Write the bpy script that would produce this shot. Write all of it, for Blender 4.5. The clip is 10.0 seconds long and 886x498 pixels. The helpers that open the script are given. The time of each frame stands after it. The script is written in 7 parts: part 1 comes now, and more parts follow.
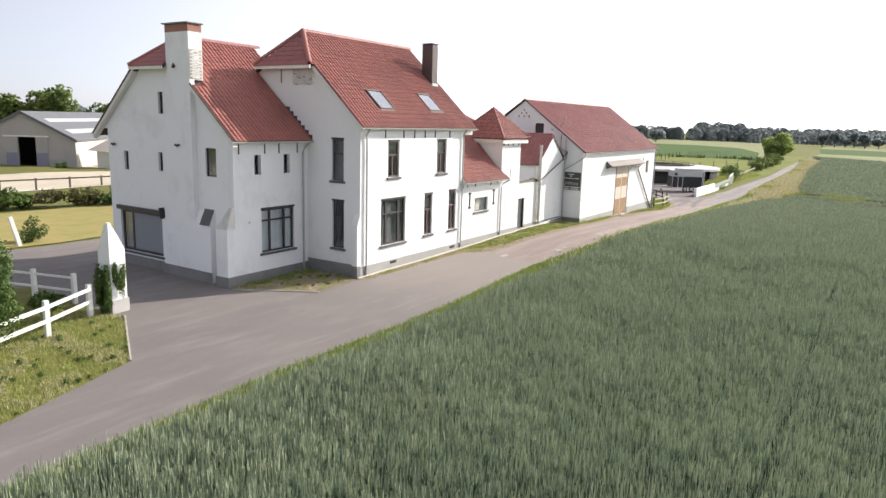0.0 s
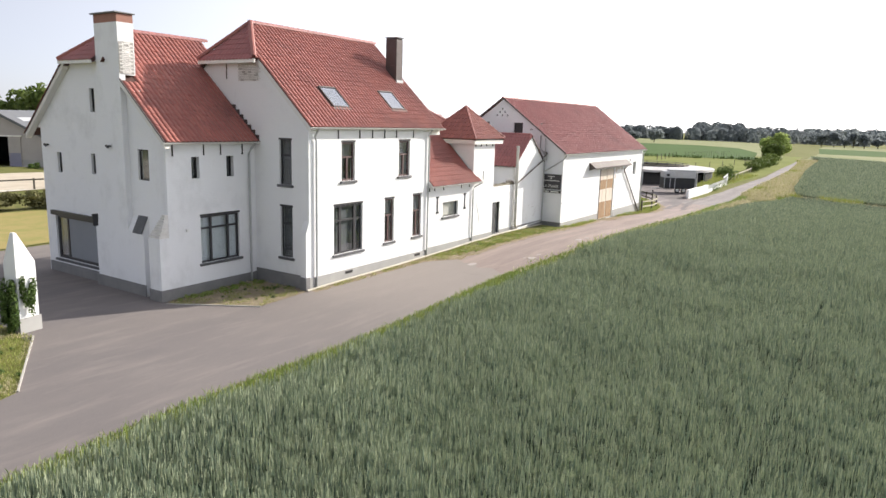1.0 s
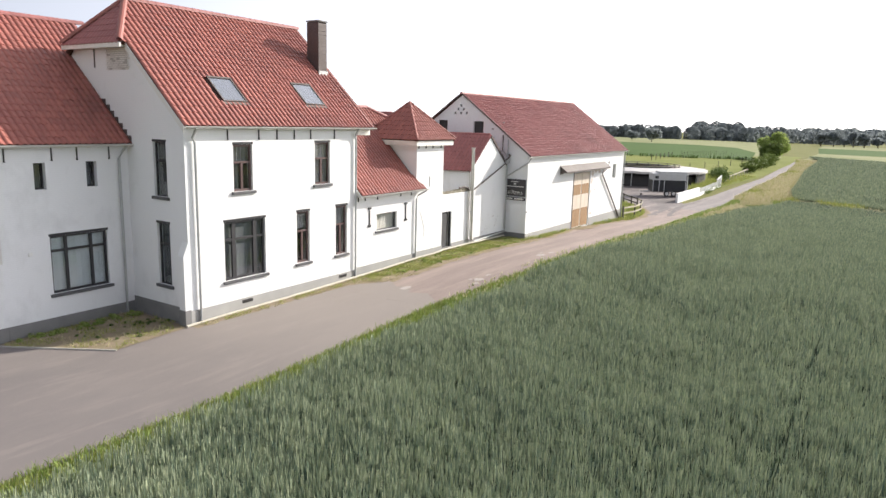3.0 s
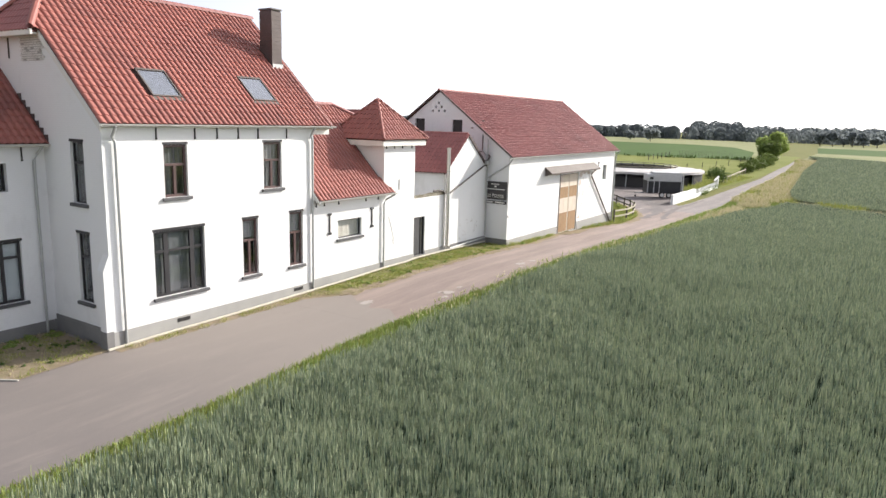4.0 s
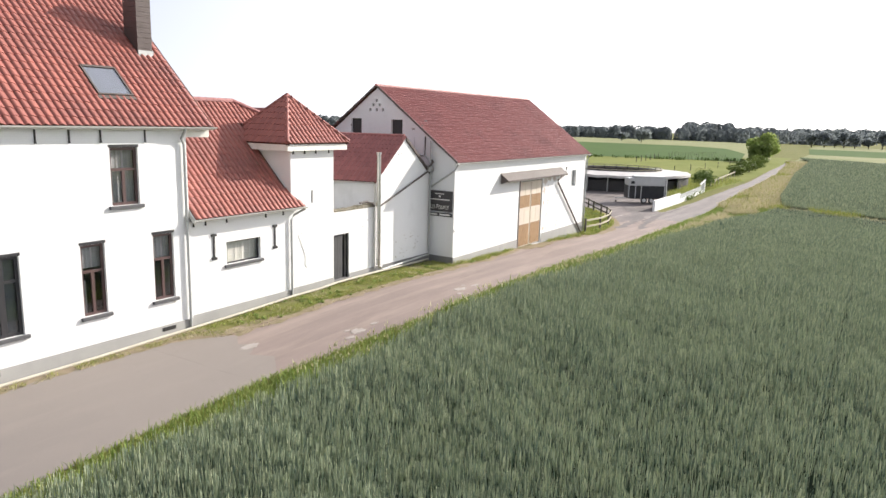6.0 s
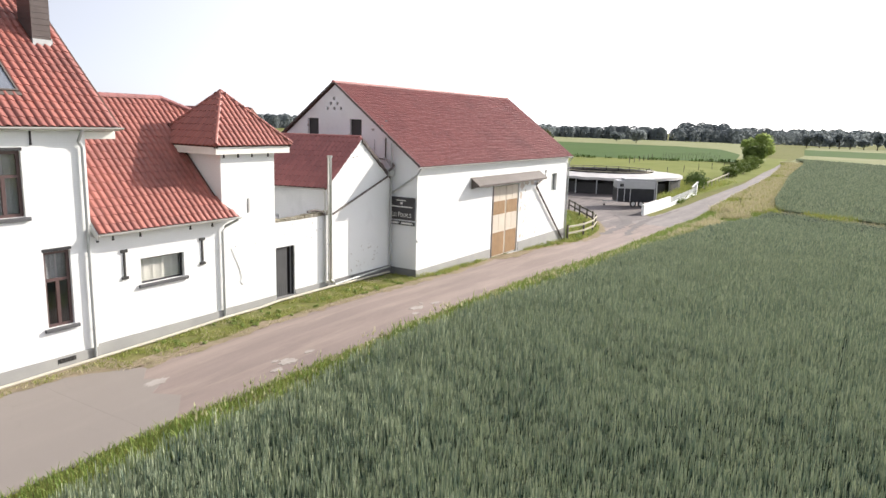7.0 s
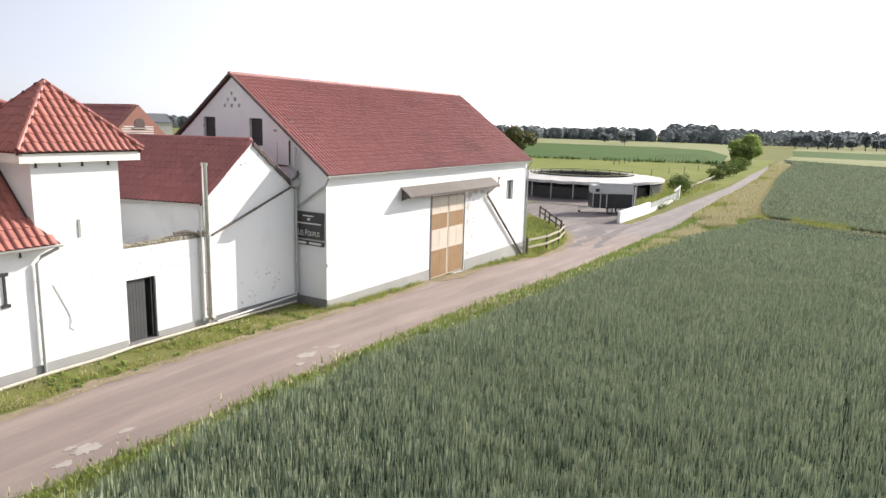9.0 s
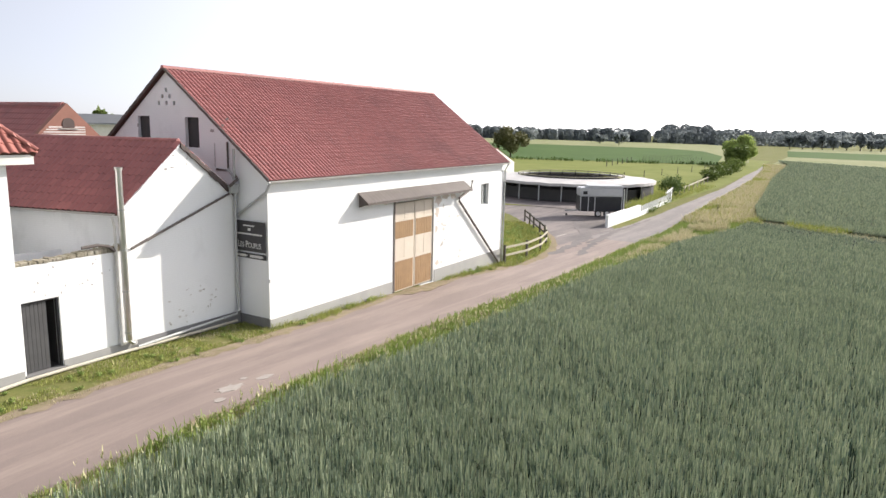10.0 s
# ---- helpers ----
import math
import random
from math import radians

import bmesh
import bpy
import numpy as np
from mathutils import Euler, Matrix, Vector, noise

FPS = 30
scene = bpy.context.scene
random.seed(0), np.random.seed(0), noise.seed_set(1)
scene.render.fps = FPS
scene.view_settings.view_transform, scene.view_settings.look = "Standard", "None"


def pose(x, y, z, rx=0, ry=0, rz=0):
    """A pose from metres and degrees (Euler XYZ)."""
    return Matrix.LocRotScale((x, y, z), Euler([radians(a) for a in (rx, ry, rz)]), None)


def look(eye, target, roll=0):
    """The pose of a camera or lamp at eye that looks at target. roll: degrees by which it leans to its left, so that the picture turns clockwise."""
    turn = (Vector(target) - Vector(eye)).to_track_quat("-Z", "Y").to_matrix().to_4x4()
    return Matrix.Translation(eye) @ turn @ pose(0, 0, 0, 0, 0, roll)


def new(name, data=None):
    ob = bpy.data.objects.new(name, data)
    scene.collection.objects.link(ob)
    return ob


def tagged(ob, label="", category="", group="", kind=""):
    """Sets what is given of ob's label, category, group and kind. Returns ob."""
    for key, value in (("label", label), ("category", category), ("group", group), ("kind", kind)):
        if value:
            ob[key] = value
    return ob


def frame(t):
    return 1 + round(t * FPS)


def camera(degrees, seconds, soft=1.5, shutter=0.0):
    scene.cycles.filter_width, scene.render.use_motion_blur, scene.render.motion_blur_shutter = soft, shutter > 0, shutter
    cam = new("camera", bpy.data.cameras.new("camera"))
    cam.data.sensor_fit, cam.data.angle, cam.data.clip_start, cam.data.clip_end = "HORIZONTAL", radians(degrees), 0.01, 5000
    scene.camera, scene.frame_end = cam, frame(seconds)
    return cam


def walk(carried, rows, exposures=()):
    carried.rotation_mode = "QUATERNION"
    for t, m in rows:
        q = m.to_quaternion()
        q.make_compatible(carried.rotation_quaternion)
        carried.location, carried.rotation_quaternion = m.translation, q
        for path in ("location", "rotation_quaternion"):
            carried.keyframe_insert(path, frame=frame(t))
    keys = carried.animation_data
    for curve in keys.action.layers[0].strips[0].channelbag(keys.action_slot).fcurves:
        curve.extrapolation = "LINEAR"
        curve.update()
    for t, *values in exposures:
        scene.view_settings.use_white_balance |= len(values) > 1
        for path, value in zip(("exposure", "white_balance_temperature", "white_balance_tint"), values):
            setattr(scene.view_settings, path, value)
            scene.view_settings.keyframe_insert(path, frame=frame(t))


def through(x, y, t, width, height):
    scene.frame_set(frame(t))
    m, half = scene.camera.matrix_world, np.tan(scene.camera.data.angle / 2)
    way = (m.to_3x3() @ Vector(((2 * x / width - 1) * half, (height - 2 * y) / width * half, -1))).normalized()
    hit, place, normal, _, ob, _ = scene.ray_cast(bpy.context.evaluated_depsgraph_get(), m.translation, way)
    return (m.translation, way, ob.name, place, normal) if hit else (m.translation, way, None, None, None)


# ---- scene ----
cam = camera(66.00, 10.0)
PATH = [
    (0.0, -26.605, -22.222, 8.109, 79.359, -1.621, -56.899),
    (0.5, -24.950, -22.337, 8.133, 79.329, -1.662, -56.895),
    (1.0, -23.185, -22.434, 8.147, 79.323, -1.667, -56.915),
    (1.5, -21.468, -22.455, 8.152, 79.295, -1.691, -56.877),
    (2.0, -19.697, -22.412, 8.152, 79.264, -1.750, -56.934),
    (2.5, -17.990, -22.247, 8.160, 79.281, -1.647, -56.909),
    (4.0, -12.869, -21.660, 8.100, 79.285, -1.602, -57.012),
    (4.5, -11.340, -21.528, 8.055, 79.247, -1.654, -57.152),
    (5.0, -9.705, -21.442, 8.052, 79.308, -1.663, -57.313),
    (5.5, -7.995, -21.299, 8.076, 79.384, -1.554, -57.432),
    (7.0, -2.384, -20.865, 8.150, 79.430, -1.624, -57.858),
    (7.5, -0.660, -20.701, 8.135, 79.466, -1.580, -58.059),
    (8.0, 1.105, -20.574, 8.114, 79.533, -1.567, -58.262),
    (8.5, 2.780, -20.454, 8.110, 79.548, -1.538, -58.431),
    (9.0, 4.489, -20.358, 8.114, 79.603, -1.465, -58.621),
    (9.5, 6.110, -20.236, 8.095, 79.643, -1.404, -58.777),
    (10.0, 7.858, -20.121, 8.046, 79.734, -1.298, -58.966),
]
walk(cam, [(t, pose(x, y, z, rx, ry, rz)) for t, x, y, z, rx, ry, rz in PATH])


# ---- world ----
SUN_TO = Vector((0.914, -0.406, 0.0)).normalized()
SUN_ELEVATION = radians(26.5)
world = bpy.data.worlds.new("sky")
scene.world = world
world.use_nodes = True
wn = world.node_tree.nodes
sky = wn.new("ShaderNodeTexSky")
sky.sky_type = "NISHITA"
sky.sun_disc = False
sky.sun_elevation = SUN_ELEVATION
sky.sun_rotation = math.atan2(SUN_TO.x, SUN_TO.y)
sky.air_density, sky.dust_density, sky.ozone_density = 0.4, 1.5, 2.0
world.node_tree.links.new(sky.outputs[0], wn["Background"].inputs[0])
wn["Background"].inputs[1].default_value = 0.044
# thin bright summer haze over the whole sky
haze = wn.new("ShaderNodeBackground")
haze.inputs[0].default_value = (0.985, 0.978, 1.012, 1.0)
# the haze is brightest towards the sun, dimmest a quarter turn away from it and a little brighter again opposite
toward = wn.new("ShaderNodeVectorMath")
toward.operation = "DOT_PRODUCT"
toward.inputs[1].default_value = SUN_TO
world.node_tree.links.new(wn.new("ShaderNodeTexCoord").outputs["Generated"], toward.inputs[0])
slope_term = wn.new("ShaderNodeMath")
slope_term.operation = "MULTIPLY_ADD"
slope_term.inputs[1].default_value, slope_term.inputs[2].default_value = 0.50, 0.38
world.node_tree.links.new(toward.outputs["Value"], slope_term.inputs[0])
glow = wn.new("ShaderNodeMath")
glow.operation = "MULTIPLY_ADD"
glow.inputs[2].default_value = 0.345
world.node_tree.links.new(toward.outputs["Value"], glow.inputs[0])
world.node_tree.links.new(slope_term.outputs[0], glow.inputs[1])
# and denser low down than overhead
split = wn.new("ShaderNodeSeparateXYZ")
falloff = wn.new("ShaderNodeMapRange")
falloff.inputs["From Min"].default_value, falloff.inputs["From Max"].default_value = 0.0, 0.75
falloff.inputs["To Min"].default_value, falloff.inputs["To Max"].default_value = 1.14, 0.80
amount = wn.new("ShaderNodeMath")
amount.operation = "MULTIPLY"
world.node_tree.links.new(wn["Texture Coordinate"].outputs["Generated"], split.inputs[0])
world.node_tree.links.new(split.outputs["Z"], falloff.inputs["Value"])
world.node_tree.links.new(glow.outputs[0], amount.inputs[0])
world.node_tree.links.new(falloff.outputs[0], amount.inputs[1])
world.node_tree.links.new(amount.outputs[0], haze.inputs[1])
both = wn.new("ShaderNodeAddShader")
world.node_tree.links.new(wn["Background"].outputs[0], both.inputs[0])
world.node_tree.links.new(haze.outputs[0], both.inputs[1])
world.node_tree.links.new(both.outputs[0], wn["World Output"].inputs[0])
sun = new("sun", bpy.data.lights.new("sun", "SUN"))
sun.data.energy, sun.data.angle, sun.data.color = 4.6, radians(0.6), (1.0, 0.925, 0.83)
sun.matrix_world = look((0, 0, 0), -(SUN_TO * math.cos(SUN_ELEVATION) + Vector((0, 0, math.sin(SUN_ELEVATION)))))
scene.view_settings.exposure = 0.72

# ---- materials ----


class Nodes:
    """A small helper round one node material."""

    def __init__(self, name):
        self.mat = bpy.data.materials.new(name)
        self.mat.use_nodes = True
        self.tree = self.mat.node_tree
        self.bsdf = self.tree.nodes["Principled BSDF"]
        self.coord = self.tree.nodes.new("ShaderNodeNewGeometry").outputs["Position"]

    def node(self, kind, **sockets):
        n = self.tree.nodes.new(kind)
        for key, value in sockets.items():
            self.plug(n.inputs[key.replace("_", " ")], value)
        return n

    def plug(self, socket, value):
        if isinstance(value, bpy.types.NodeSocket):
            self.tree.links.new(value, socket)
        else:
            socket.default_value = value

    def noise(self, scale, detail=4.0, rough=0.55, stretch=None):
        vec = self.coord
        if stretch:
            m = self.node("ShaderNodeMapping", Vector=vec, Scale=stretch)
            vec = m.outputs[0]
        return self.node("ShaderNodeTexNoise", Vector=vec, Scale=scale, Detail=detail, Roughness=rough).outputs[0]

    def ramp(self, fac, lo, hi, a=(0, 0, 0, 1), b=(1, 1, 1, 1)):
        r = self.node("ShaderNodeValToRGB", Fac=fac)
        r.color_ramp.elements[0].position, r.color_ramp.elements[1].position = lo, hi
        r.color_ramp.elements[0].color, r.color_ramp.elements[1].color = a, b
        return r.outputs[0]

    def mix(self, fac, a, b, blend="MIX"):
        n = self.tree.nodes.new("ShaderNodeMix")
        n.data_type, n.blend_type = "RGBA", blend
        self.plug(n.inputs[0], fac)
        self.plug(n.inputs[6], a)
        self.plug(n.inputs[7], b)
        return n.outputs[2]

    def math(self, op, a, b=0.0):
        n = self.tree.nodes.new("ShaderNodeMath")
        n.operation = op
        self.plug(n.inputs[0], a)
        self.plug(n.inputs[1], b)
        return n.outputs[0]

    def random(self):
        """One random number for each loose piece, whether an object of its own or an island."""
        a = self.tree.nodes.new("ShaderNodeObjectInfo").outputs["Random"]
        b = self.tree.nodes.new("ShaderNodeNewGeometry").outputs["Random Per Island"]
        return self.math("FRACT", self.math("ADD", a, b))

    def bump(self, height, strength=0.3, distance=0.01):
        n = self.node("ShaderNodeBump", Height=height, Strength=strength, Distance=distance)
        self.plug(self.bsdf.inputs["Normal"], n.outputs[0])

    def done(self, color, rough=0.8, metal=0.0, spec=0.5):
        self.plug(self.bsdf.inputs["Base Color"], color)
        self.plug(self.bsdf.inputs["Roughness"], rough)
        self.plug(self.bsdf.inputs["Metallic"], metal)
        self.plug(self.bsdf.inputs["Specular IOR Level"], spec)
        return self.mat


def rgb(r, g, b):
    return (r, g, b, 1.0)


def mottled(name, a, b, scale=3.0, fine=40.0, rough=0.8, metal=0.0, bump=0.2, distance=0.01, spec=0.4):
    """Two tones at a large and a small scale, with fine relief."""
    n = Nodes(name)
    big = n.noise(scale, 5.0)
    small = n.noise(fine, 3.0)
    col = n.mix(n.ramp(big, 0.3, 0.7), a, b)
    col = n.mix(0.35, col, n.mix(small, a, b))
    if bump:
        n.bump(small, bump, distance)
    return n.done(col, rough, metal, spec)


def make_wall_paint(name, base, stain, stain_lo=0.56, brick=True):
    n = Nodes(name)
    # painted brick: courses of 7.5 cm, seen only as faint relief
    sep = n.node("ShaderNodeSeparateXYZ", Vector=n.coord)
    along = n.math("ADD", sep.outputs[0], sep.outputs[1])
    flat = n.node("ShaderNodeCombineXYZ", X=along, Y=sep.outputs[2])
    bricks = n.node("ShaderNodeTexBrick", Vector=flat.outputs[0], Scale=1.0)
    bricks.inputs["Mortar Size"].default_value = 0.008
    bricks.inputs["Brick Width"].default_value = 0.22
    bricks.inputs["Row Height"].default_value = 0.075
    bricks.inputs["Color1"].default_value = rgb(0.9, 0.9, 0.9)
    bricks.inputs["Color2"].default_value = rgb(0.75, 0.75, 0.75)
    bricks.inputs["Mortar"].default_value = rgb(0.3, 0.3, 0.3)
    runs = n.noise(0.8, 5.0, 0.6, (1.2, 1.2, 0.7))
    blot = n.noise(0.55, 6.0, 0.65)
    fine = n.noise(22.0, 3.0)
    col = n.mix(n.math("MULTIPLY", n.ramp(runs, stain_lo, stain_lo + 0.25), 0.6), base, stain)
    col = n.mix(n.math("MULTIPLY", n.ramp(blot, stain_lo, stain_lo + 0.22), 0.6), col, stain)
    col = n.mix(0.06, col, bricks.outputs[0], "MULTIPLY")
    col = n.mix(n.math("MULTIPLY", fine, 0.06), col, rgb(0.5, 0.49, 0.47))
    n.bump(n.math("ADD", n.math("MULTIPLY", bricks.outputs[0], 0.6 if brick else 0.0), fine), 0.35, 0.006)
    return n.done(col, 0.75, 0.0, 0.3)


def make_tile_material(name, a, b, dark):
    n = Nodes(name)
    r = n.random()
    col = n.mix(r, a, b)
    moss = n.noise(0.35, 6.0, 0.65)
    col = n.mix(n.math("MULTIPLY", n.ramp(moss, 0.5, 0.75), 0.55), col, dark)
    specks = n.noise(9.0, 4.0, 0.7)
    col = n.mix(n.math("MULTIPLY", n.ramp(specks, 0.58, 0.72), 0.28), col, dark)
    n.bump(n.noise(60.0, 3.0), 0.15, 0.004)
    return n.done(col, 0.50, 0.0, 0.62)


def make_leaf(name, a, b, rough=0.6, scale=0.6, through=0.25):
    n = Nodes(name)
    col = n.mix(n.ramp(n.random(), 0.15, 0.85), a, b)
    col = n.mix(n.math("MULTIPLY", n.ramp(n.noise(scale, 4.0), 0.35, 0.7), 0.4), col, b)
    n.done(col, rough, 0.0, 0.12)
    if through:
        t = n.node("ShaderNodeBsdfTranslucent", Color=col)
        m = n.node("ShaderNodeMixShader", Fac=through)
        out = n.tree.nodes["Material Output"]
        n.tree.links.new(n.bsdf.outputs[0], m.inputs[1])
        n.tree.links.new(t.outputs[0], m.inputs[2])
        n.tree.links.new(m.outputs[0], out.inputs[0])
    return n.mat


def make_glass(name, tint):
    n = Nodes(name)
    edge = n.node("ShaderNodeLayerWeight", Blend=0.5)
    power = n.math("POWER", edge.outputs["Facing"], 4.0)
    gain = n.math("ADD", n.math("MULTIPLY", power, 0.9), 0.07)
    clear = n.node("ShaderNodeBsdfTransparent", Color=tint)
    gloss = n.node("ShaderNodeBsdfGlossy", Roughness=0.03)
    m = n.node("ShaderNodeMixShader", Fac=gain)
    n.tree.links.new(clear.outputs[0], m.inputs[1])
    n.tree.links.new(gloss.outputs[0], m.inputs[2])
    n.tree.links.new(m.outputs[0], n.tree.nodes["Material Output"].inputs[0])
    return n.mat


def make_ground(name, tones, scales=(0.15, 1.5, 14.0), rough=0.95, bump=0.5, stretch=None):
    """Ground cover: three tones mixed by noise at three scales."""
    n = Nodes(name)
    c = n.mix(n.ramp(n.noise(scales[0], 5.0, 0.6, stretch), 0.35, 0.65), tones[0], tones[1])
    c = n.mix(n.ramp(n.noise(scales[1], 5.0, 0.65, stretch), 0.42, 0.68), c, tones[2])
    fine = n.noise(scales[2], 4.0, 0.7)
    c = n.mix(n.math("MULTIPLY", n.ramp(fine, 0.3, 0.7), 0.4), c, tones[0])
    n.bump(fine, bump, 0.03)
    return n.done(c, rough, 0.0, 0.05)


def make_asphalt(name, a, b, dust, worn=0.0, bleach=None):
    """bleach: the stretch x0..x1 over which the surface turns paler, with an uneven border."""
    n = Nodes(name)
    c = n.mix(n.ramp(n.noise(0.35, 6.0, 0.62, (0.35, 1.0, 1.0)), 0.35, 0.68), a, b)
    c = n.mix(n.math("MULTIPLY", n.ramp(n.noise(0.9, 6.0, 0.7, (0.25, 1.4, 1.0)), 0.5, 0.75), 0.6), c, dust)
    if bleach:
        x = n.node("ShaderNodeSeparateXYZ", Vector=n.coord).outputs[0]
        x = n.math("ADD", x, n.math("MULTIPLY", n.noise(0.25, 4.0), 8.0))
        part_way = n.node("ShaderNodeMapRange", Value=x)
        part_way.inputs["From Min"].default_value, part_way.inputs["From Max"].default_value = bleach
        c = n.mix(n.math("MULTIPLY", part_way.outputs[0], 0.75), c, rgb(0.262, 0.230, 0.208))
    tracks = n.noise(1.0, 4.0, 0.6, (0.035, 1.5, 0.0))
    c = n.mix(n.math("MULTIPLY", n.ramp(tracks, 0.5, 0.66), worn), c, dust)
    c = n.mix(n.math("MULTIPLY", n.ramp(tracks, 0.34, 0.46, rgb(1, 1, 1), rgb(0, 0, 0)), worn), c, a)
    stone = n.noise(55.0, 2.0, 0.7)
    c = n.mix(n.math("MULTIPLY", n.ramp(stone, 0.5, 0.72), 0.35), c, dust)
    wob = n.node("ShaderNodeVectorMath", )
    wob.operation = "ADD"
    n.plug(wob.inputs[0], n.coord)
    n.plug(wob.inputs[1], n.node("ShaderNodeTexNoise", Vector=n.coord, Scale=1.2, Detail=5.0).outputs["Color"])
    cracks = n.node("ShaderNodeTexVoronoi", Vector=wob.outputs[0], Scale=0.55)
    cracks.feature = "DISTANCE_TO_EDGE"
    c = n.mix(n.math("MULTIPLY", n.ramp(cracks.outputs["Distance"], 0.0, 0.012, rgb(1, 1, 1), rgb(0, 0, 0)), n.math("MULTIPLY", n.ramp(n.noise(0.2), 0.6, 0.68), 0.12)), c, rgb(0.035, 0.034, 0.034))
    n.bump(stone, 0.4, 0.006)
    return n.done(c, 0.85, 0.0, 0.35)


WHITE = make_wall_paint("white_painted_brick", rgb(0.79, 0.80, 0.805), rgb(0.62, 0.625, 0.625), 0.6)
WHITE_OLD = make_wall_paint("weathered_white_paint", rgb(0.80, 0.81, 0.825), rgb(0.60, 0.61, 0.615), 0.56)
PLINTH = mottled("grey_plinth", rgb(0.16, 0.16, 0.165), rgb(0.24, 0.235, 0.23), 1.2, 25.0, 0.85)
PLINTH_PALE = mottled("pale_grey_plinth", rgb(0.30, 0.30, 0.295), rgb(0.39, 0.385, 0.37), 1.0, 25.0, 0.85)
TILE = make_tile_material("red_clay_pantile", rgb(0.350, 0.118, 0.092), rgb(0.275, 0.092, 0.075), rgb(0.13, 0.052, 0.049))
TILE_DARK = make_tile_material("dark_red_pantile", rgb(0.345, 0.122, 0.112), rgb(0.28, 0.098, 0.092), rgb(0.13, 0.054, 0.053))
DECK = mottled("roof_deck", rgb(0.10, 0.045, 0.035), rgb(0.07, 0.035, 0.03))
SOFFIT = mottled("white_soffit_paint", rgb(0.78, 0.77, 0.74), rgb(0.66, 0.65, 0.61), 2.0, 30.0, 0.6)
ZINC = mottled("zinc", rgb(0.50, 0.51, 0.51), rgb(0.38, 0.39, 0.39), 2.0, 30.0, 0.5, 0.35, 0.05)
PALE_PIPE = mottled("pale_grey_pipe", rgb(0.62, 0.61, 0.58), rgb(0.48, 0.47, 0.45), 2.0, 30.0, 0.5)
CONDUIT = mottled("dusty_cream_pipe", rgb(0.60, 0.56, 0.47), rgb(0.42, 0.39, 0.33), 2.5, 30.0, 0.7)
WARM_NET = mottled("beige_net_curtain", rgb(0.84, 0.77, 0.70), rgb(0.70, 0.63, 0.56), 2.0, 6.0, 0.95)
STEEL = mottled("stainless_steel", rgb(0.62, 0.61, 0.60), rgb(0.5, 0.49, 0.48), 2.0, 30.0, 0.28, 1.0, 0.05)
DARK_FRAME = mottled("dark_painted_frame", rgb(0.028, 0.028, 0.032), rgb(0.045, 0.043, 0.046), 4.0, 40.0, 0.45)
BROWN_FRAME = mottled("brown_stained_frame", rgb(0.115, 0.070, 0.066), rgb(0.080, 0.050, 0.048), 4.0, 50.0, 0.45)
STONE_SILL = mottled("blue_stone", rgb(0.07, 0.072, 0.078), rgb(0.11, 0.11, 0.115), 3.0, 40.0, 0.6)
IRON = mottled("dark_iron", rgb(0.03, 0.03, 0.032), rgb(0.05, 0.047, 0.045), 6.0, 50.0, 0.6)
GLASS = make_glass("window_glass", rgb(0.90, 0.93, 0.94))
BLIND = mottled("grey_blue_blind", rgb(0.20, 0.21, 0.25), rgb(0.16, 0.17, 0.20), 2.0, 12.0, 0.9)
# two darker copies of the net: room shade is put into their colour
DIM_NET = mottled("shade_dimmed_net", rgb(0.17, 0.17, 0.18), rgb(0.11, 0.11, 0.12), 3.0, 9.0, 0.95)
MID_NET = mottled("shade_dimmed_mauve_net", rgb(0.44, 0.41, 0.42), rgb(0.33, 0.30, 0.31), 3.0, 12.0, 0.95)
CURTAIN = mottled("net_curtain", rgb(0.80, 0.80, 0.80), rgb(0.70, 0.70, 0.71), 3.0, 20.0, 0.95)
# indoor surfaces: the dimness of the rooms is painted into this colour
ROOM_SHADE = mottled("room_shade_plaster", rgb(0.11, 0.105, 0.107), rgb(0.075, 0.072, 0.074), 1.0, 10.0, 0.95)
CLAD = mottled("brown_slate_cladding", rgb(0.075, 0.055, 0.052), rgb(0.11, 0.085, 0.08), 3.0, 30.0, 0.55)
BRICK_RED = mottled("old_red_brick", rgb(0.36, 0.185, 0.145), rgb(0.27, 0.14, 0.11), 2.0, 25.0, 0.9)
BRICK_WHITE = mottled("bare_whitewashed_brick", rgb(0.78, 0.77, 0.75), rgb(0.56, 0.54, 0.51), 3.0, 25.0, 0.9, 0.0, 0.4)
MORTAR_PALE = mottled("pale_mortar", rgb(0.42, 0.41, 0.39), rgb(0.34, 0.33, 0.31), 4.0, 30.0, 0.95)
DOOR_WOOD = mottled("weathered_brown_boards", rgb(0.34, 0.215, 0.11), rgb(0.25, 0.155, 0.08), 2.0, 30.0, 0.75)
DOOR_PALE = mottled("pale_door_board", rgb(0.62, 0.55, 0.46), rgb(0.54, 0.475, 0.40), 2.0, 30.0, 0.7)
DOOR_GREY = mottled("dark_grey_door_boards", rgb(0.085, 0.085, 0.088), rgb(0.055, 0.055, 0.058), 2.0, 30.0, 0.6)
SHEET = mottled("brownish_corrugated_sheet", rgb(0.085, 0.070, 0.064), rgb(0.135, 0.113, 0.104), 1.0, 25.0, 0.6)
SHOULDER = make_ground("sandy_road_edge", (rgb(0.25, 0.20, 0.145), rgb(0.31, 0.255, 0.19), rgb(0.20, 0.185, 0.10)), (0.8, 3.0, 20.0))
ASPHALT = make_asphalt("worn_asphalt", rgb(0.150, 0.136, 0.137), rgb(0.188, 0.168, 0.162), rgb(0.270, 0.238, 0.220), 0.0, (-4.0, 8.0))
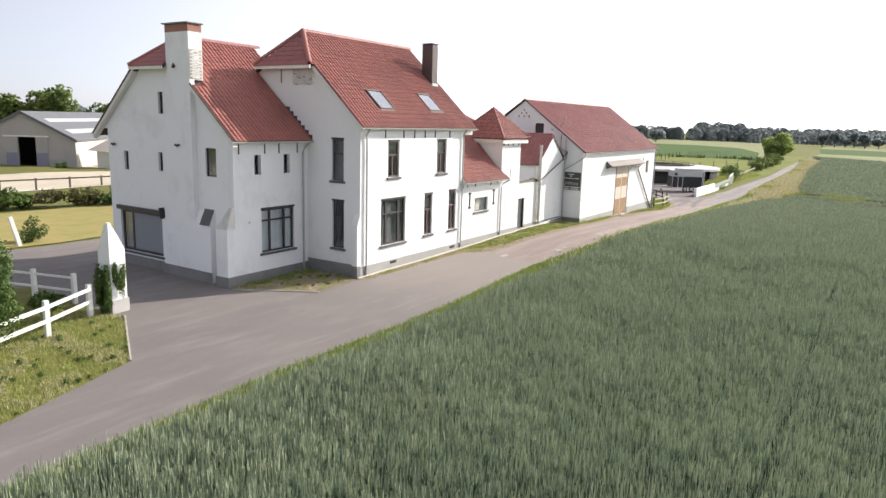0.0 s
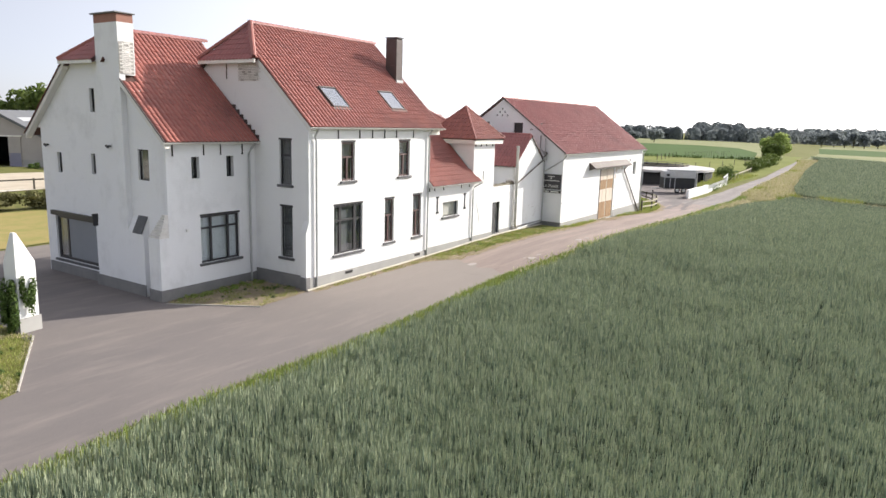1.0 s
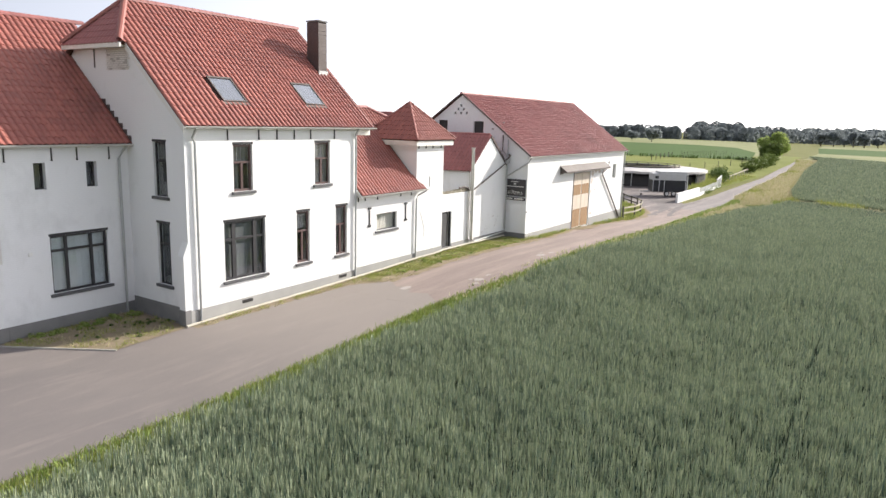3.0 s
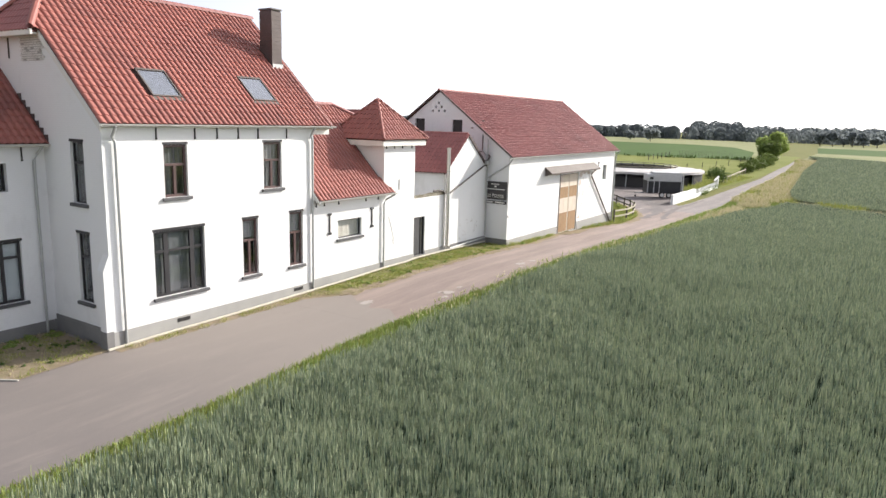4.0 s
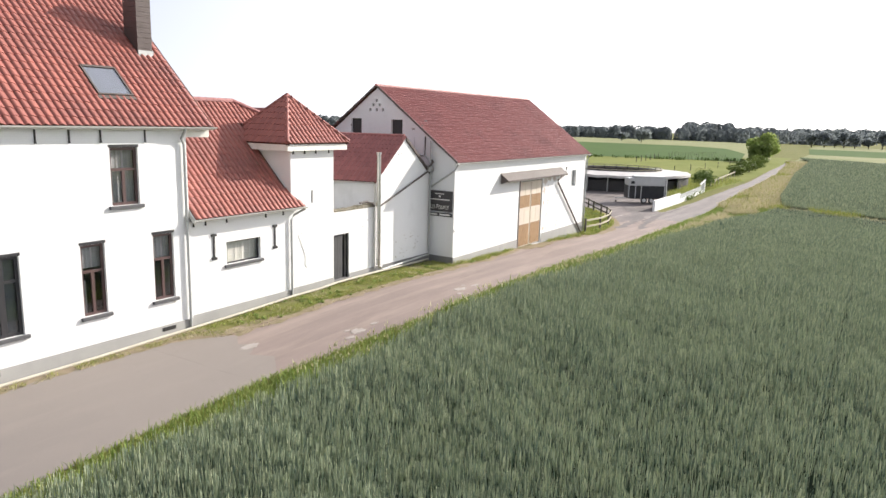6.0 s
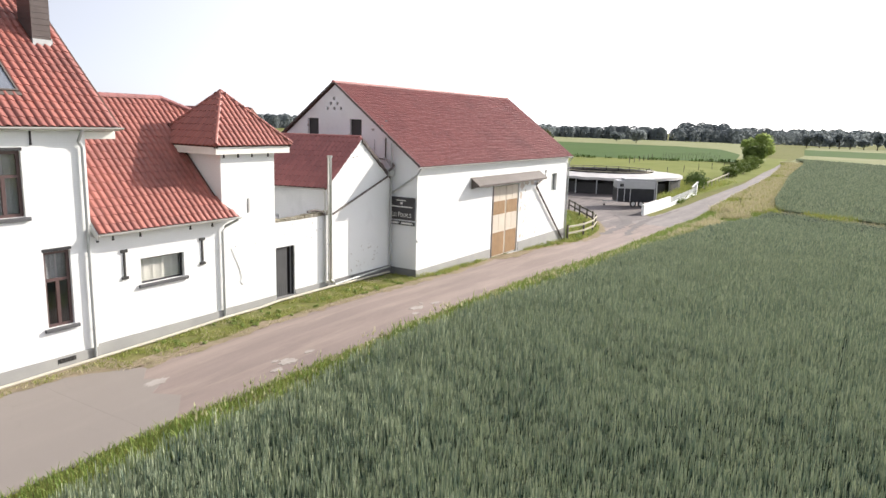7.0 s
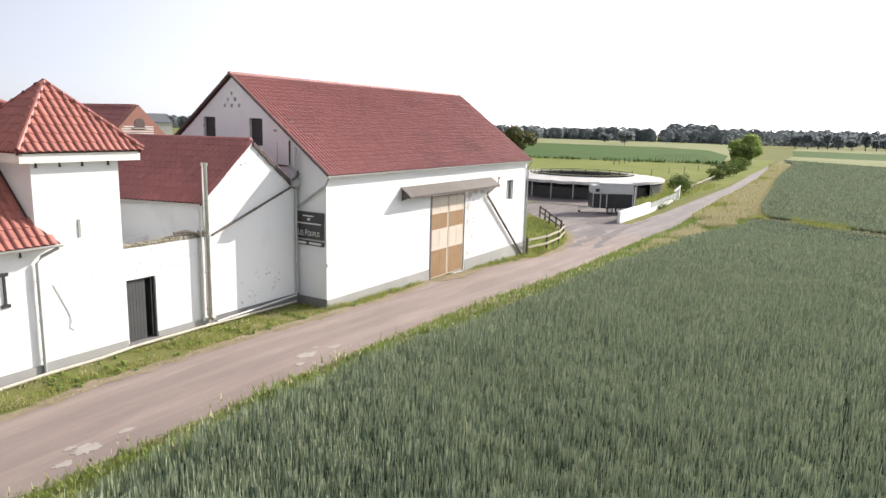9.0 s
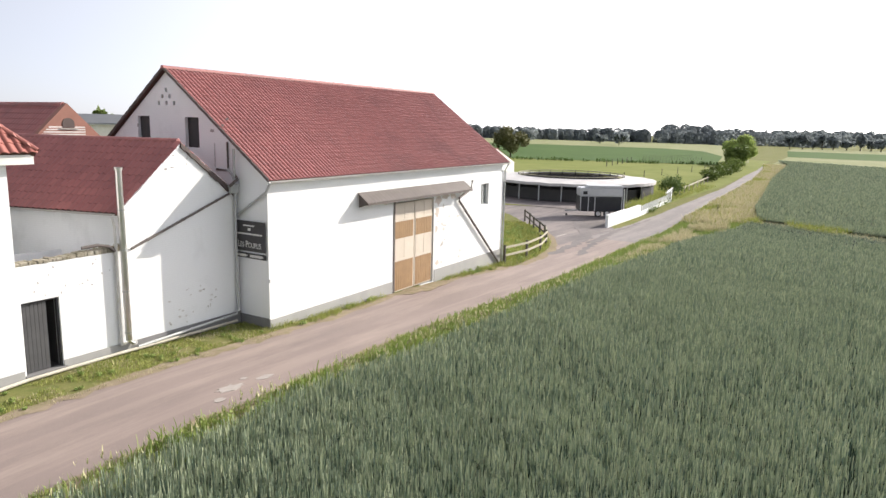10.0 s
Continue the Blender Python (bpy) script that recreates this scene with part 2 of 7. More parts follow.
ENTRANCE = make_asphalt("mottled_yard_asphalt", rgb(0.105, 0.094, 0.098), rgb(0.200, 0.172, 0.165), rgb(0.29, 0.25, 0.235), 0.35)
ROAD_FAR = make_asphalt("grey_worn_road", rgb(0.165, 0.15, 0.15), rgb(0.225, 0.20, 0.195), rgb(0.29, 0.255, 0.24), 0.35)
ASPHALT_DARK = make_asphalt("older_asphalt", rgb(0.20, 0.16, 0.15), rgb(0.26, 0.207, 0.19), rgb(0.36, 0.29, 0.25), 0.4)
SHEET_DARK = make_asphalt("tarred_patch", rgb(0.10, 0.09, 0.09), rgb(0.135, 0.12, 0.118), rgb(0.18, 0.16, 0.15))
TRACK = make_asphalt("tyre_worn_asphalt", rgb(0.118, 0.106, 0.108), rgb(0.165, 0.146, 0.143), rgb(0.23, 0.20, 0.19), 0.2)
PATCH = mottled("dusty_pale_patch", rgb(0.40, 0.365, 0.34), rgb(0.29, 0.26, 0.24), 4.0, 18.0, 0.9)
CONCRETE = mottled("pale_concrete", rgb(0.48, 0.46, 0.42), rgb(0.36, 0.345, 0.32), 1.5, 25.0, 0.85)
SOIL = make_ground("grassy_soil", (rgb(0.15, 0.16, 0.055), rgb(0.21, 0.19, 0.085), rgb(0.11, 0.135, 0.04)))
MEADOW = make_ground("mown_meadow", (rgb(0.17, 0.195, 0.055), rgb(0.215, 0.225, 0.075), rgb(0.14, 0.175, 0.045)), (0.02, 0.15, 2.0))
BEET = make_ground("green_field_crop", (rgb(0.065, 0.115, 0.034), rgb(0.08, 0.13, 0.04), rgb(0.055, 0.10, 0.03)), (0.01, 0.08, 1.5))
STUBBLE = make_ground("pale_field", (rgb(0.24, 0.25, 0.135), rgb(0.285, 0.285, 0.17), rgb(0.18, 0.21, 0.09)), (0.01, 0.05, 1.0))
DRY_LAWN = make_ground("dry_lawn", (rgb(0.36, 0.29, 0.13), rgb(0.30, 0.27, 0.11), rgb(0.24, 0.25, 0.085)), (0.1, 0.6, 8.0))
SAND = make_ground("arena_sand", (rgb(0.52, 0.46, 0.37), rgb(0.58, 0.52, 0.43), rgb(0.46, 0.40, 0.32)), (0.05, 0.6, 9.0))
# near-black green that carries the shade between the grain stems
CROP_SHADE = make_ground("crop_shade_sheet", (rgb(0.036, 0.054, 0.038), rgb(0.046, 0.065, 0.045), rgb(0.028, 0.044, 0.029)), (0.3, 3.0, 25.0))
CROP_FAR = make_ground("distant_grain", (rgb(0.092, 0.112, 0.064), rgb(0.104, 0.122, 0.07), rgb(0.075, 0.095, 0.055)), (0.05, 0.5, 6.0))
GRAIN = make_leaf("unripe_grain", rgb(0.175, 0.232, 0.162), rgb(0.420, 0.460, 0.312), 0.75, 0.8, 0.10)
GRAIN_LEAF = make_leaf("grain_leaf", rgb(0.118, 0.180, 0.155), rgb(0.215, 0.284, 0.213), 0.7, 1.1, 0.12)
GRASS = make_leaf("verge_grass", rgb(0.235, 0.30, 0.07), rgb(0.38, 0.385, 0.13), 0.6, 0.5)
GRASS_DRY = make_leaf("dry_grass", rgb(0.60, 0.53, 0.37), rgb(0.44, 0.41, 0.24), 0.7, 0.5)
FLOWER = make_leaf("pale_flower", rgb(0.62, 0.58, 0.34), rgb(0.5, 0.5, 0.3))
LEAF = make_leaf("bush_leaf", rgb(0.066, 0.112, 0.032), rgb(0.105, 0.158, 0.045))
LEAF_MID = make_leaf("tree_leaf", rgb(0.105, 0.155, 0.042), rgb(0.16, 0.205, 0.06))
LEAF_LIGHT = make_leaf("light_tree_leaf", rgb(0.27, 0.36, 0.10), rgb(0.38, 0.45, 0.16), 0.6, 0.6, 0.5)
VERGE = make_leaf("lush_verge_grass", rgb(0.17, 0.265, 0.065), rgb(0.30, 0.36, 0.115), 0.6, 0.5)
# pale blue-grey leaf: the haze of distance is put into this colour
LEAF_HAZED = make_leaf("haze_blued_wood_leaf", rgb(0.235, 0.265, 0.285), rgb(0.25, 0.28, 0.285), 0.8, 0.02, 0.6)
LEAF_OLIVE = make_leaf("olive_tree_leaf", rgb(0.13, 0.135, 0.06), rgb(0.18, 0.175, 0.085))
BARK = mottled("bark", rgb(0.10, 0.075, 0.055), rgb(0.06, 0.045, 0.035), 5.0, 30.0, 0.9)
WOOD_RAIL = mottled("dark_timber_rail", rgb(0.055, 0.05, 0.042), rgb(0.09, 0.08, 0.065), 4.0, 30.0, 0.8)
WOOD_PALE = mottled("bleached_timber", rgb(0.40, 0.37, 0.28), rgb(0.30, 0.28, 0.21), 4.0, 30.0, 0.8)
RAIL_WHITE = mottled("white_fence_paint", rgb(0.80, 0.80, 0.78), rgb(0.66, 0.66, 0.63), 3.0, 30.0, 0.5)
PANEL_BLUE = mottled("blue_grey_panel", rgb(0.25, 0.25, 0.33), rgb(0.20, 0.20, 0.27), 0.6, 8.0, 0.7)
COPING = make_ground("mossy_coping", (rgb(0.30, 0.27, 0.21), rgb(0.42, 0.39, 0.33), rgb(0.15, 0.14, 0.09)), (1.5, 5.0, 30.0))
STABLE_GREY = mottled("grey_stable_sheet", rgb(0.40, 0.375, 0.36), rgb(0.33, 0.31, 0.30), 0.6, 8.0, 0.7)
STABLE_PALE = mottled("pale_beige_render", rgb(0.50, 0.47, 0.44), rgb(0.40, 0.375, 0.35), 0.6, 8.0, 0.8)
ROOF_GREY = mottled("dark_fibre_cement", rgb(0.10, 0.11, 0.125), rgb(0.135, 0.14, 0.15), 0.5, 8.0, 0.7)
ROOF_CLEAR = mottled("translucent_roof_sheet", rgb(0.40, 0.41, 0.43), rgb(0.33, 0.34, 0.36), 0.5, 8.0, 0.5)
SIGN_DARK = mottled("dark_sign_panel", rgb(0.045, 0.042, 0.045), rgb(0.065, 0.062, 0.065), 4.0, 40.0, 0.5)
SIGN_PALE = mottled("pale_sign_paint", rgb(0.72, 0.71, 0.69), rgb(0.6, 0.59, 0.57), 4.0, 40.0, 0.6)
TRAILER_DARK = mottled("dark_trailer_side", rgb(0.022, 0.022, 0.026), rgb(0.032, 0.032, 0.036), 2.0, 20.0, 0.35)
TRAILER_PALE = mottled("pale_trailer_side", rgb(0.55, 0.55, 0.56), rgb(0.48, 0.48, 0.49), 2.0, 20.0, 0.35)
RUBBER = mottled("black_rubber", rgb(0.018, 0.018, 0.018), rgb(0.028, 0.028, 0.027), 5.0, 40.0, 0.8)
RING_ROOF = mottled("dusty_white_roof_sheet", rgb(0.62, 0.60, 0.59), rgb(0.42, 0.40, 0.40), 0.6, 5.0, 0.6)

# ---- building helpers ----


def thing(name, x, y, z, label, category, group="", kind=""):
    """A top-level thing: an Empty at its base."""
    ob = new(name)
    ob.location = (x, y, z)
    ob.empty_display_size = 0.2
    return tagged(ob, label, category, group, kind)


def attach(ob, parent):
    ob.parent = parent
    if parent is not None and parent.type == "EMPTY":
        ob.matrix_parent_inverse = Matrix.Translation(parent.location).inverted()
    return ob


def part(name, bm, material, parent=None, label=""):
    """Links a bmesh, given in world metres, as one mesh under its thing or part."""
    bmesh.ops.recalc_face_normals(bm, faces=bm.faces)
    me = bpy.data.meshes.new(name)
    bm.to_mesh(me)
    bm.free()
    me.materials.append(material)
    ob = attach(new(name, me), parent)
    return tagged(ob, label)


def arrays(name, verts, faces, material, parent=None, label="", smooth=False):
    """The same from arrays of corners and faces, for large counts."""
    me = bpy.data.meshes.new(name)
    verts = np.asarray(verts, dtype=np.float32).reshape(-1, 3)
    faces = np.asarray(faces, dtype=np.int32)
    k = faces.shape[1]
    me.vertices.add(len(verts))
    me.vertices.foreach_set("co", verts.ravel())
    me.loops.add(faces.size)
    me.loops.foreach_set("vertex_index", faces.ravel())
    me.polygons.add(len(faces))
    me.polygons.foreach_set("loop_start", np.arange(0, faces.size, k, dtype=np.int32))
    me.polygons.foreach_set("loop_total", np.full(len(faces), k, dtype=np.int32))
    if smooth:
        me.polygons.foreach_set("use_smooth", np.ones(len(faces), dtype=bool))
    me.update(calc_edges=True)
    me.materials.append(material)
    return tagged(attach(new(name, me), parent), label)


def box(bm, x0, x1, y0, y1, z0, z1, bevel=0.0):
    m = Matrix.LocRotScale(((x0 + x1) / 2, (y0 + y1) / 2, (z0 + z1) / 2), None, (abs(x1 - x0), abs(y1 - y0), abs(z1 - z0)))
    made = bmesh.ops.create_cube(bm, size=1.0, matrix=m)["verts"]
    if bevel:
        edges = list({e for v in made for e in v.link_edges})
        bmesh.ops.bevel(bm, geom=edges, offset=bevel, segments=1, affect="EDGES")
    return bm


def cube(x0, x1, y0, y1, z0, z1, bevel=0.0):
    return box(bmesh.new(), x0, x1, y0, y1, z0, z1, bevel)


def prism(bm, ring, off):
    """A solid from a flat ring of corners, thickened by the vector off."""
    a = [bm.verts.new(p) for p in ring]
    b = [bm.verts.new(Vector(p) + Vector(off)) for p in ring]
    bm.faces.new(a)
    bm.faces.new(b[::-1])
    for i in range(len(a)):
        j = (i + 1) % len(a)
        bm.faces.new((a[i], b[i], b[j], a[j]))
    return bm


def tube(bm, points, r, n=8, taper=1.0):
    """A round bar along points."""
    rings = []
    for i, p in enumerate(points):
        p = Vector(p)
        d = (Vector(points[min(i + 1, len(points) - 1)]) - Vector(points[max(i - 1, 0)])).normalized()
        side = d.cross(Vector((0, 0, 1)) if abs(d.z) < 0.9 else Vector((1, 0, 0))).normalized()
        up = side.cross(d)
        k = r * (1 + (taper - 1) * i / max(1, len(points) - 1))
        rings.append([bm.verts.new(p + k * (math.cos(a) * side + math.sin(a) * up)) for a in [2 * math.pi * j / n for j in range(n)]])
    for a, b in zip(rings, rings[1:]):
        for j in range(n):
            bm.faces.new((a[j], a[(j + 1) % n], b[(j + 1) % n], b[j]))
    bm.faces.new(rings[0][::-1])
    bm.faces.new(rings[-1])
    return bm


def beam(bm, a, b, w, h):
    """A square bar from a to b, w wide and h high."""
    a, b = Vector(a), Vector(b)
    d = (b - a).normalized()
    side = d.cross(Vector((0, 0, 1)) if abs(d.z) < 0.95 else Vector((1, 0, 0))).normalized() * w / 2
    up = side.cross(d).normalized() * h / 2
    return prism(bm, [a + side + up, a - side + up, a - side - up, a + side - up], b - a)


def weld(bm):
    """Joins touching blocks into one skin and drops the faces between them."""
    bmesh.ops.remove_doubles(bm, verts=bm.verts[:], dist=1e-5)
    bm.verts.index_update()
    seen = {}
    for f in bm.faces:
        seen.setdefault(frozenset(v.index for v in f.verts), []).append(f)
    bmesh.ops.delete(bm, geom=[f for fs in seen.values() if len(fs) > 1 for f in fs], context="FACES_ONLY")


def wall(bm, axis, at, thick, u0, u1, z0, z1, holes=(), top=()):
    """A wall with openings. axis "y": its outer face is y = at and it runs along x; thick is added to at. top: the outline of a gable above z1."""
    us = sorted({u0, u1, *[h[0] for h in holes], *[h[1] for h in holes]})
    zs = sorted({z0, z1, *[h[2] for h in holes], *[h[3] for h in holes]})

    def put(u, z, d):
        return (u, at + d, z) if axis == "y" else (at + d, u, z)

    for i in range(len(us) - 1):
        j = 0
        while j < len(zs) - 1:
            def solid(k):
                um, zm = (us[i] + us[i + 1]) / 2, (zs[k] + zs[k + 1]) / 2
                return not any(h[0] < um < h[1] and h[2] < zm < h[3] for h in holes)
            if not solid(j):
                j += 1
                continue
            k = j
            p, q = put(us[i], zs[j], 0), put(us[i + 1], zs[k + 1], thick)
            box(bm, min(p[0], q[0]), max(p[0], q[0]), min(p[1], q[1]), max(p[1], q[1]), zs[j], zs[k + 1])
            j = k + 1
    weld(bm)
    if top:
        prism(bm, [put(u, z, 0) for u, z in top], (0, thick, 0) if axis == "y" else (thick, 0, 0))
    return bm


def window(parent, axis, at, u0, u1, z0, z1, inward, bars=(), cross=(), frame_mat=None, sill=True, lintel=True, curtain=None, recess=0.10, label="", broad=0.055, net=None, low_bars=False, mull=0.052):
    """A window in the opening u0..u1, z0..z1 of a wall whose outer face is at; inward is +1 or -1 along the wall's normal axis.
    bars: upright bars as fractions of the width; cross: level bars as fractions of the height."""
    mat = frame_mat or DARK_FRAME

    def cub(bm, ua, ub, da, db, za, zb, bevel=0.0):
        d0, d1 = sorted((at + inward * da, at + inward * db))
        return box(bm, ua, ub, d0, d1, za, zb, bevel) if axis == "y" else box(bm, d0, d1, ua, ub, za, zb, bevel)

    bm = bmesh.new()
    f, r0, r1 = broad, recess, recess + 0.07
    wall(bm, axis, at + inward * r0, inward * 0.07, u0, u1, z0, z1, [(u0 + f, u1 - f, z0 + f, z1 - f)])
    win = part("window", bm, mat, parent, label or "dark-framed window")
    for b in bars:
        bm = bmesh.new()
        u = u0 + b * (u1 - u0)
        cub(bm, u - mull, u + mull, r0 - 0.012, r1, z0 + f, z0 + cross[0] * (z1 - z0) if low_bars else z1 - f)
        part("mullion", bm, mat, win)
    for c in cross:
        bm = bmesh.new()
        z = z0 + c * (z1 - z0)
        cub(bm, u0 + f, u1 - f, r0 - 0.008, r1, z - 0.045, z + 0.045)
        part("transom", bm, mat, win)
    edges = [0.0, *sorted(bars), 1.0]
    rows = [0.0, *sorted(cross), 1.0]
    for a, b in zip(edges, edges[1:]):
        for c, d in zip(rows, rows[1:]):
            bm = bmesh.new()
            cub(bm, u0 + a * (u1 - u0) + 0.03, u0 + b * (u1 - u0) - 0.03, r0 + 0.03, r0 + 0.04, z0 + c * (z1 - z0) + 0.03, z0 + d * (z1 - z0) - 0.03)
            pane = part("pane", bm, GLASS, win)
            pane.visible_shadow = False
    if sill:
        bm = bmesh.new()
        cub(bm, u0 - 0.12, u1 + 0.12, -0.09, recess, z0 - 0.12, z0 - 0.002, 0.012)
        part("sill", bm, STONE_SILL, win, "blue stone sill")
    if lintel:
        bm = bmesh.new()
        cub(bm, u0 - 0.04, u1 + 0.04, -0.012, recess, z1 + 0.002, z1 + 0.10, 0.01)
        part("lintel", bm, DARK_FRAME, win, "dark lintel strip")
    if curtain:
        for a, b, low, *high in curtain:
            z_top = z0 + (high[0] if high else 1.0) * (z1 - z0) - 0.03
            bm = bmesh.new()
            n = 14
            front, back = [], []
            for i in range(n + 1):
                u = u0 + (a + (b - a) * i / n) * (u1 - u0)
                d = at + inward * (recess + 0.16 + 0.012 * math.sin(i * 2.2))
                for store, z in ((front, z0 + low * (z1 - z0)), (back, z_top)):
                    store.append(bm.verts.new((u, d, z) if axis == "y" else (d, u, z)))
            for i in range(n):
                bm.faces.new((front[i], front[i + 1], back[i + 1], back[i]))
            part("curtain", bm, net or CURTAIN, win, "thin curtain sheet behind the panes")
    return win


# one pantile: a pan and a roll, its lower end lifted over the course below
TILE_W, TILE_L = 0.245, 0.345


def tile_arrays():
    us = np.array([0.0, 0.026, 0.066, 0.115, 0.185, 0.262])
    hs = np.array([0.002, 0.032, 0.064, 0.060, 0.026, 0.002])
    v = []
    for y, lift in ((-0.03, 0.022), (TILE_L, 0.0)):
        v += [(u, y, h + lift) for u, h in zip(us, hs)]
    # the butt end has corners of its own, so that its edge stays sharp
    v += v[:6] + [(u, -0.03, h - 0.004) for u, h in zip(us, hs)]
    f = []
    for i in range(5):
        f.append((i, i + 1, i + 7, i + 6))
        f.append((12 + i, 18 + i, 19 + i, 13 + i))
    return np.array(v), np.array(f)


TV, TF = tile_arrays()
TILE_MESHES = {}


def tile_mesh(mat, size=1.0):
    key = (mat.name, size)
    if key not in TILE_MESHES:
        me = bpy.data.meshes.new("roof_tile")
        me.from_pydata([tuple(p * size) for p in TV], [], [tuple(int(i) for i in q) for q in TF])
        for p in me.polygons:
            p.use_smooth = True
        me.materials.append(mat)
        TILE_MESHES[key] = me
    return TILE_MESHES[key]


def inside(poly, u, v):
    hit = False
    for (a, b), (c, d) in zip(poly, poly[1:] + poly[:1]):
        if (b > v) != (d > v) and u < a + (v - b) / (d - b) * (c - a):
            hit = not hit
    return hit


def roof(parent, corner, along, up, outline, mat, label, single=300, skip=(), thick=0.14, near=None, seed=1, size=1.0):
    """One roof slope: a slab with its own tiles. corner: a point of the eave; along: unit vector along the eave, to the right seen from outside; up: unit vector up the slope;
    outline: its ring in (metres along, metres up); skip: rectangles left free; near: the stretch (u0, u1, v0, v1) whose tiles are single pieces."""
    rng = random.Random(seed)
    tw, tl = TILE_W * size, TILE_L * size
    c, a, u = Vector(corner), Vector(along).normalized(), Vector(up).normalized()
    n = a.cross(u)
    bm = prism(bmesh.new(), [c + a * p + u * q - n * 0.005 for p, q in outline], -n * thick)
    slab = part("roof", bm, DECK, parent, label)
    rot = np.array([[*a], [*u], [*n]])
    ps, qs = [p for p, _ in outline], [q for _, q in outline]
    rows = []
    v = min(qs)
    while v < max(qs) - 0.1:
        t = min(ps)
        while t < max(ps) - 0.05:
            if inside(outline, t + tw / 2, v + 0.12) and not any(s[0] < t + tw / 2 < s[1] and s[2] < v + tl / 2 < s[3] for s in skip):
                rows.append((t, v))
            t += tw
        v += tl
    if near:
        first = [r for r in rows if near[0] <= r[0] <= near[1] and near[2] <= r[1] <= near[3]][:single]
    else:
        first = rows[:single]
    chosen = set(first)
    me = tile_mesh(mat, size)
    for t, q in first:
        p = c + a * t + u * q + n * rng.uniform(0, 0.008)
        ob = attach(new("roof_tile", me), slab)
        turn = Matrix((a, u, n)).transposed().to_4x4()
        ob.matrix_basis = Matrix.Translation(p) @ turn @ pose(0, 0, 0, rng.uniform(-0.6, 0.6), 0, rng.uniform(-0.5, 0.5))
    rest = [r for r in rows if r not in chosen]
    if rest:
        off = np.array([[c + a * t + u * q + n * rng.uniform(0, 0.008)] for t, q in rest]).reshape(-1, 1, 3)
        verts = (TV * size @ rot)[None] + off
        faces = TF[None] + (np.arange(len(rest)) * len(TV))[:, None, None]
        ob = arrays("roof_tiles", verts.reshape(-1, 3), faces.reshape(-1, 4), mat, slab, smooth=True)
        tagged(ob, kind="stuff")
    return slab


def ridge_caps(parent, a, b, mat, r=0.13, name="ridge"):
    """A row of half-round ridge tiles from a to b."""
    a, b = Vector(a), Vector(b)
    d = b - a
    n = max(2, int(d.length / 0.36))
    side = d.cross(Vector((0, 0, 1))).normalized()
    up = side.cross(d.normalized())
    for i in range(n):
        bm = bmesh.new()
        p, q = a + d * (i / n) - d.normalized() * 0.03, a + d * ((i + 1) / n)
        rings = []
        for pt, rr in ((p, r * 1.03), (q, r * 0.97)):
            rings.append([bm.verts.new(pt + rr * (math.cos(t) * side + math.sin(t) * up)) for t in [math.pi * (-0.08 + 1.16 * k / 6) for k in range(7)]])
        for k in range(6):
            bm.faces.new((rings[0][k], rings[0][k + 1], rings[1][k + 1], rings[1][k]))
        bm.faces.new(rings[0])
        part(name + "_tile", bm, mat, parent)


def gutter(parent, a, b, r=0.075):
    """A half-round eave gutter with brackets."""
    a, b = Vector(a), Vector(b)
    d = (b - a).normalized()
    side = d.cross(Vector((0, 0, 1))).normalized()
    bm = bmesh.new()
    prof = [math.pi * (1 + k / 8) for k in range(9)]
    rings = []
    for p in (a, b):
        rings.append([bm.verts.new(p + r * (math.cos(t) * side + math.sin(t) * Vector((0, 0, 1)))) for t in prof]
                     + [bm.verts.new(p + (r - 0.012) * (math.cos(t) * side + math.sin(t) * Vector((0, 0, 1)))) for t in reversed(prof)])
    n = len(rings[0])
    for k in range(n):
        bm.faces.new((rings[0][k], rings[0][(k + 1) % n], rings[1][(k + 1) % n], rings[1][k]))
    bm.faces.new(rings[0])
    bm.faces.new(rings[1][::-1])
    return part("gutter", bm, PALE_PIPE, parent, "pale gutter")


def downpipe(parent, points, mat=None, r=0.05):
    bm = tube(bmesh.new(), points, r, 8)
    for (p, q) in zip(points, points[1:]):
        p, q = Vector(p), Vector(q)
        if (q - p).length > 1.5:
            for k in (0.15, 0.5, 0.85):
                m = p.lerp(q, k)
                d = (q - p).normalized() * 0.02
                tube(bm, [m - d, m + d], r * 1.3, 8)
    return part("downpipe", bm, mat or ZINC, parent, "zinc downpipe")


def brackets(parent, axis, at, out, us, z, drop=0.45):
    """Iron eave hooks on a wall."""
    for u in us:
        bm = bmesh.new()
        d0, d1 = sorted((at, at + out * 0.05))
        if axis == "y":
            box(bm, u - 0.018, u + 0.018, d0, d1, z - drop, z)
            box(bm, u - 0.03, u + 0.03, d0, d1 + 0.02, z - drop - 0.02, z - drop + 0.03)
        else:
            box(bm, d0, d1, u - 0.035, u + 0.035, z - drop, z)
        part("eave_bracket", bm, IRON, parent)


# ---- ground ----
GX = np.array([-4000, -400, -60, -26, -12, -5, 0, 9, 15, 20, 26, 34, 46, 60, 72, 100, 260, 900, 4000], float)
GZ = np.array([-8, -1.0, -0.3, -0.1, 0.0, -0.12, -0.02, 0.12, 0.30, 0.32, 0.15, -0.10, -0.48, -0.95, -1.35, -1.3, -2.4, -7, -22], float)


def gz(x):
    return float(np.interp(x, GX, GZ))


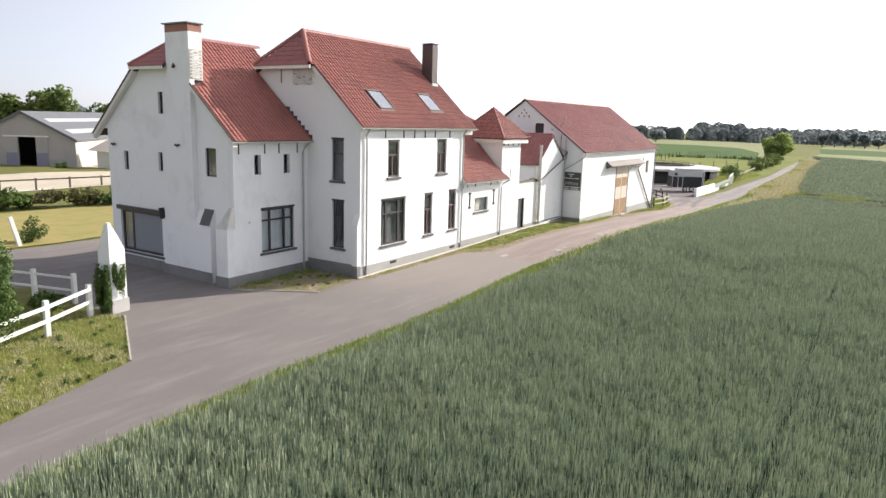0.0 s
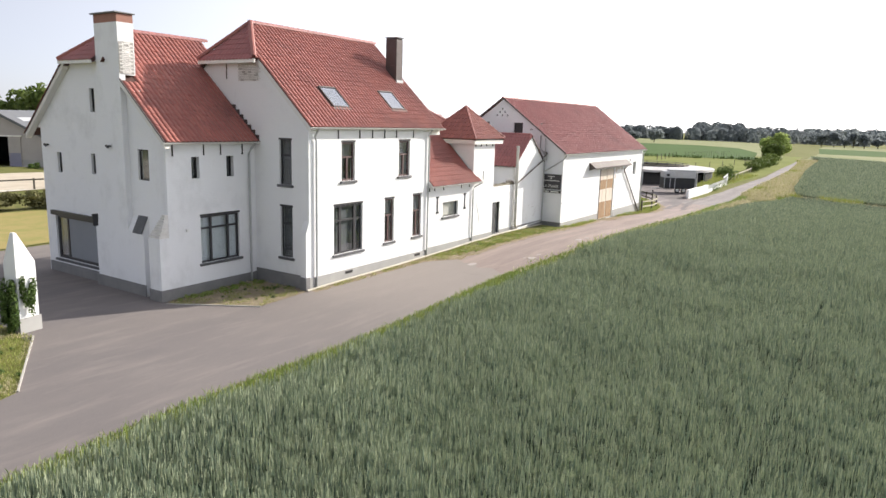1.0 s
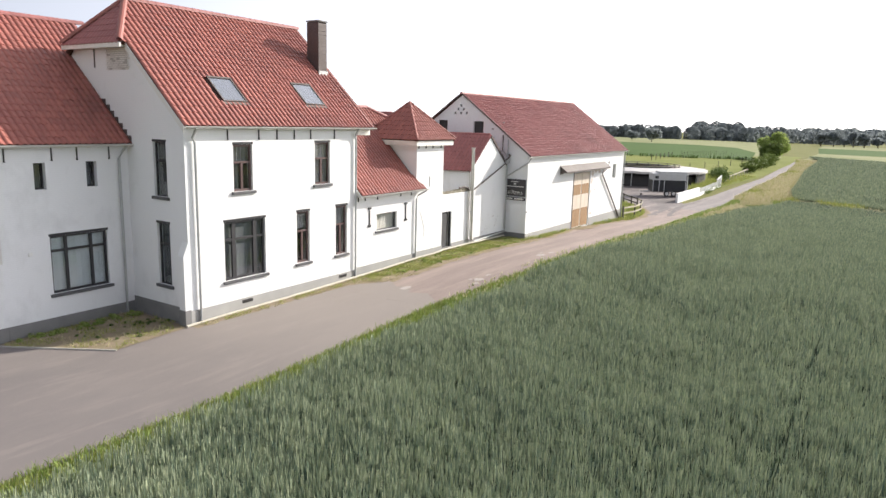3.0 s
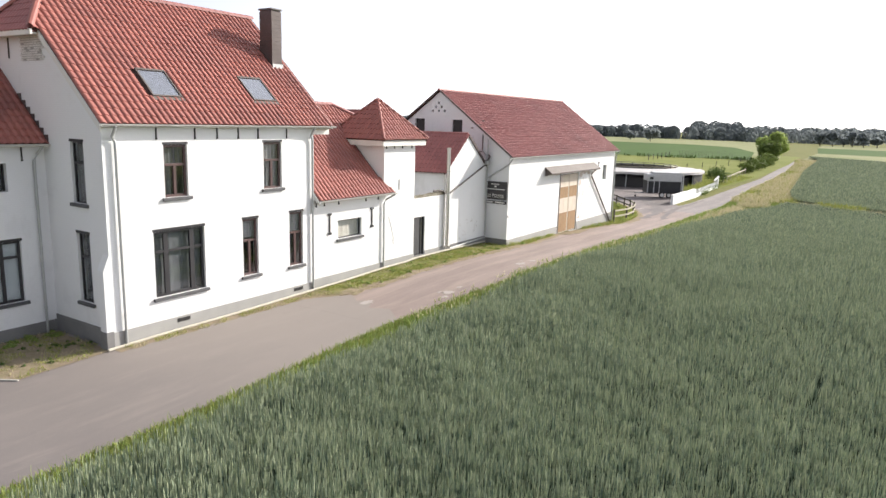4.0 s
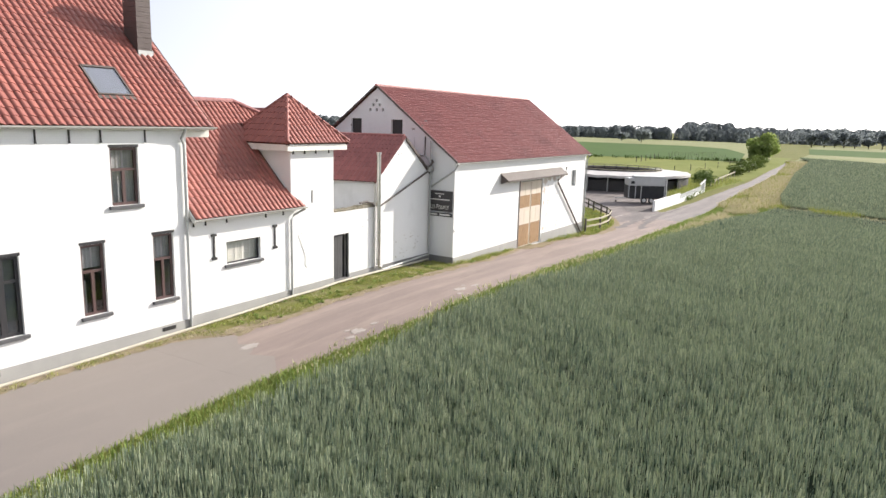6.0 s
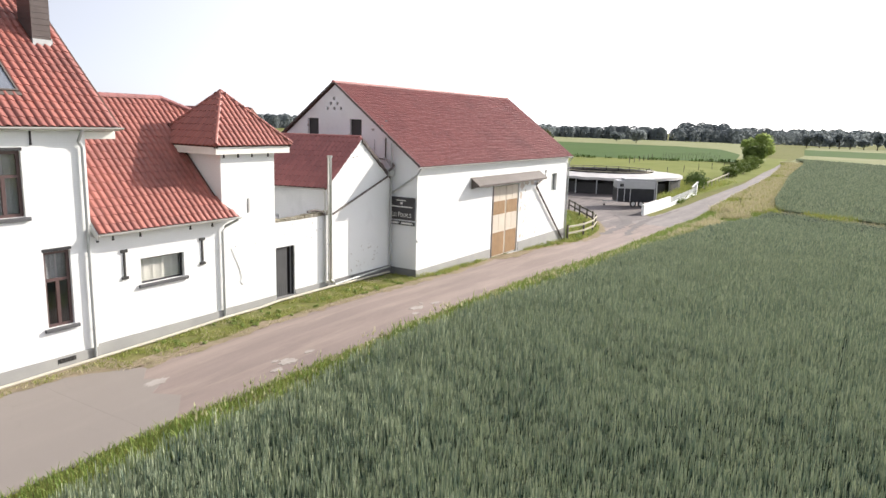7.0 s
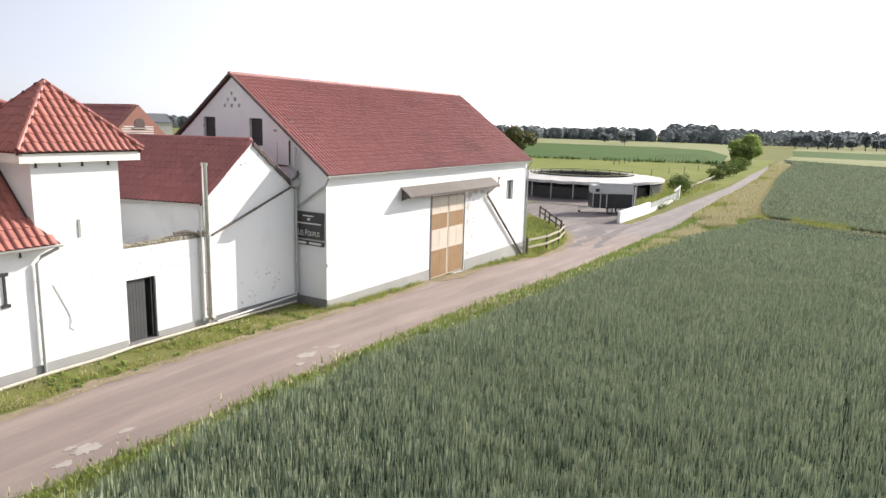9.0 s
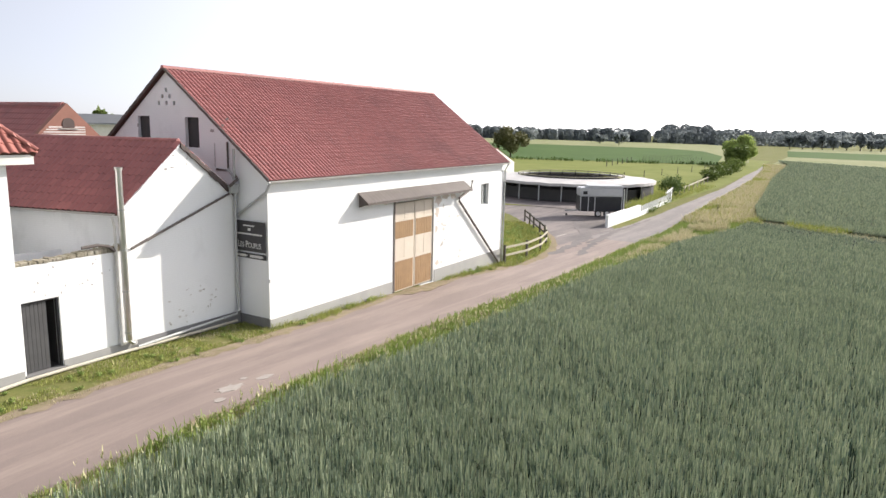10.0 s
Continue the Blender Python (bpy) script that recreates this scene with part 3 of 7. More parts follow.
def strip(name, left, right, mat, lift, label="", kind="structure", category="", step=3.0, rough=0.0, thick=0.0, seed=3):
    """A sheet of ground between two edge lines, each a list of (x, y), resampled evenly and laid on the ground's profile."""
    rng = np.random.default_rng(seed)

    def resample(line, n):
        line = np.array(line, float)
        s = np.concatenate([[0], np.cumsum(np.linalg.norm(np.diff(line, axis=0), axis=1))])
        t = np.linspace(0, s[-1], n)
        return np.stack([np.interp(t, s, line[:, 0]), np.interp(t, s, line[:, 1])], 1)

    def length(line):
        return np.linalg.norm(np.diff(np.array(line, float), axis=0), axis=1).sum()

    n = max(2, int(max(length(left), length(right)) / step) + 1)
    a, b = resample(left, n), resample(right, n)
    if rough:
        a[1:-1, 1] += rng.normal(0, rough, n - 2)
        b[1:-1, 1] += rng.normal(0, rough, n - 2)
    m = 5
    verts, faces = [], []
    for i in range(n):
        for j in range(m):
            p = a[i] + (b[i] - a[i]) * j / (m - 1)
            verts.append((p[0], p[1], gz(p[0]) + lift))
    for i in range(n - 1):
        for j in range(m - 1):
            faces.append((i * m + j, i * m + j + 1, (i + 1) * m + j + 1, (i + 1) * m + j))
    ob = arrays(name, verts, faces, mat)
    bm = bmesh.new()
    bm.from_mesh(ob.data)
    bmesh.ops.recalc_face_normals(bm, faces=bm.faces)
    if bm.faces[0].normal.z < 0:
        bmesh.ops.reverse_faces(bm, faces=bm.faces)
    bm.to_mesh(ob.data)
    bm.free()
    return tagged(ob, label, category or name, "", kind)


gx = np.unique(np.concatenate([GX, [-4000, -2000, -1000, -500, -250, -120], np.arange(-60, 130, 4.0), [140, 160, 180, 200, 230, 260, 300, 400, 500, 700, 900, 1300, 2000, 3000, 4000]]))
gy = np.concatenate([[-4000, -2000, -1000, -400, -200, -100], np.arange(-60, 100, 10.0), [120, 160, 220, 320, 500, 800, 1400, 2500, 4000]])
gv = [(x, y, gz(x)) for x in gx for y in gy]
gf = [(i * len(gy) + j, (i + 1) * len(gy) + j, (i + 1) * len(gy) + j + 1, i * len(gy) + j + 1) for i in range(len(gx) - 1) for j in range(len(gy) - 1)]
tagged(arrays("ground", gv, gf, SOIL), "grassy farmland soil reaching the horizon", "ground", "", "structure")

def band(name, xs, low, high, mat, lift, label, category="", rough=0.0, rows=6, seed=4):
    """A sheet of ground between two lines y = low(x) and y = high(x), given as lists of (x, y)."""
    rng = np.random.default_rng(seed)
    lo = np.interp(xs, [p[0] for p in low], [p[1] for p in low])
    hi = np.interp(xs, [p[0] for p in high], [p[1] for p in high])
    if rough:
        lo = lo + rng.normal(0, rough, len(xs))
        hi = hi + rng.normal(0, rough, len(xs))
    verts = [(x, a + (b - a) * j / (rows - 1), gz(x) + lift) for x, a, b in zip(xs, lo, hi) for j in range(rows)]
    faces = [(i * rows + j, (i + 1) * rows + j, (i + 1) * rows + j + 1, i * rows + j + 1) for i in range(len(xs) - 1) for j in range(rows - 1)]
    return tagged(arrays(name, verts, faces, mat), label, category or name, "", "structure")


ROAD_L = [(-70, -11.5), (-40, -8.2), (-26, -5.6), (-18.9, -3.65), (-14.1, -2.0), (-12.0, -1.2), (-4.0, -0.3), (0, -0.22), (8.2, -0.35), (10.0, -1.9), (18, -2.0), (24.5, -2.1), (29, -2.2), (34, -1.7), (40, -1.9), (46, -2.6), (50, -2.4), (56, -1.2), (72, -1.2), (86, -1.7), (100, -1.6), (134, -1.1), (165, 0.6), (184, 1.8), (211, 3.9), (230, 5.8), (262, 9.5)]
ROAD_R = [(-72, -16.5), (-40, -11.5), (-26, -8.0), (-20, -7.0), (-12, -6.6), (-5, -6.45), (0, -6.4), (4, -6.15), (8, -6.0), (12, -6.25), (16, -6.5), (20, -6.4), (24, -6.3), (30, -6.1), (38, -6.35), (45, -6.35), (52, -6.1), (59, -5.8), (72, -5.6), (82, -5.3), (104, -4.7), (134, -3.7), (158, -2.64), (185, -0.9), (210, 0.94), (237, 3.6), (262, 6.8)]
band("road", np.arange(-70, 8.7, 0.7), ROAD_R, ROAD_L, ASPHALT, 0.020, "smooth pale grey asphalt farm road", "road", 0.04)
band("road", np.arange(7.4, 64, 0.7), ROAD_R, ROAD_L, ASPHALT_DARK, 0.010, "older worn brownish asphalt farm road", "road", 0.07)
band("road", np.concatenate([np.arange(63.3, 80, 0.7), np.arange(80, 262, 4)]), ROAD_R, ROAD_L, ROAD_FAR, 0.007, "worn grey farm lane running off between the fields", "road", 0.07)
band("forecourt", np.arange(-14.1, 8.1, 0.47), [(-14.1, -2.6), (8, -2.6)], [(-14.1, -2.0), (-11.32, 2.7), (-11.2, 10.4), (-10.9, 20.4), (-6, 20.4), (8, 19.8)], ASPHALT, 0.012, "asphalt forecourt round the house", "forecourt", 0.0, 14)
band("driveway", np.arange(-60, -9.8, 2.0), [(-60, 10), (-30, 11), (-9.8, 10.5)], [(-60, 19.5), (-30, 20.8), (-9.8, 20.4)], ASPHALT, 0.008, "asphalt driveway behind the fence", "driveway")
band("farm_entrance", np.arange(50, 93, 1.0), [(50, -2.6), (71, -2.4), (72.5, -0.4), (77, 0.5), (86, 1.5), (93, 6)], [(50, -2.3), (54, -1.5), (56.8, -0.6), (61, 1.4), (66, 4.4), (74.5, 11.0), (82, 19), (93, 22)], ENTRANCE, 0.004, "mottled asphalt farm entrance", "entrance", 0.05)
strip("dry_lawn", [(-60, 36), (-20, 37), (0, 35.5), (7, 34)], [(-60, 20.6), (-30, 21.5), (-7.6, 20.8), (8, 20.3)], DRY_LAWN, 0.05, "sun-dried yellow lawn behind the house", category="lawn")
strip("riding_arena", [(-60, 95), (0, 84), (40, 74)], [(-60, 50), (5.5, 49), (24, 46)], SAND, 0.05, "pale sand riding arena", category="arena", step=6)
strip("meadow", [(75, 40), (120, 50), (200, 90), (320, 130)], [(88, 0.2), (134, -0.4), (211, 2.6), (300, 8)], MEADOW, 0.05, "yellow-green mown meadow", category="meadow", step=8)
strip("green_field", [(196, 130), (330, 215), (470, 262)], [(235, 17), (336, 31), (440, 58), (485, 92)], BEET, 0.14, "bright green crop field", category="field", step=15)
strip("pale_field", [(420, 330), (700, 420), (900, 500)], [(270, 12), (500, 40), (900, 120)], STUBBLE, 0.10, "pale ripening field", category="field", step=30)
strip("pale_field", [(264, 4), (376, 8)], [(200, -92), (330, -160)], STUBBLE, 0.08, "pale olive field beyond the grain", category="field", step=12)
strip("green_field", [(376, 8), (552, 22)], [(330, -160), (520, -210)], BEET, 0.10, "green field beyond the grain", category="field", step=20)
strip("pale_field", [(552, 22), (720, 30)], [(520, -210), (690, -260)], STUBBLE, 0.12, "pale field before the avenue", category="field", step=30)
band("walker_yard", np.arange(84, 114, 1.5), [(84, 2.2), (92, 3.2), (114, 5.0)], [(84, 24), (100, 28), (114, 24)], ENTRANCE, 0.06, "worn dark yard under the horse walker", "yard")

# ---- main house ----
house = thing("house", 4.9, 5.0, 0.0, "two-storey white painted brick farmhouse with red pantile roof", "house")
HX = 9.9
HR_Y, HR_Z, HE_Y, HE_Z = 5.0, 12.62, -0.30, 7.69
front_holes = [(2.28, 3.27, 5.06, 6.95), (6.95, 7.96, 5.06, 6.98), (1.72, 3.90, 1.43, 3.86), (5.76, 6.58, 1.53, 3.89), (8.36, 9.19, 1.53, 3.92)]
part("wall", wall(bmesh.new(), "y", 0.0, 0.32, 0.0, HX, -0.4, 7.7, front_holes), WHITE, house, "white painted brick front wall")
side_holes = [(1.10, 1.90, 4.92, 7.02), (1.08, 1.88, 1.40, 3.86)]
part("wall", wall(bmesh.new(), "x", 0.0, 0.32, 0.32, 9.68, -0.4, 7.7, side_holes, [(0.0, 7.7), (10.0, 7.7), (6.85, 10.68), (3.15, 10.68)]), WHITE, house, "white painted gable wall in shade")
part("wall", wall(bmesh.new(), "x", HX - 0.32, 0.32, 0.32, 9.68, -0.4, 7.7, (), [(0.0, 7.7), (10.0, 7.7), (5.0, 12.35)]), WHITE, house)
part("wall", wall(bmesh.new(), "y", 9.68, 0.32, 0.0, HX, -0.4, 7.7), WHITE, house)
part("plinth", cube(0.0, HX, -0.035, 0.0, -0.4, 0.56), PLINTH_PALE, house, "grey plinth")
part("plinth", cube(-0.035, 0.0, -0.035, 3.6, -0.4, 0.62), PLINTH, house, "dark grey plinth")
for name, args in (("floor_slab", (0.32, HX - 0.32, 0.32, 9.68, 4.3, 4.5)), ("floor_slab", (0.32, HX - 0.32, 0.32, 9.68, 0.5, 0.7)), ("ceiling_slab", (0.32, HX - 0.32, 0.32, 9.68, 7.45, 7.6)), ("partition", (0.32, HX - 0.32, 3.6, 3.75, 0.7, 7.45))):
    part(name, cube(*args), ROOM_SHADE, house)
for i, (a, b, c, d) in enumerate(front_holes):
    if i == 2:
        window(house, "y", 0.0, a, b, c, d, 1, (0.25, 0.76), (0.69,), DARK_FRAME, label="wide dark three-light window", broad=0.10, curtain=((0.02, 0.98, 0.0),), net=DIM_NET, mull=0.09)
    else:
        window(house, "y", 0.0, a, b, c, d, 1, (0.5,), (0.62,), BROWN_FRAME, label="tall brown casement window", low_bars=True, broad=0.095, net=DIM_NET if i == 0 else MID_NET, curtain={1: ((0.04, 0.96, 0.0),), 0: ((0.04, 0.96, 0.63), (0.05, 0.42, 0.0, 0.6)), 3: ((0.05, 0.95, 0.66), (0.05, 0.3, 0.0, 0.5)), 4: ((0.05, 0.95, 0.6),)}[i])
# dark sheets added behind these panes stop sun passing through the house
for a, b, c, d in side_holes:
    window(house, "x", 0.0, a, b, c, d, 1, (), (0.66,), DARK_FRAME, label="narrow dark window in the gable wall", curtain=((0.0, 1.0, 0.0),), net=ROOM_SHADE)
LEFT, RIGHT = -0.18, 10.95
slope = Vector((0, HR_Y - HE_Y, HR_Z - HE_Z))
SL = slope.length
hip_v = SL * (10.74 - HE_Z) / (HR_Z - HE_Z)
sk1, sk2 = (2.42, 3.64, 1.34, 2.78), (7.12, 8.38, 1.38, 2.80)
roof(house, (LEFT, HE_Y, HE_Z), (1, 0, 0), slope, [(0, 0), (RIGHT - LEFT, 0), (RIGHT - LEFT, SL), (1.15 - LEFT, SL), (-0.25, hip_v), (0, hip_v)], TILE, "red clay pantile roof slope", 300,
     [(a - LEFT - 0.06, b - LEFT + 0.06, c - 0.06, d + 0.06) for a, b, c, d in (sk1, sk2)], near=(2.0, 9.6, 0.0, 3.6), seed=2)
roof(house, (RIGHT, 2 * HR_Y - HE_Y, HE_Z), (-1, 0, 0), (0, -slope.y, slope.z), [(0, 0), (RIGHT - LEFT, 0), (RIGHT - LEFT, hip_v), (RIGHT - 1.15, SL), (0, SL)], TILE, "red clay pantile roof slope", 0, seed=3)
hw = HR_Y - (HE_Y + hip_v * slope.y / SL)
hip_up = Vector((1.15 + 0.45, 0, HR_Z - 10.74))
roof(house, (-0.45, HR_Y + hw, 10.71), (0, -1, 0), hip_up, [(0, 0), (2 * hw, 0), (hw, hip_up.length)], TILE_DARK, "small half-hip of red pantiles", 120, seed=4)
part("fascia", cube(-0.48, -0.40, HR_Y - hw, HR_Y + hw, 10.55, 10.73), SOFFIT, house, "pale eave board")
part("soffit", cube(-0.42, 0.02, HR_Y - hw + 0.1, HR_Y + hw - 0.1, 10.59, 10.63), SOFFIT, house)
ridge_caps(house, (1.1, HR_Y, HR_Z + 0.02), (RIGHT + 0.02, HR_Y, HR_Z + 0.02), TILE_DARK)
ridge_caps(house, (1.15, HR_Y, HR_Z + 0.02), (-0.47, HR_Y - hw, 10.79), TILE, name="hip_ridge")
ridge_caps(house, (1.15, HR_Y, HR_Z + 0.02), (-0.47, HR_Y + hw, 10.79), TILE, name="hip_ridge")
gutter(house, (LEFT, HE_Y - 0.06, HE_Z - 0.02), (RIGHT + 0.02, HE_Y - 0.06, HE_Z - 0.02))
part("soffit", cube(LEFT + 0.05, RIGHT - 0.05, HE_Y + 0.02, 0.02, HE_Z - 0.13, HE_Z - 0.10), SOFFIT, house, "white eave soffit")
bm = prism(bmesh.new(), [(HX, 0.0, 7.3), (HX, 0.0, 7.53), (HX, HR_Y, 12.3), (HX, HR_Y, 12.0)], (RIGHT - HX - 0.03, 0, 0))
part("verge_soffit", bm, SOFFIT, house)
part("verge_soffit", prism(bmesh.new(), [(LEFT, HE_Y + 0.1, HE_Z - 0.12), (LEFT, HE_Y + 0.1, HE_Z - 0.18), (LEFT, HR_Y - hw, 10.46), (LEFT, HR_Y - hw, 10.52)], (0.17, 0, 0)), SOFFIT, house)
bm = prism(bmesh.new(), [(LEFT, HE_Y, HE_Z - 0.26), (LEFT, HE_Y, HE_Z - 0.02), (LEFT, HR_Y - hw + 0.06, 10.75), (LEFT, HR_Y - hw + 0.06, 10.51)], (-0.03, 0, 0))
part("bargeboard", bm, SOFFIT, house, "white bargeboard")
brackets(house, "y", 0.0, -1, (2.01, 3.62, 4.63, 5.65, 6.67, 8.25), HE_Z - 0.13, 0.40)
downpipe(house, [(0.30, -0.38, 7.61), (0.30, -0.12, 7.25), (0.42, -0.09, 7.05), (0.42, -0.09, 0.05)])
downpipe(house, [(9.62, -0.38, 7.61), (9.62, -0.12, 7.25), (9.74, -0.09, 7.05), (9.74, -0.09, 0.2)])
for x in (2.52, 8.55):
    bm = cube(x, x + 0.56, -0.05, -0.036, 0.35, 0.49)
    vent = part("vent", bm, IRON, house, "dark cellar vent")
    for k in range(4):
        part("slat", cube(x + 0.06 + 0.13 * k, x + 0.10 + 0.13 * k, -0.062, -0.05, 0.36, 0.48), IRON, vent)
# small sloping buttress on the corner
bm = prism(bmesh.new(), [(-0.24, 0.34, -0.3), (-0.24, 0.34, 2.75), (0.0, 0.34, 3.3), (0.0, 0.34, -0.3)], (0, -0.36, 0))
part("buttress", bm, WHITE, house, "sloping white corner buttress")
part("plinth", cube(-0.265, 0.0, -0.05, 0.365, -0.3, 0.62), PLINTH, house)


def skylight(x0, x1, v0, v1):
    a, u = Vector((1, 0, 0)), slope.normalized()
    n = a.cross(u)
    o = Vector((0, HE_Y, HE_Z))

    def slab(bm, xa, xb, va, vb, na, nb):
        return prism(bm, [o + a * p + u * q + n * na for p, q in ((xa, va), (xb, va), (xb, vb), (xa, vb))], n * (nb - na))

    bm = bmesh.new()
    slab(bm, x0, x0 + 0.055, v0, v1, 0.0, 0.10)
    slab(bm, x1 - 0.055, x1, v0, v1, 0.0, 0.10)
    slab(bm, x0 + 0.055, x1 - 0.055, v0, v0 + 0.06, 0.0, 0.10)
    slab(bm, x0 + 0.055, x1 - 0.055, v1 - 0.09, v1, 0.0, 0.11)
    sk = part("skylight", bm, SHEET, house, "pivoting roof window with grey frame")
    part("pane", slab(bmesh.new(), x0 + 0.05, x1 - 0.05, v0 + 0.055, v1 - 0.085, 0.07, 0.085), PANE_SKY, sk, "roof glass reflecting the sky").visible_shadow = False
    part("blind", slab(bmesh.new(), x0 + 0.05, x1 - 0.05, v0 + 0.055, v1 - 0.085, 0.045, 0.06), BLIND, sk)
    part("flashing", slab(bmesh.new(), x0 - 0.05, x1 + 0.05, v0 - 0.16, v0 - 0.003, 0.0, 0.06), SHEET, sk)


PANE_SKY = make_glass("roof_window_glass", rgb(0.93, 0.95, 0.97))
skylight(*sk1)
skylight(*sk2)
chim = part("chimney", cube(9.84, 10.40, 2.45, 3.20, 9.9, 12.75), CLAD, house, "dark slate-clad chimney stack")
for k in range(14):
    part("slate_course", cube(9.822, 10.418, 2.432, 3.218, 10.12 + 0.185 * k, 10.13 + 0.185 * k + 0.165), CLAD, chim)
part("cap", cube(9.78, 10.46, 2.39, 3.26, 12.77, 12.84, 0.01), PLINTH, chim, "thin chimney cap")
part("flashing", cube(9.80, 10.44, 2.37, 2.43, 10.0, 10.40), ZINC, chim, "grey zinc flashing")
part("flashing", prism(bmesh.new(), [(10.42, 2.37, 10.0), (10.42, 3.25, 10.86), (10.42, 3.25, 11.1), (10.42, 2.37, 10.4)], (0.02, 0, 0)), ZINC, chim)
# bare brick patch high on the gable
rng = random.Random(8)
patch = part("brick_patch", cube(-0.012, 0.0, 3.25, 4.6, 9.74, 10.55), MORTAR_PALE, house, "patch of bare whitewashed bricks")
brick_me = bpy.data.meshes.new("brick")
bm = cube(-0.02, 0.0, 0.0, 0.2, 0.0, 0.06, 0.004)
bm.to_mesh(brick_me)
bm.free()
brick_me.materials.append(BRICK_WHITE)
for r in range(11):
    for c in range(8):
        y = 3.16 + 0.215 * c - (0.107 if r % 2 else 0)
        if y < 3.05 or y > 4.45 or rng.random() < 0.10 or (c == 0 and r < 5 and rng.random() < 0.6) or y - 3.0 < (10.7 - (9.74 + 0.078 * r)) * 0 + max(0, (9.74 + 0.078 * r) - 10.62):
            continue
        ob = attach(new("brick", brick_me), patch)
        ob.matrix_basis = pose(-0.012 - rng.uniform(0, 0.008), y, 9.74 + 0.078 * r, 0, 0, rng.uniform(-1, 1))

part("thin_pipe", tube(bmesh.new(), [(-0.03, 5.44, 10.57), (-0.03, 5.46, 9.85)], 0.025, 6), SHEET, house)

PANEL_GREY = mottled("grey_blue_roller_blind", rgb(0.24, 0.255, 0.28), rgb(0.20, 0.215, 0.24), 0.8, 12.0, 0.6)
# ---- house wing ----
wing = thing("house_wing", -2.5, 8.5, -0.1, "white painted brick house wing with red pantile roof, standing in shade", "house")
WX, WY0, WY1 = -4.95, 3.6, 13.6
WR_Y, WR_Z, WE_Y, WE_Z = 8.95, 11.88, 3.25, 6.90
w_front = [(-3.66, -3.24, 5.25, 6.22), (-1.73, -1.31, 5.25, 6.22), (-3.28, -1.05, 1.32, 3.50)]
part("wall", wall(bmesh.new(), "y", WY0, 0.32, WX, 0.0, -0.5, 6.9, w_front), WHITE_OLD, wing, "weathered white front wall")
w_side = [(9.25, 12.9, 0.62, 2.88), (11.9, 12.3, 5.05, 6.05), (8.95, 9.30, 5.15, 6.12), (4.8, 5.58, 5.13, 6.5), (8.72, 9.12, 8.06, 9.14)]
part("wall", wall(bmesh.new(), "x", WX, 0.32, WY0 + 0.32, WY1, -0.5, 10.3, [h for h in w_side if h[0] > 4.85] + [(4.8, 5.58, 5.13, 6.5)] + [(3.9, 7.0, 9.0, 10.3), (3.9, 5.9, 8.0, 9.0), (3.9, 4.8, 7.0, 8.0), (11.2, 13.7, 9.0, 10.3), (12.2, 13.7, 8.0, 9.0), (13.2, 13.7, 7.2, 8.0)],
     ()), WHITE_OLD, wing, "weathered white gable wall in shade")
for a, b, c, d in ((3.9, 4.8, 7.0, 7.9), (4.8, 5.9, 8.0, 8.9), (5.9, 7.0, 9.0, 9.9)):
    part("gable_rake", prism(bmesh.new(), [(WX, a - 0.30, c), (WX, b, c), (WX, b, d)], (0.32, 0, 0)), WHITE_OLD, wing)
for a, b, c, d in ((13.2, 14.1, 7.2, 7.95), (12.2, 13.2, 8.0, 8.9), (11.2, 12.2, 9.0, 9.9)):
    part("gable_rake", prism(bmesh.new(), [(WX, a, c), (WX, b + 0.1, c), (WX, a, d)], (0.32, 0, 0)), WHITE_OLD, wing)
part("wall", wall(bmesh.new(), "y", WY1 - 0.32, 0.32, WX + 0.32, 0.0, -0.5, 6.9), WHITE_OLD, wing)
part("floor_slab", cube(WX + 0.32, -0.02, WY0 + 0.32, WY1 - 0.32, 4.2, 4.4), ROOM_SHADE, wing)
part("partition", cube(WX + 0.32, -0.02, 8.0, 8.15, 0.0, 7.0), ROOM_SHADE, wing)
part("ceiling_slab", cube(WX + 0.32, -0.02, WY0 + 0.32, WY1 - 0.32, 7.0, 7.1), ROOM_SHADE, wing)
for i, (a, b, c, d) in enumerate(w_front):
    if i == 2:
        window(wing, "y", WY0, a, b, c, d, 1, (0.28, 0.72), (0.74,), DARK_FRAME, label="wide dark three-light window", curtain=((0.02, 0.98, 0.03),), broad=0.08)
    else:
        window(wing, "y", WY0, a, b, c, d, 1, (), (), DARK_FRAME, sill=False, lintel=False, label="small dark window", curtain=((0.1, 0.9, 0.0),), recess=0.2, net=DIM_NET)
for i, (a, b, c, d) in enumerate(w_side):
    if i == 0:
        window(wing, "x", WX, a, b, c, d, 1, (0.74,), (), DARK_FRAME, label="wide dark picture window", curtain=((0.02, 0.98, 0.03),), broad=0.15, net=MID_NET, mull=0.07)
        part("roller_blind", cube(WX + 0.108, WX + 0.12, a + 0.16, a + 2.6, c + 0.15, d - 0.1), PANEL_GREY, wing, "plain grey-blue roller blind")
        part("shutter_guide", prism(bmesh.new(), [(WX - 0.3, a - 0.32, d - 0.16), (WX - 0.3, a - 0.22, d + 0.4), (WX - 0.002, a - 0.22, d + 0.4), (WX - 0.002, a - 0.32, d - 0.16)], (0, 0.04, 0)), DARK_FRAME, wing, "dark end plate of the shutter box")
        part("shutter_box", cube(WX - 0.16, WX + 0.02, a - 0.15, b + 0.15, d, d + 0.22), DARK_FRAME, wing, "dark roller shutter box")
    else:
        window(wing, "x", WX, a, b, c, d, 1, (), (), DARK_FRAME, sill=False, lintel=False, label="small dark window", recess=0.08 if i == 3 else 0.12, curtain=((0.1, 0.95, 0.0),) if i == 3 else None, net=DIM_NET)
w_slope = Vector((0, WR_Y - WE_Y, WR_Z - WE_Z))
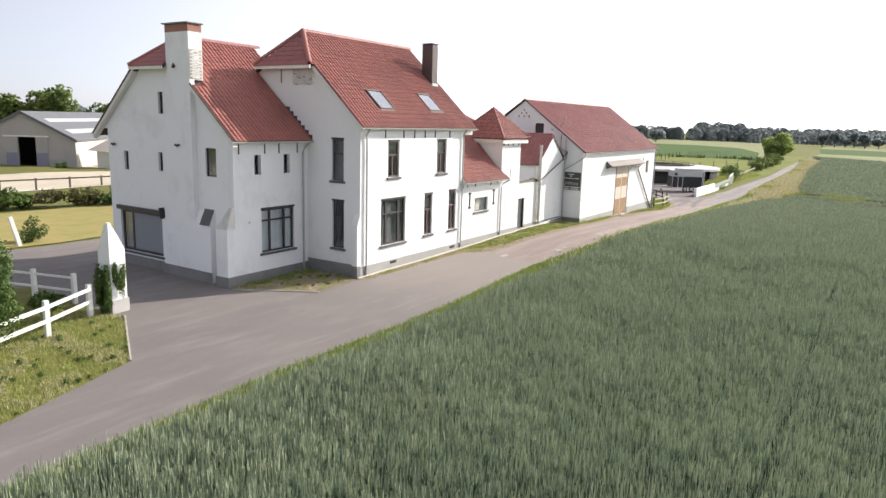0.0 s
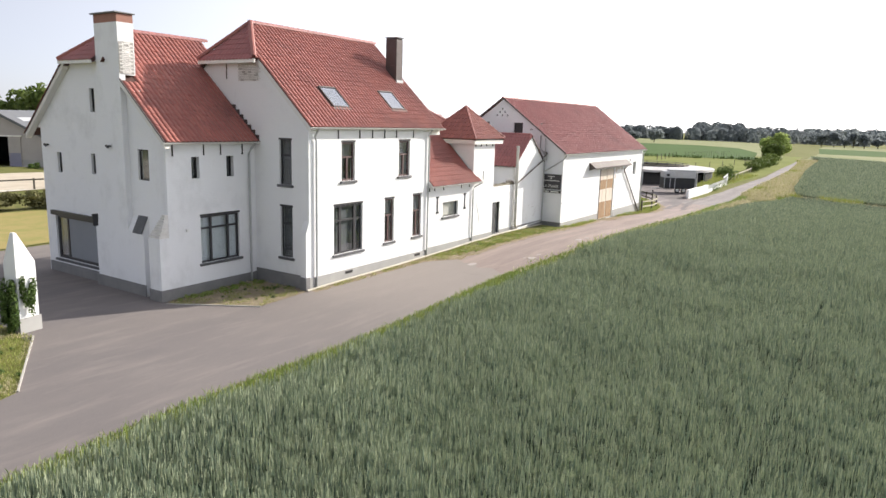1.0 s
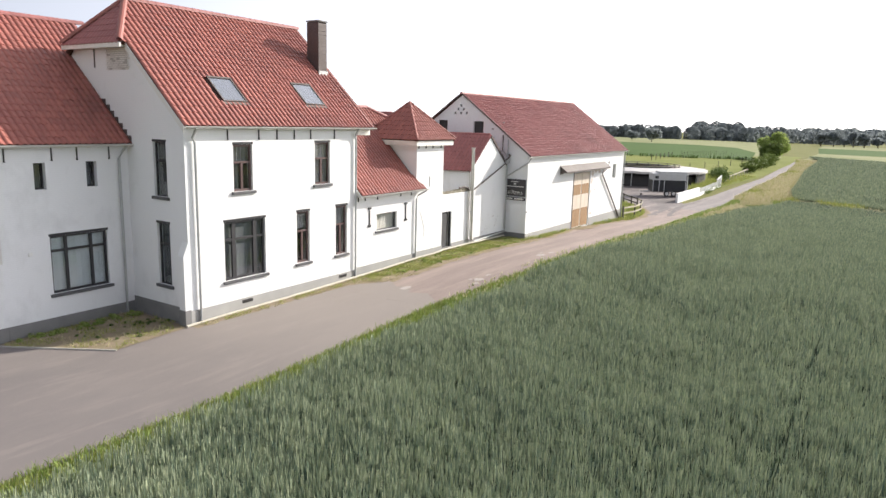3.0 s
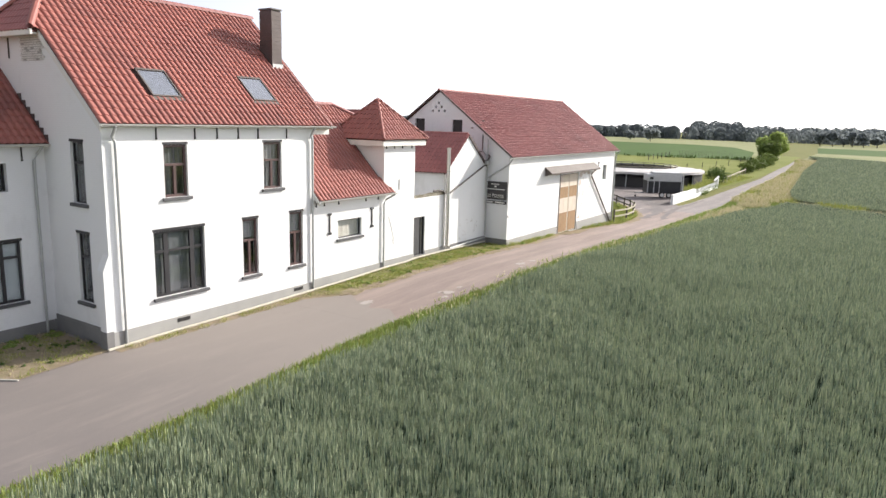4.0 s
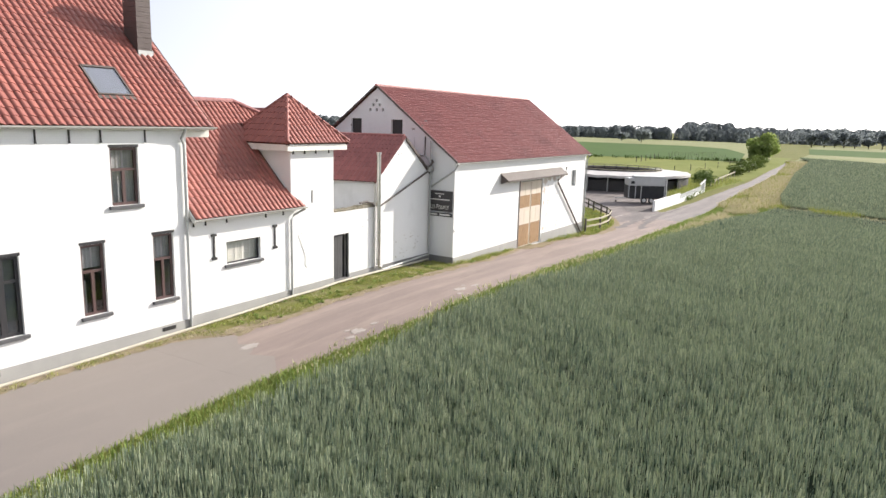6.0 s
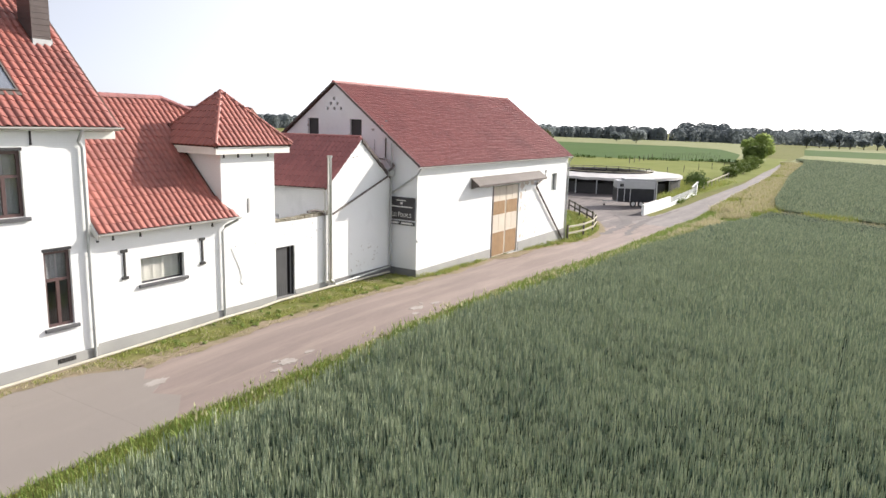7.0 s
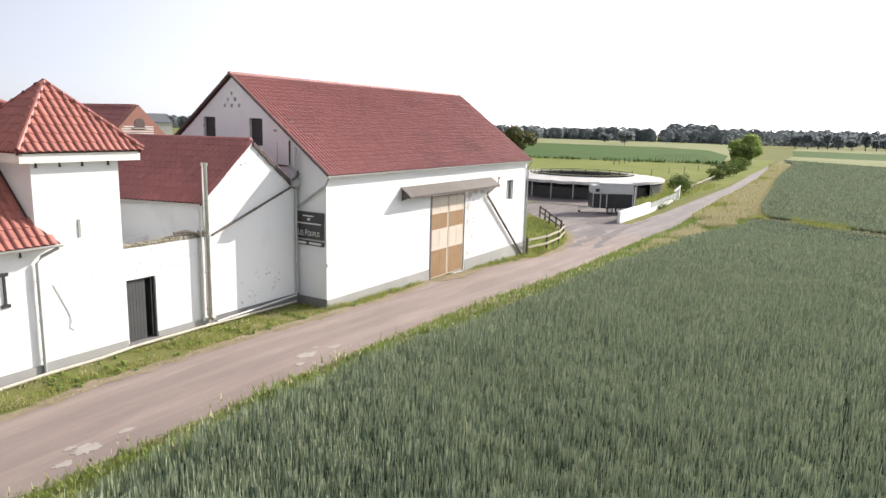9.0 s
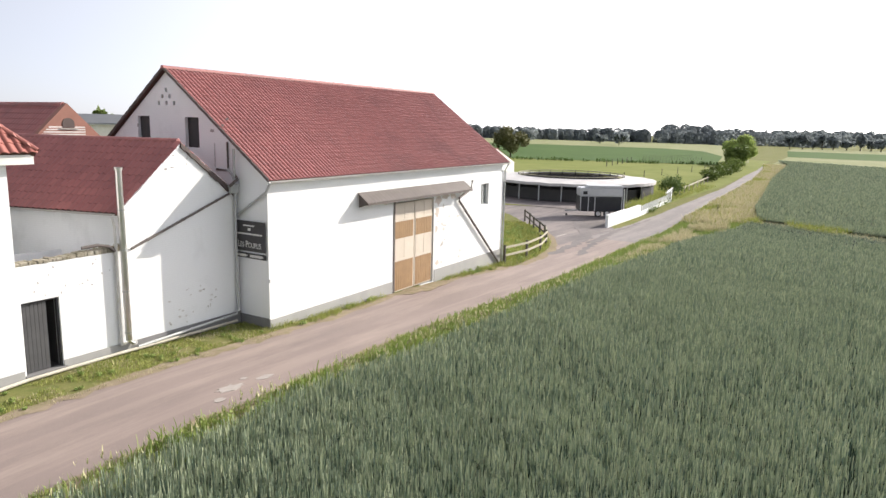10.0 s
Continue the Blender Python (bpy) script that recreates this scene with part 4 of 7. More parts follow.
WL = w_slope.length
w_left = -5.2
w_hip_v = WL * (10.36 - WE_Z) / (WR_Z - WE_Z)
whw = WR_Y - (WE_Y + w_hip_v * w_slope.y / WL)
roof(wing, (w_left, WE_Y, WE_Z), (1, 0, 0), w_slope, [(0, 0), (5.3, 0), (5.3, 5.47), (6.4, 5.47), (6.4, WL), (-3.7 - w_left, WL), (-0.2, w_hip_v), (0, w_hip_v)], TILE, "red clay pantile roof slope", 300, near=(0.0, 5.3, 0.0, 5.6), seed=6,
     skip=[(-0.3, 0.77, 3.85, 6.8)])
roof(wing, (0.1, 2 * WR_Y - WE_Y, WE_Z), (-1, 0, 0), (0, -w_slope.y, w_slope.z), [(0, 0), (5.3, 0), (5.3, w_hip_v), (3.8, WL), (0, WL)], TILE, "red clay pantile roof slope", 0, seed=7)
wh_up = Vector((1.75, 0, WR_Z - 10.36))
roof(wing, (-5.45, WR_Y + whw, 10.36), (0, -1, 0), wh_up, [(0, 0), (WR_Y + whw - 7.97, 0), (WR_Y + whw - 7.97, wh_up.length * (whw - WR_Y + 7.97) / whw), (whw, wh_up.length)], TILE_DARK, "small half-hip of red pantiles", 80, seed=8)
part("fascia", cube(-5.47, -5.40, 7.97, WR_Y + whw, 10.22, 10.38), SOFFIT, wing)
part("soffit", cube(-5.42, WX + 0.02, 7.99, WR_Y + whw - 0.1, 10.305, 10.34), SOFFIT, wing)
ridge_caps(wing, (-3.75, WR_Y, WR_Z + 0.02), (1.6, WR_Y, WR_Z + 0.02), TILE_DARK)
for s in (-1, 1):
    reach = 1.0 if s > 0 else 0.42
    ty, tz = (WR_Y + whw, 10.36) if s > 0 else (6.19, WE_Z + (6.19 - WE_Y) * w_slope.z / w_slope.y)
    ridge_caps(wing, (-3.7, WR_Y, WR_Z + 0.02), Vector((-3.7, WR_Y, WR_Z + 0.02)).lerp(Vector((-5.45, WR_Y + s * whw, 10.42)), reach), TILE, name="hip_ridge")
    bm = prism(bmesh.new(), [(w_left, WR_Y + s * (WR_Y - WE_Y), WE_Z - 0.24), (w_left, WR_Y + s * (WR_Y - WE_Y), WE_Z - 0.02), (w_left, ty, tz), (w_left, ty, tz - 0.24)], (-0.03, 0, 0))
    part("bargeboard", bm, SOFFIT, wing, "white bargeboard")
    part("verge_tiles", prism(bmesh.new(), [(w_left, WR_Y + s * (WR_Y - WE_Y), WE_Z - 0.018), (w_left, WR_Y + s * (WR_Y - WE_Y), WE_Z + 0.06), (w_left, ty, tz + 0.08), (w_left, ty, tz + 0.002)], (-0.045, 0, 0)), CLAD, wing)
    part("verge_soffit", prism(bmesh.new(), [(w_left, WR_Y + s * (WR_Y - WE_Y), WE_Z - 0.27), (w_left, WR_Y + s * (WR_Y - WE_Y), WE_Z - 0.20), (w_left, ty, tz - 0.20), (w_left, ty, tz - 0.27)], (WX - w_left - 0.004, 0, 0)), SOFFIT, wing)
gutter(wing, (w_left, WE_Y - 0.05, WE_Z - 0.02), (0.0, WE_Y - 0.05, WE_Z - 0.02))
part("soffit", cube(w_left + 0.05, 0.0, WE_Y + 0.02, WY0 + 0.02, WE_Z - 0.12, WE_Z - 0.09), SOFFIT, wing)
brackets(wing, "y", WY0, -1, (-4.62, -3.0, -2.06, -0.79), WE_Z - 0.10, 0.5)
downpipe(wing, [(-0.25, WE_Y - 0.05, WE_Z - 0.08), (-0.3, WY0 - 0.12, WE_Z - 0.35), (-0.42, WY0 - 0.08, WE_Z - 0.6), (-0.42, WY0 - 0.08, 0.0)])
part("plinth", cube(WX, -0.04, WY0 - 0.035, WY0, -0.5, 0.42), PLINTH, wing, "dark grey plinth")
part("plinth", cube(WX - 0.035, WX, 8.9, WY1, -0.5, 0.40), PLINTH, wing)
# chimney breast and stack on the gable
bm = bmesh.new()
prism(bm, [(-5.22, 6.2, -0.5), (-5.22, 8.85, -0.5), (-5.22, 8.05, 9.7), (-5.22, 6.2, 9.7)], (0.27, 0, 0))
part("chimney_breast", bm, WHITE_OLD, wing, "white chimney breast on the gable")
part("plinth", cube(-5.255, -5.22, 6.2, 8.88, -0.5, 0.42), PLINTH, wing)
bm = prism(bmesh.new(), [(WX, 5.02, -0.5), (-5.24, 5.02, -0.5), (-5.24, 5.02, 2.80), (WX, 5.02, 3.46)], (0, 1.17, 0))
part("buttress", bm, WHITE_OLD, wing, "white sloping buttress")
part("plinth", cube(-5.275, -5.24, 4.99, 6.19, -0.5, 0.42), PLINTH, wing)
bm = prism(bmesh.new(), [(WX, 5.06, 3.47), (-5.30, 5.06, 2.76), (-5.30, 5.06, 2.81), (WX, 5.06, 3.53)], (0, 0.70, 0))
part("weathering", bm, STONE_SILL, wing, "dark sloping weathering slab")
bm = bmesh.new()
box(bm, -5.22, -4.45, 6.2, 7.95, 9.702, 11.93)
stack = part("chimney", bm, WHITE_OLD, wing, "tall white painted chimney stack")
bm = cube(-5.22, -4.45, 6.2, 7.95, 11.93, 12.29)
part("brick_band", bm, BRICK_RED, stack, "bare red brick band")
part("cap", cube(-5.34, -4.37, 6.12, 8.05, 12.294, 12.355, 0.012), PLINTH, stack, "dark concrete chimney cap")
brick2 = bpy.data.meshes.new("brick")
bm = cube(0.0, 0.2, -0.02, 0.0, 0.0, 0.06, 0.004)
bm.to_mesh(brick2)
bm.free()
brick2.materials.append(BRICK_WHITE)
part("mortar", cube(-5.21, -4.50, 6.188, 6.2, 9.75, 11.12), MORTAR_PALE, stack)
for r in range(18):
    for c in range(5):
        x = -5.29 + 0.212 * c - (0.1 if r % 2 else 0)
        if x < -5.23 or x > -4.66 or (r > 14 and rng.random() < 0.4):
            continue
        ob = attach(new("brick", brick2), stack)
        ob.matrix_basis = pose(x, 6.189 - rng.uniform(0, 0.008), 9.76 + 0.078 * r, 0, 0, rng.uniform(-1, 1)) @ Matrix.Diagonal((1.08, 1.0, rng.choice((1.0, 1.0, 1.34)), 1.0))
# dark brown stepped blocks where the roof meets the gable of the main house
for k in range(7):
    y, z = WE_Y + 0.36 * w_slope.y / WL * k, WE_Z + 0.36 * w_slope.z / WL * k
    part("step_flashing", cube(-0.03, -0.004, y, y + 0.28, z - 0.05, z + 0.30), CLAD, wing)
# corner buttress with a stepped brick cap
bm = cube(-5.43, -4.952, 3.592, 4.40, -0.5, 2.72)
butt = part("buttress", bm, WHITE_OLD, wing, "white corner buttress with stepped brick cap")
for k in range(9):
    q = k / 9
    part("brick_course", cube(-5.43 + 0.34 * q + rng.uniform(0, 0.02), -4.952, 3.60 + rng.uniform(0, 0.012), 4.37 - 0.62 * q, 2.725 + 0.115 * k, 2.725 + 0.115 * k + 0.10), BRICK_WHITE, butt)
part("plinth", cube(-5.465, -4.96, 3.56, 4.435, -0.5, 0.42), PLINTH, butt)
for y, z, x in ((13.04, 6.38, WX), (7.18, 6.56, -5.22)):
    lamp = part("wall_lamp", cube(x - 0.16, x - 0.003, y - 0.05, y + 0.05, z - 0.04, z + 0.05, 0.015), IRON, wing, "small dark wall lamp")
    part("lamp_head", tube(bmesh.new(), [(x - 0.16, y + 0.1, z + 0.02), (x - 0.2, y - 0.12, z - 0.04)], 0.055, 10), IRON, lamp)
# a small white block added where the wall has a pale round spot
part("white_wall_block", cube(-4.10, -3.95, 3.52, 3.60, 2.88, 3.02, 0.02), RAIL_WHITE, wing, "small white block on the wing wall")

# ---- low extension ----
ext = thing("house_extension", 12.5, 2.0, 0.2, "low white extension with a long red pantile roof", "house")
e_hole = [(11.65, 13.41, 2.31, 3.21)]
part("wall", wall(bmesh.new(), "y", 0.1, 0.3, HX, 15.2, -0.3, 4.3, e_hole), WHITE, ext, "white painted wall")
part("plinth", cube(HX, 15.2, 0.065, 0.1, -0.3, 0.62), PLINTH_PALE, ext, "pale grey plinth")
part("back_wall", cube(HX, 15.2, 6.0, 6.2, -0.3, 6.5), ROOM_SHADE, ext)
part("ceiling_slab", cube(HX, 15.2, 0.4, 6.0, 4.0, 4.1), ROOM_SHADE, ext)
window(ext, "y", 0.1, *e_hole[0], 1, (), (), DARK_FRAME, lintel=False, label="low wide window with a beige curtain", curtain=((0.03, 0.97, 0.02),), recess=0.12, net=WARM_NET)
for x in (11.04, 14.21):
    bm = bmesh.new()
    box(bm, x - 0.035, x + 0.035, 0.06, 0.1, 2.62, 3.60)
    box(bm, x - 0.12, x + 0.12, 0.05, 0.1, 3.52, 3.62)
    box(bm, x - 0.12, x + 0.12, 0.05, 0.1, 2.60, 2.70)
    part("wall_anchor", bm, IRON, ext, "dark iron wall anchor")
EL, ER, EY, EZ = 9.95, 15.70, -0.32, 4.33
e_up = Vector((0, 1, 1)).normalized()
ev = 4.40 * math.sqrt(2)
roof(ext, (EL, EY, EZ), (1, 0, 0), e_up, [(0, 0), (ER - EL, 0), (15.20 - EL, 0.9), (15.20 - EL, 4.9), (17.6 - EL, 4.9), (15.55 - EL, ev), (0, ev)], TILE, "red clay pantile roof slope", 300, near=(0, 6, 0, 4.2), seed=11)
ridge_caps(ext, (9.9, EY + 4.40, EZ + 4.42), (15.6, EY + 4.40, EZ + 4.42), TILE_DARK)
ridge_caps(ext, (15.55, EY + 4.40, EZ + 4.42), (17.65, EY + 3.4, EZ + 3.5), TILE_DARK, name="hip_ridge")
bm = prism(bmesh.new(), [(EL, EY, EZ - 0.2), (EL, EY, EZ - 0.02), (EL, EY + 0.5, EZ + 0.48), (EL, EY + 0.5, EZ + 0.2)], (-0.06, 0, 0))
part("bargeboard", bm, SOFFIT, ext)
gutter(ext, (EL, EY - 0.05, EZ - 0.02), (ER, EY - 0.05, EZ - 0.02))
part("soffit", cube(EL + 0.02, ER - 0.02, EY + 0.02, 0.1, EZ - 0.12, EZ - 0.10), SOFFIT, ext)
brackets(ext, "y", 0.1, -1, (10.14, 10.68, 11.68, 13.72, 14.71), EZ - 0.10, 0.22)
downpipe(ext, [(15.6, -0.36, 4.22), (15.25, -0.02, 3.95), (15.12, 0.01, 3.75), (15.12, 0.01, 0.3)])

# ---- turret ----
turret = thing("turret", 16.55, 1.7, 0.3, "white square stair turret with a red pantile pyramid roof", "turret")
TX0, TX1, TY0, TY1 = 15.2, 17.95, 0.1, 3.1
bm = bmesh.new()
for args in (("y", TY0, 0.3, TX0, TX1), ("y", TY1 - 0.3, 0.3, TX0, TX1), ("x", TX0, 0.3, TY0 + 0.3, TY1 - 0.3), ("x", TX1 - 0.3, 0.3, TY0 + 0.3, TY1 - 0.3)):
    part("wall", wall(bmesh.new(), *args, -0.3, 6.75), WHITE, turret, "white painted turret wall")
part("plinth", cube(TX0, TX1, 0.065, 0.1, -0.3, 0.66), PLINTH_PALE, turret)
cx, cy, ax, az, e0 = 16.67, 1.72, 1.93, 9.07, 7.03
part("fascia", cube(cx - ax + 0.03, cx + ax - 0.03, cy - ax + 0.03, cy + ax - 0.03, 6.70, 7.0), SOFFIT, turret, "white eave box")
for d in ((0, -1), (-1, 0), (1, 0), (0, 1)):
    out = Vector((*d, 0))
    alongv = Vector((-d[1], d[0], 0))
    up = Vector((-d[0] * ax, -d[1] * ax, az - e0))
    start = Vector((cx, cy, e0)) + out * (ax + 0.03) - alongv * (ax + 0.03)
    w = 2 * (ax + 0.03)
    roof(turret, start, alongv, up, [(0, 0), (w, 0), (w / 2, up.length)], TILE, "red clay pantile pyramid slope", 150, seed=20 + d[0] + 2 * d[1])
for sx in (-1, 1):
    for sy in (-1, 1):
        ridge_caps(turret, (cx, cy, az + 0.03), (cx + sx * (ax + 0.05), cy + sy * (ax + 0.05), e0 + 0.05), TILE, 0.085, "hip_ridge")
brackets(turret, "y", 0.1, -1, (15.35, 16.05, 16.75, 17.6), 6.69, 0.12)
part("slit", cube(16.48, 16.56, 0.075, 0.1, 4.36, 4.92), PLINTH_PALE, turret, "grey iron slit")
bm = tube(bmesh.new(), [(15.59, 0.09, 3.01), (15.72, 0.08, 2.75), (15.95, 0.09, 2.2), (16.08, 0.08, 1.85), (16.02, 0.08, 1.6), (16.14, 0.09, 1.45)], 0.010, 5)
part("hanging_cable", bm, PALE_PIPE, turret, "thin hanging cable")

# ---- yard wall with door ----
yard = thing("yard_wall", 19.6, 0.35, 0.3, "white yard wall with a worn coping and a dark door", "wall")
part("wall", wall(bmesh.new(), "y", 0.2, 0.3, TX1, 21.45, -0.3, 3.75, [(18.06, 19.18, 0.2, 2.66)]), WHITE, yard, "white painted wall")
part("plinth", cube(19.18, 21.45, 0.165, 0.2, -0.3, 0.64), PLINTH_PALE, yard)
bm = bmesh.new()
rng = random.Random(5)
x = TX1
while x < 21.4:
    w = rng.uniform(0.08, 0.24)
    box(bm, x, min(21.44, x + w - 0.004), 0.165 + rng.uniform(0, 0.03), 0.53, 3.752, 3.80 + 0.13 * (x - TX1) / 3.5 + rng.uniform(0, 0.06), 0.02)
    x += w
part("coping", bm, COPING, yard, "crumbling mossy coping")
part("gutter_end", tube(bmesh.new(), [(20.0, 0.2, 4.03), (20.5, 0.16, 4.06), (20.85, 0.12, 3.98), (21.04, 0.1, 3.80)], 0.055, 10), SHEET, yard, "bent grey pipe end on the coping")
# a dark box added behind the open door to keep its gap black
part("dark_recess_wall", cube(18.0, 19.3, 1.3, 1.4, 0.2, 2.9), ROOM_SHADE, yard)
part("dark_recess_wall", cube(19.2, 19.3, 0.5, 1.3, 0.2, 2.9), ROOM_SHADE, yard)
part("dark_recess_wall", cube(17.96, 18.06, 0.5, 1.3, 0.2, 2.9), ROOM_SHADE, yard)
part("dark_recess_ceiling", cube(17.96, 19.3, 0.5, 1.4, 2.9, 3.0), ROOM_SHADE, yard)
part("dark_recess_floor", cube(18.06, 19.2, 0.34, 1.3, 0.3, 0.44), ROOM_SHADE, yard)
door = part("door", cube(18.12, 18.84, 0.34, 0.39, 0.47, 2.60), DOOR_GREY, yard, "dark grey boarded door standing half open")
for k in range(6):
    part("board", cube(18.12 + 0.12 * k, 18.12 + 0.12 * k + 0.112, 0.322, 0.34, 0.47, 2.64), DOOR_GREY, door)
part("frame", wall(bmesh.new(), "y", 0.26, 0.1, 18.065, 19.175, 0.46, 2.655, [(18.12, 19.12, 0.4, 2.60)]), DARK_FRAME, door)
part("step", cube(18.0, 19.25, 0.1, 0.34, 0.0, 0.46), PLINTH, yard, "worn grey door step")
part("back_room", cube(TX1 - 0.2, 21.3, 2.8, 3.0, -0.2, 3.6), WHITE_OLD, yard)

# ---- annex ----
annex = thing("annex", 23.9, 5.0, 0.3, "white annex with dark red pantile roof, gable to the road", "outbuilding")
AX0, AX1 = 21.45, 26.30
AR_X, AR_Z = 23.80, 7.24
part("wall", wall(bmesh.new(), "y", 0.2, 0.3, AX0, AX1, -0.3, 4.9, (), [(AX0, 4.9), (AX1, 4.9), (AX1, 5.35), (AR_X, 7.26), (AX0, 5.22)]), WHITE, annex, "white painted gable wall")
# its long sides run askew to the road
SKEW = Vector((-0.26, 0.966, 0.0)).normalized()
part("wall", prism(bmesh.new(), [Vector((AX0, 0.5, z)) + SKEW * v for v, z in ((0, -0.3), (9.0, -0.3), (9.0, 5.0), (0, 5.0))], (0.3, 0, 0)), WHITE_OLD, annex)
part("plinth", cube(AX0, AX1, 0.165, 0.2, -0.3, 0.62), PLINTH, annex, "grey plinth")
a_up = Vector((AR_X - 21.2, 0, AR_Z - 5.0))
roof(annex, Vector((21.2, 0.22, 5.02)) + SKEW * 9.2, -SKEW, a_up, [(0, 0), (9.2, 0), (9.2, a_up.length), (0, a_up.length)], TILE_DARK, "dark red pantile roof slope", 300, near=(2.9, 9.3, 0, 3.6), seed=31)
a_up2 = Vector((-(26.3 - AR_X), 0, AR_Z - 5.3))
roof(annex, (26.3, 0.2, 5.32), SKEW, a_up2, [(0, 0), (9.2, 0), (9.2, a_up2.length), (0, a_up2.length)], TILE_DARK, "dark red pantile roof slope", 0, seed=32)
ridge_caps(annex, (AR_X, 0.3, AR_Z + 0.04), Vector((AR_X, 0.3, AR_Z + 0.04)) + SKEW * 9.1, TILE_DARK, 0.11)
bm = bmesh.new()
rng = random.Random(12)
for i in range(16):
    q = i / 16
    q2 = (i + 0.97) / 16
    d = rng.uniform(-0.03, 0.02)
    ends = [(AX0 - 0.02 + k * (AR_X - AX0), 5.16 + k * (AR_Z - 5.18) + d) for k in (q, q2)]
    bm = bmesh.new()
    prism(bm, [(ends[0][0], 0.16, ends[0][1] - 0.1), (ends[1][0], 0.16, ends[1][1] - 0.1), (ends[1][0], 0.16, ends[1][1]), (ends[0][0], 0.16, ends[0][1])], (0, 0.16, 0))
    part("verge", bm, WHITE_OLD, annex, "ragged plastered verge")
bm = bmesh.new()
for i in range(14):
    q = i / 14
    q2 = (i + 0.97) / 14
    d = rng.uniform(-0.03, 0.02)
    ends = [(AR_X + k * (26.2 - AR_X), AR_Z + 0.03 - k * 1.98 + d) for k in (q, q2)]
    bm = bmesh.new()
    prism(bm, [(ends[0][0], 0.12, ends[0][1] - 0.17), (ends[1][0], 0.12, ends[1][1] - 0.17), (ends[1][0], 0.12, ends[1][1]), (ends[0][0], 0.12, ends[0][1])], (0, 0.2, 0))
    part("verge_tile", bm, CLAD, annex, "dark mossy verge tile")
gutter(annex, Vector((21.17, 0.25, 4.98)) + SKEW * 9.1, (21.17, 0.25, 4.98), 0.06)
flue = part("flue_pipe", tube(bmesh.new(), [(21.30, 0.02, 0.75), (21.28, 0.02, 6.42)], 0.105, 12), STEEL, annex, "shiny steel flue pipe")
part("cowl", tube(bmesh.new(), [(21.28, 0.02, 6.40), (21.28, 0.02, 6.50)], 0.135, 12), STEEL, flue)
for z in (1.0, 2.4, 3.8, 5.1):
    part("clamp", tube(bmesh.new(), [(21.29, 0.02, z), (21.29, 0.02, z + 0.05)], 0.118, 12), ZINC, flue)
part("foot", tube(bmesh.new(), [(21.30, 0.02, 0.75), (21.42, -0.02, 0.62), (21.55, 0.05, 0.62)], 0.085, 10), STEEL, flue)
downpipe(annex, [(21.02, 0.1, 4.9), (21.08, 0.1, 4.6), (21.08, 0.1, 0.6)], PALE_PIPE, 0.045)
downpipe(annex, [(21.65, 0.14, 3.78), (25.9, 0.14, 5.32), (26.0, 0.12, 5.45)], SHEET, 0.045)
downpipe(annex, [(26.12, 0.1, 7.0), (26.12, 0.1, 5.6), (26.1, 0.1, 0.75), (25.95, 0.0, 0.6), (21.6, -0.02, 0.45)], ZINC, 0.05)
downpipe(annex, [(26.30, 0.62, 7.24), (26.30, 0.63, 6.15), (26.30, 1.28, 6.17)], SHEET, 0.04)
part("cable", tube(bmesh.new(), [(26.33, 1.37, 7.16), (26.33, 1.38, 6.24)], 0.014, 6), ZINC, annex)
part("elbow", tube(bmesh.new(), [(26.2, 0.16, 6.0), (26.12, -0.06, 5.86), (25.9, -0.1, 5.74), (25.78, 0.0, 5.6)], 0.06, 8), SHEET, annex)
part("elbow", tube(bmesh.new(), [(26.28, 0.62, 6.2), (26.24, 0.3, 5.95), (26.12, 0.06, 5.62)], 0.05, 8), ZINC, annex)
part("hopper", cube(25.85, 26.25, -0.02, 0.2, 5.32, 5.66, 0.03), ZINC, annex, "dented zinc rainwater hopper")

# ---- barn ----
barn = thing("barn", 36.5, 4.2, -0.2, "large white barn with a long red pantile roof", "barn")
BX0, BX1, BY0, BY1 = 26.35, 46.5, -1.38, 9.8
BR_Y, BR_Z, BE_Y, BE_Z = 4.08, 10.07, -1.62, 5.88
b_door = (34.62, 38.28, -0.2, 4.33)
b_win = (43.55, 44.5, 3.45, 4.70)
part("wall", wall(bmesh.new(), "y", BY0, 0.4, BX0, BX1, -1.0, 5.9, [b_door, b_win]), WHITE, barn, "white painted front wall")
g_holes = [(2.26, 3.06, 6.95, 8.14), (5.28, 6.07, 6.95, 8.16)]
holes = [(y - 0.07, y + 0.07, z - 0.08, z + 0.08) for y, z in ((4.16, 9.22), (4.39, 8.96), (3.94, 8.96), (4.62, 8.69), (4.15, 8.69), (3.68, 8.69))]
# the gable: level bands with openings, closed by triangles at both rakes
bm = bmesh.new()
k = (BR_Z - BE_Z) / (BR_Y - BE_Y)
wall(bm, "x", BX0, 0.4, BY0 + 0.4, BY1 - 0.4, -1.0, 5.9)
levels = [5.9, 6.9, 8.2, 8.5, 8.85, 9.12, 9.45]
for z0, z1 in zip(levels, levels[1:]):
    y0, y1 = BR_Y - (BR_Z - z1 - 0.12) / k, BR_Y + (BR_Z - z1 - 0.12) / k
    wall(bm, "x", BX0, 0.4, y0, y1, z0, z1, [h for h in g_holes + holes if z0 <= h[2] and h[3] <= z1])
    dy = (z1 - z0) / k
    prism(bm, [(BX0, y0 - dy, z0), (BX0, y0, z0), (BX0, y0, z1)], (0.4, 0, 0))
    prism(bm, [(BX0, y1 + dy, z0), (BX0, y1, z0), (BX0, y1, z1)], (0.4, 0, 0))
y0 = (BR_Z - 9.45 - 0.12) / k
prism(bm, [(BX0, BR_Y - y0, 9.45), (BX0, BR_Y + y0, 9.45), (BX0, BR_Y, BR_Z - 0.12)], (0.4, 0, 0))
part("wall", bm, WHITE_OLD, barn, "weathered white gable wall with small loft openings")
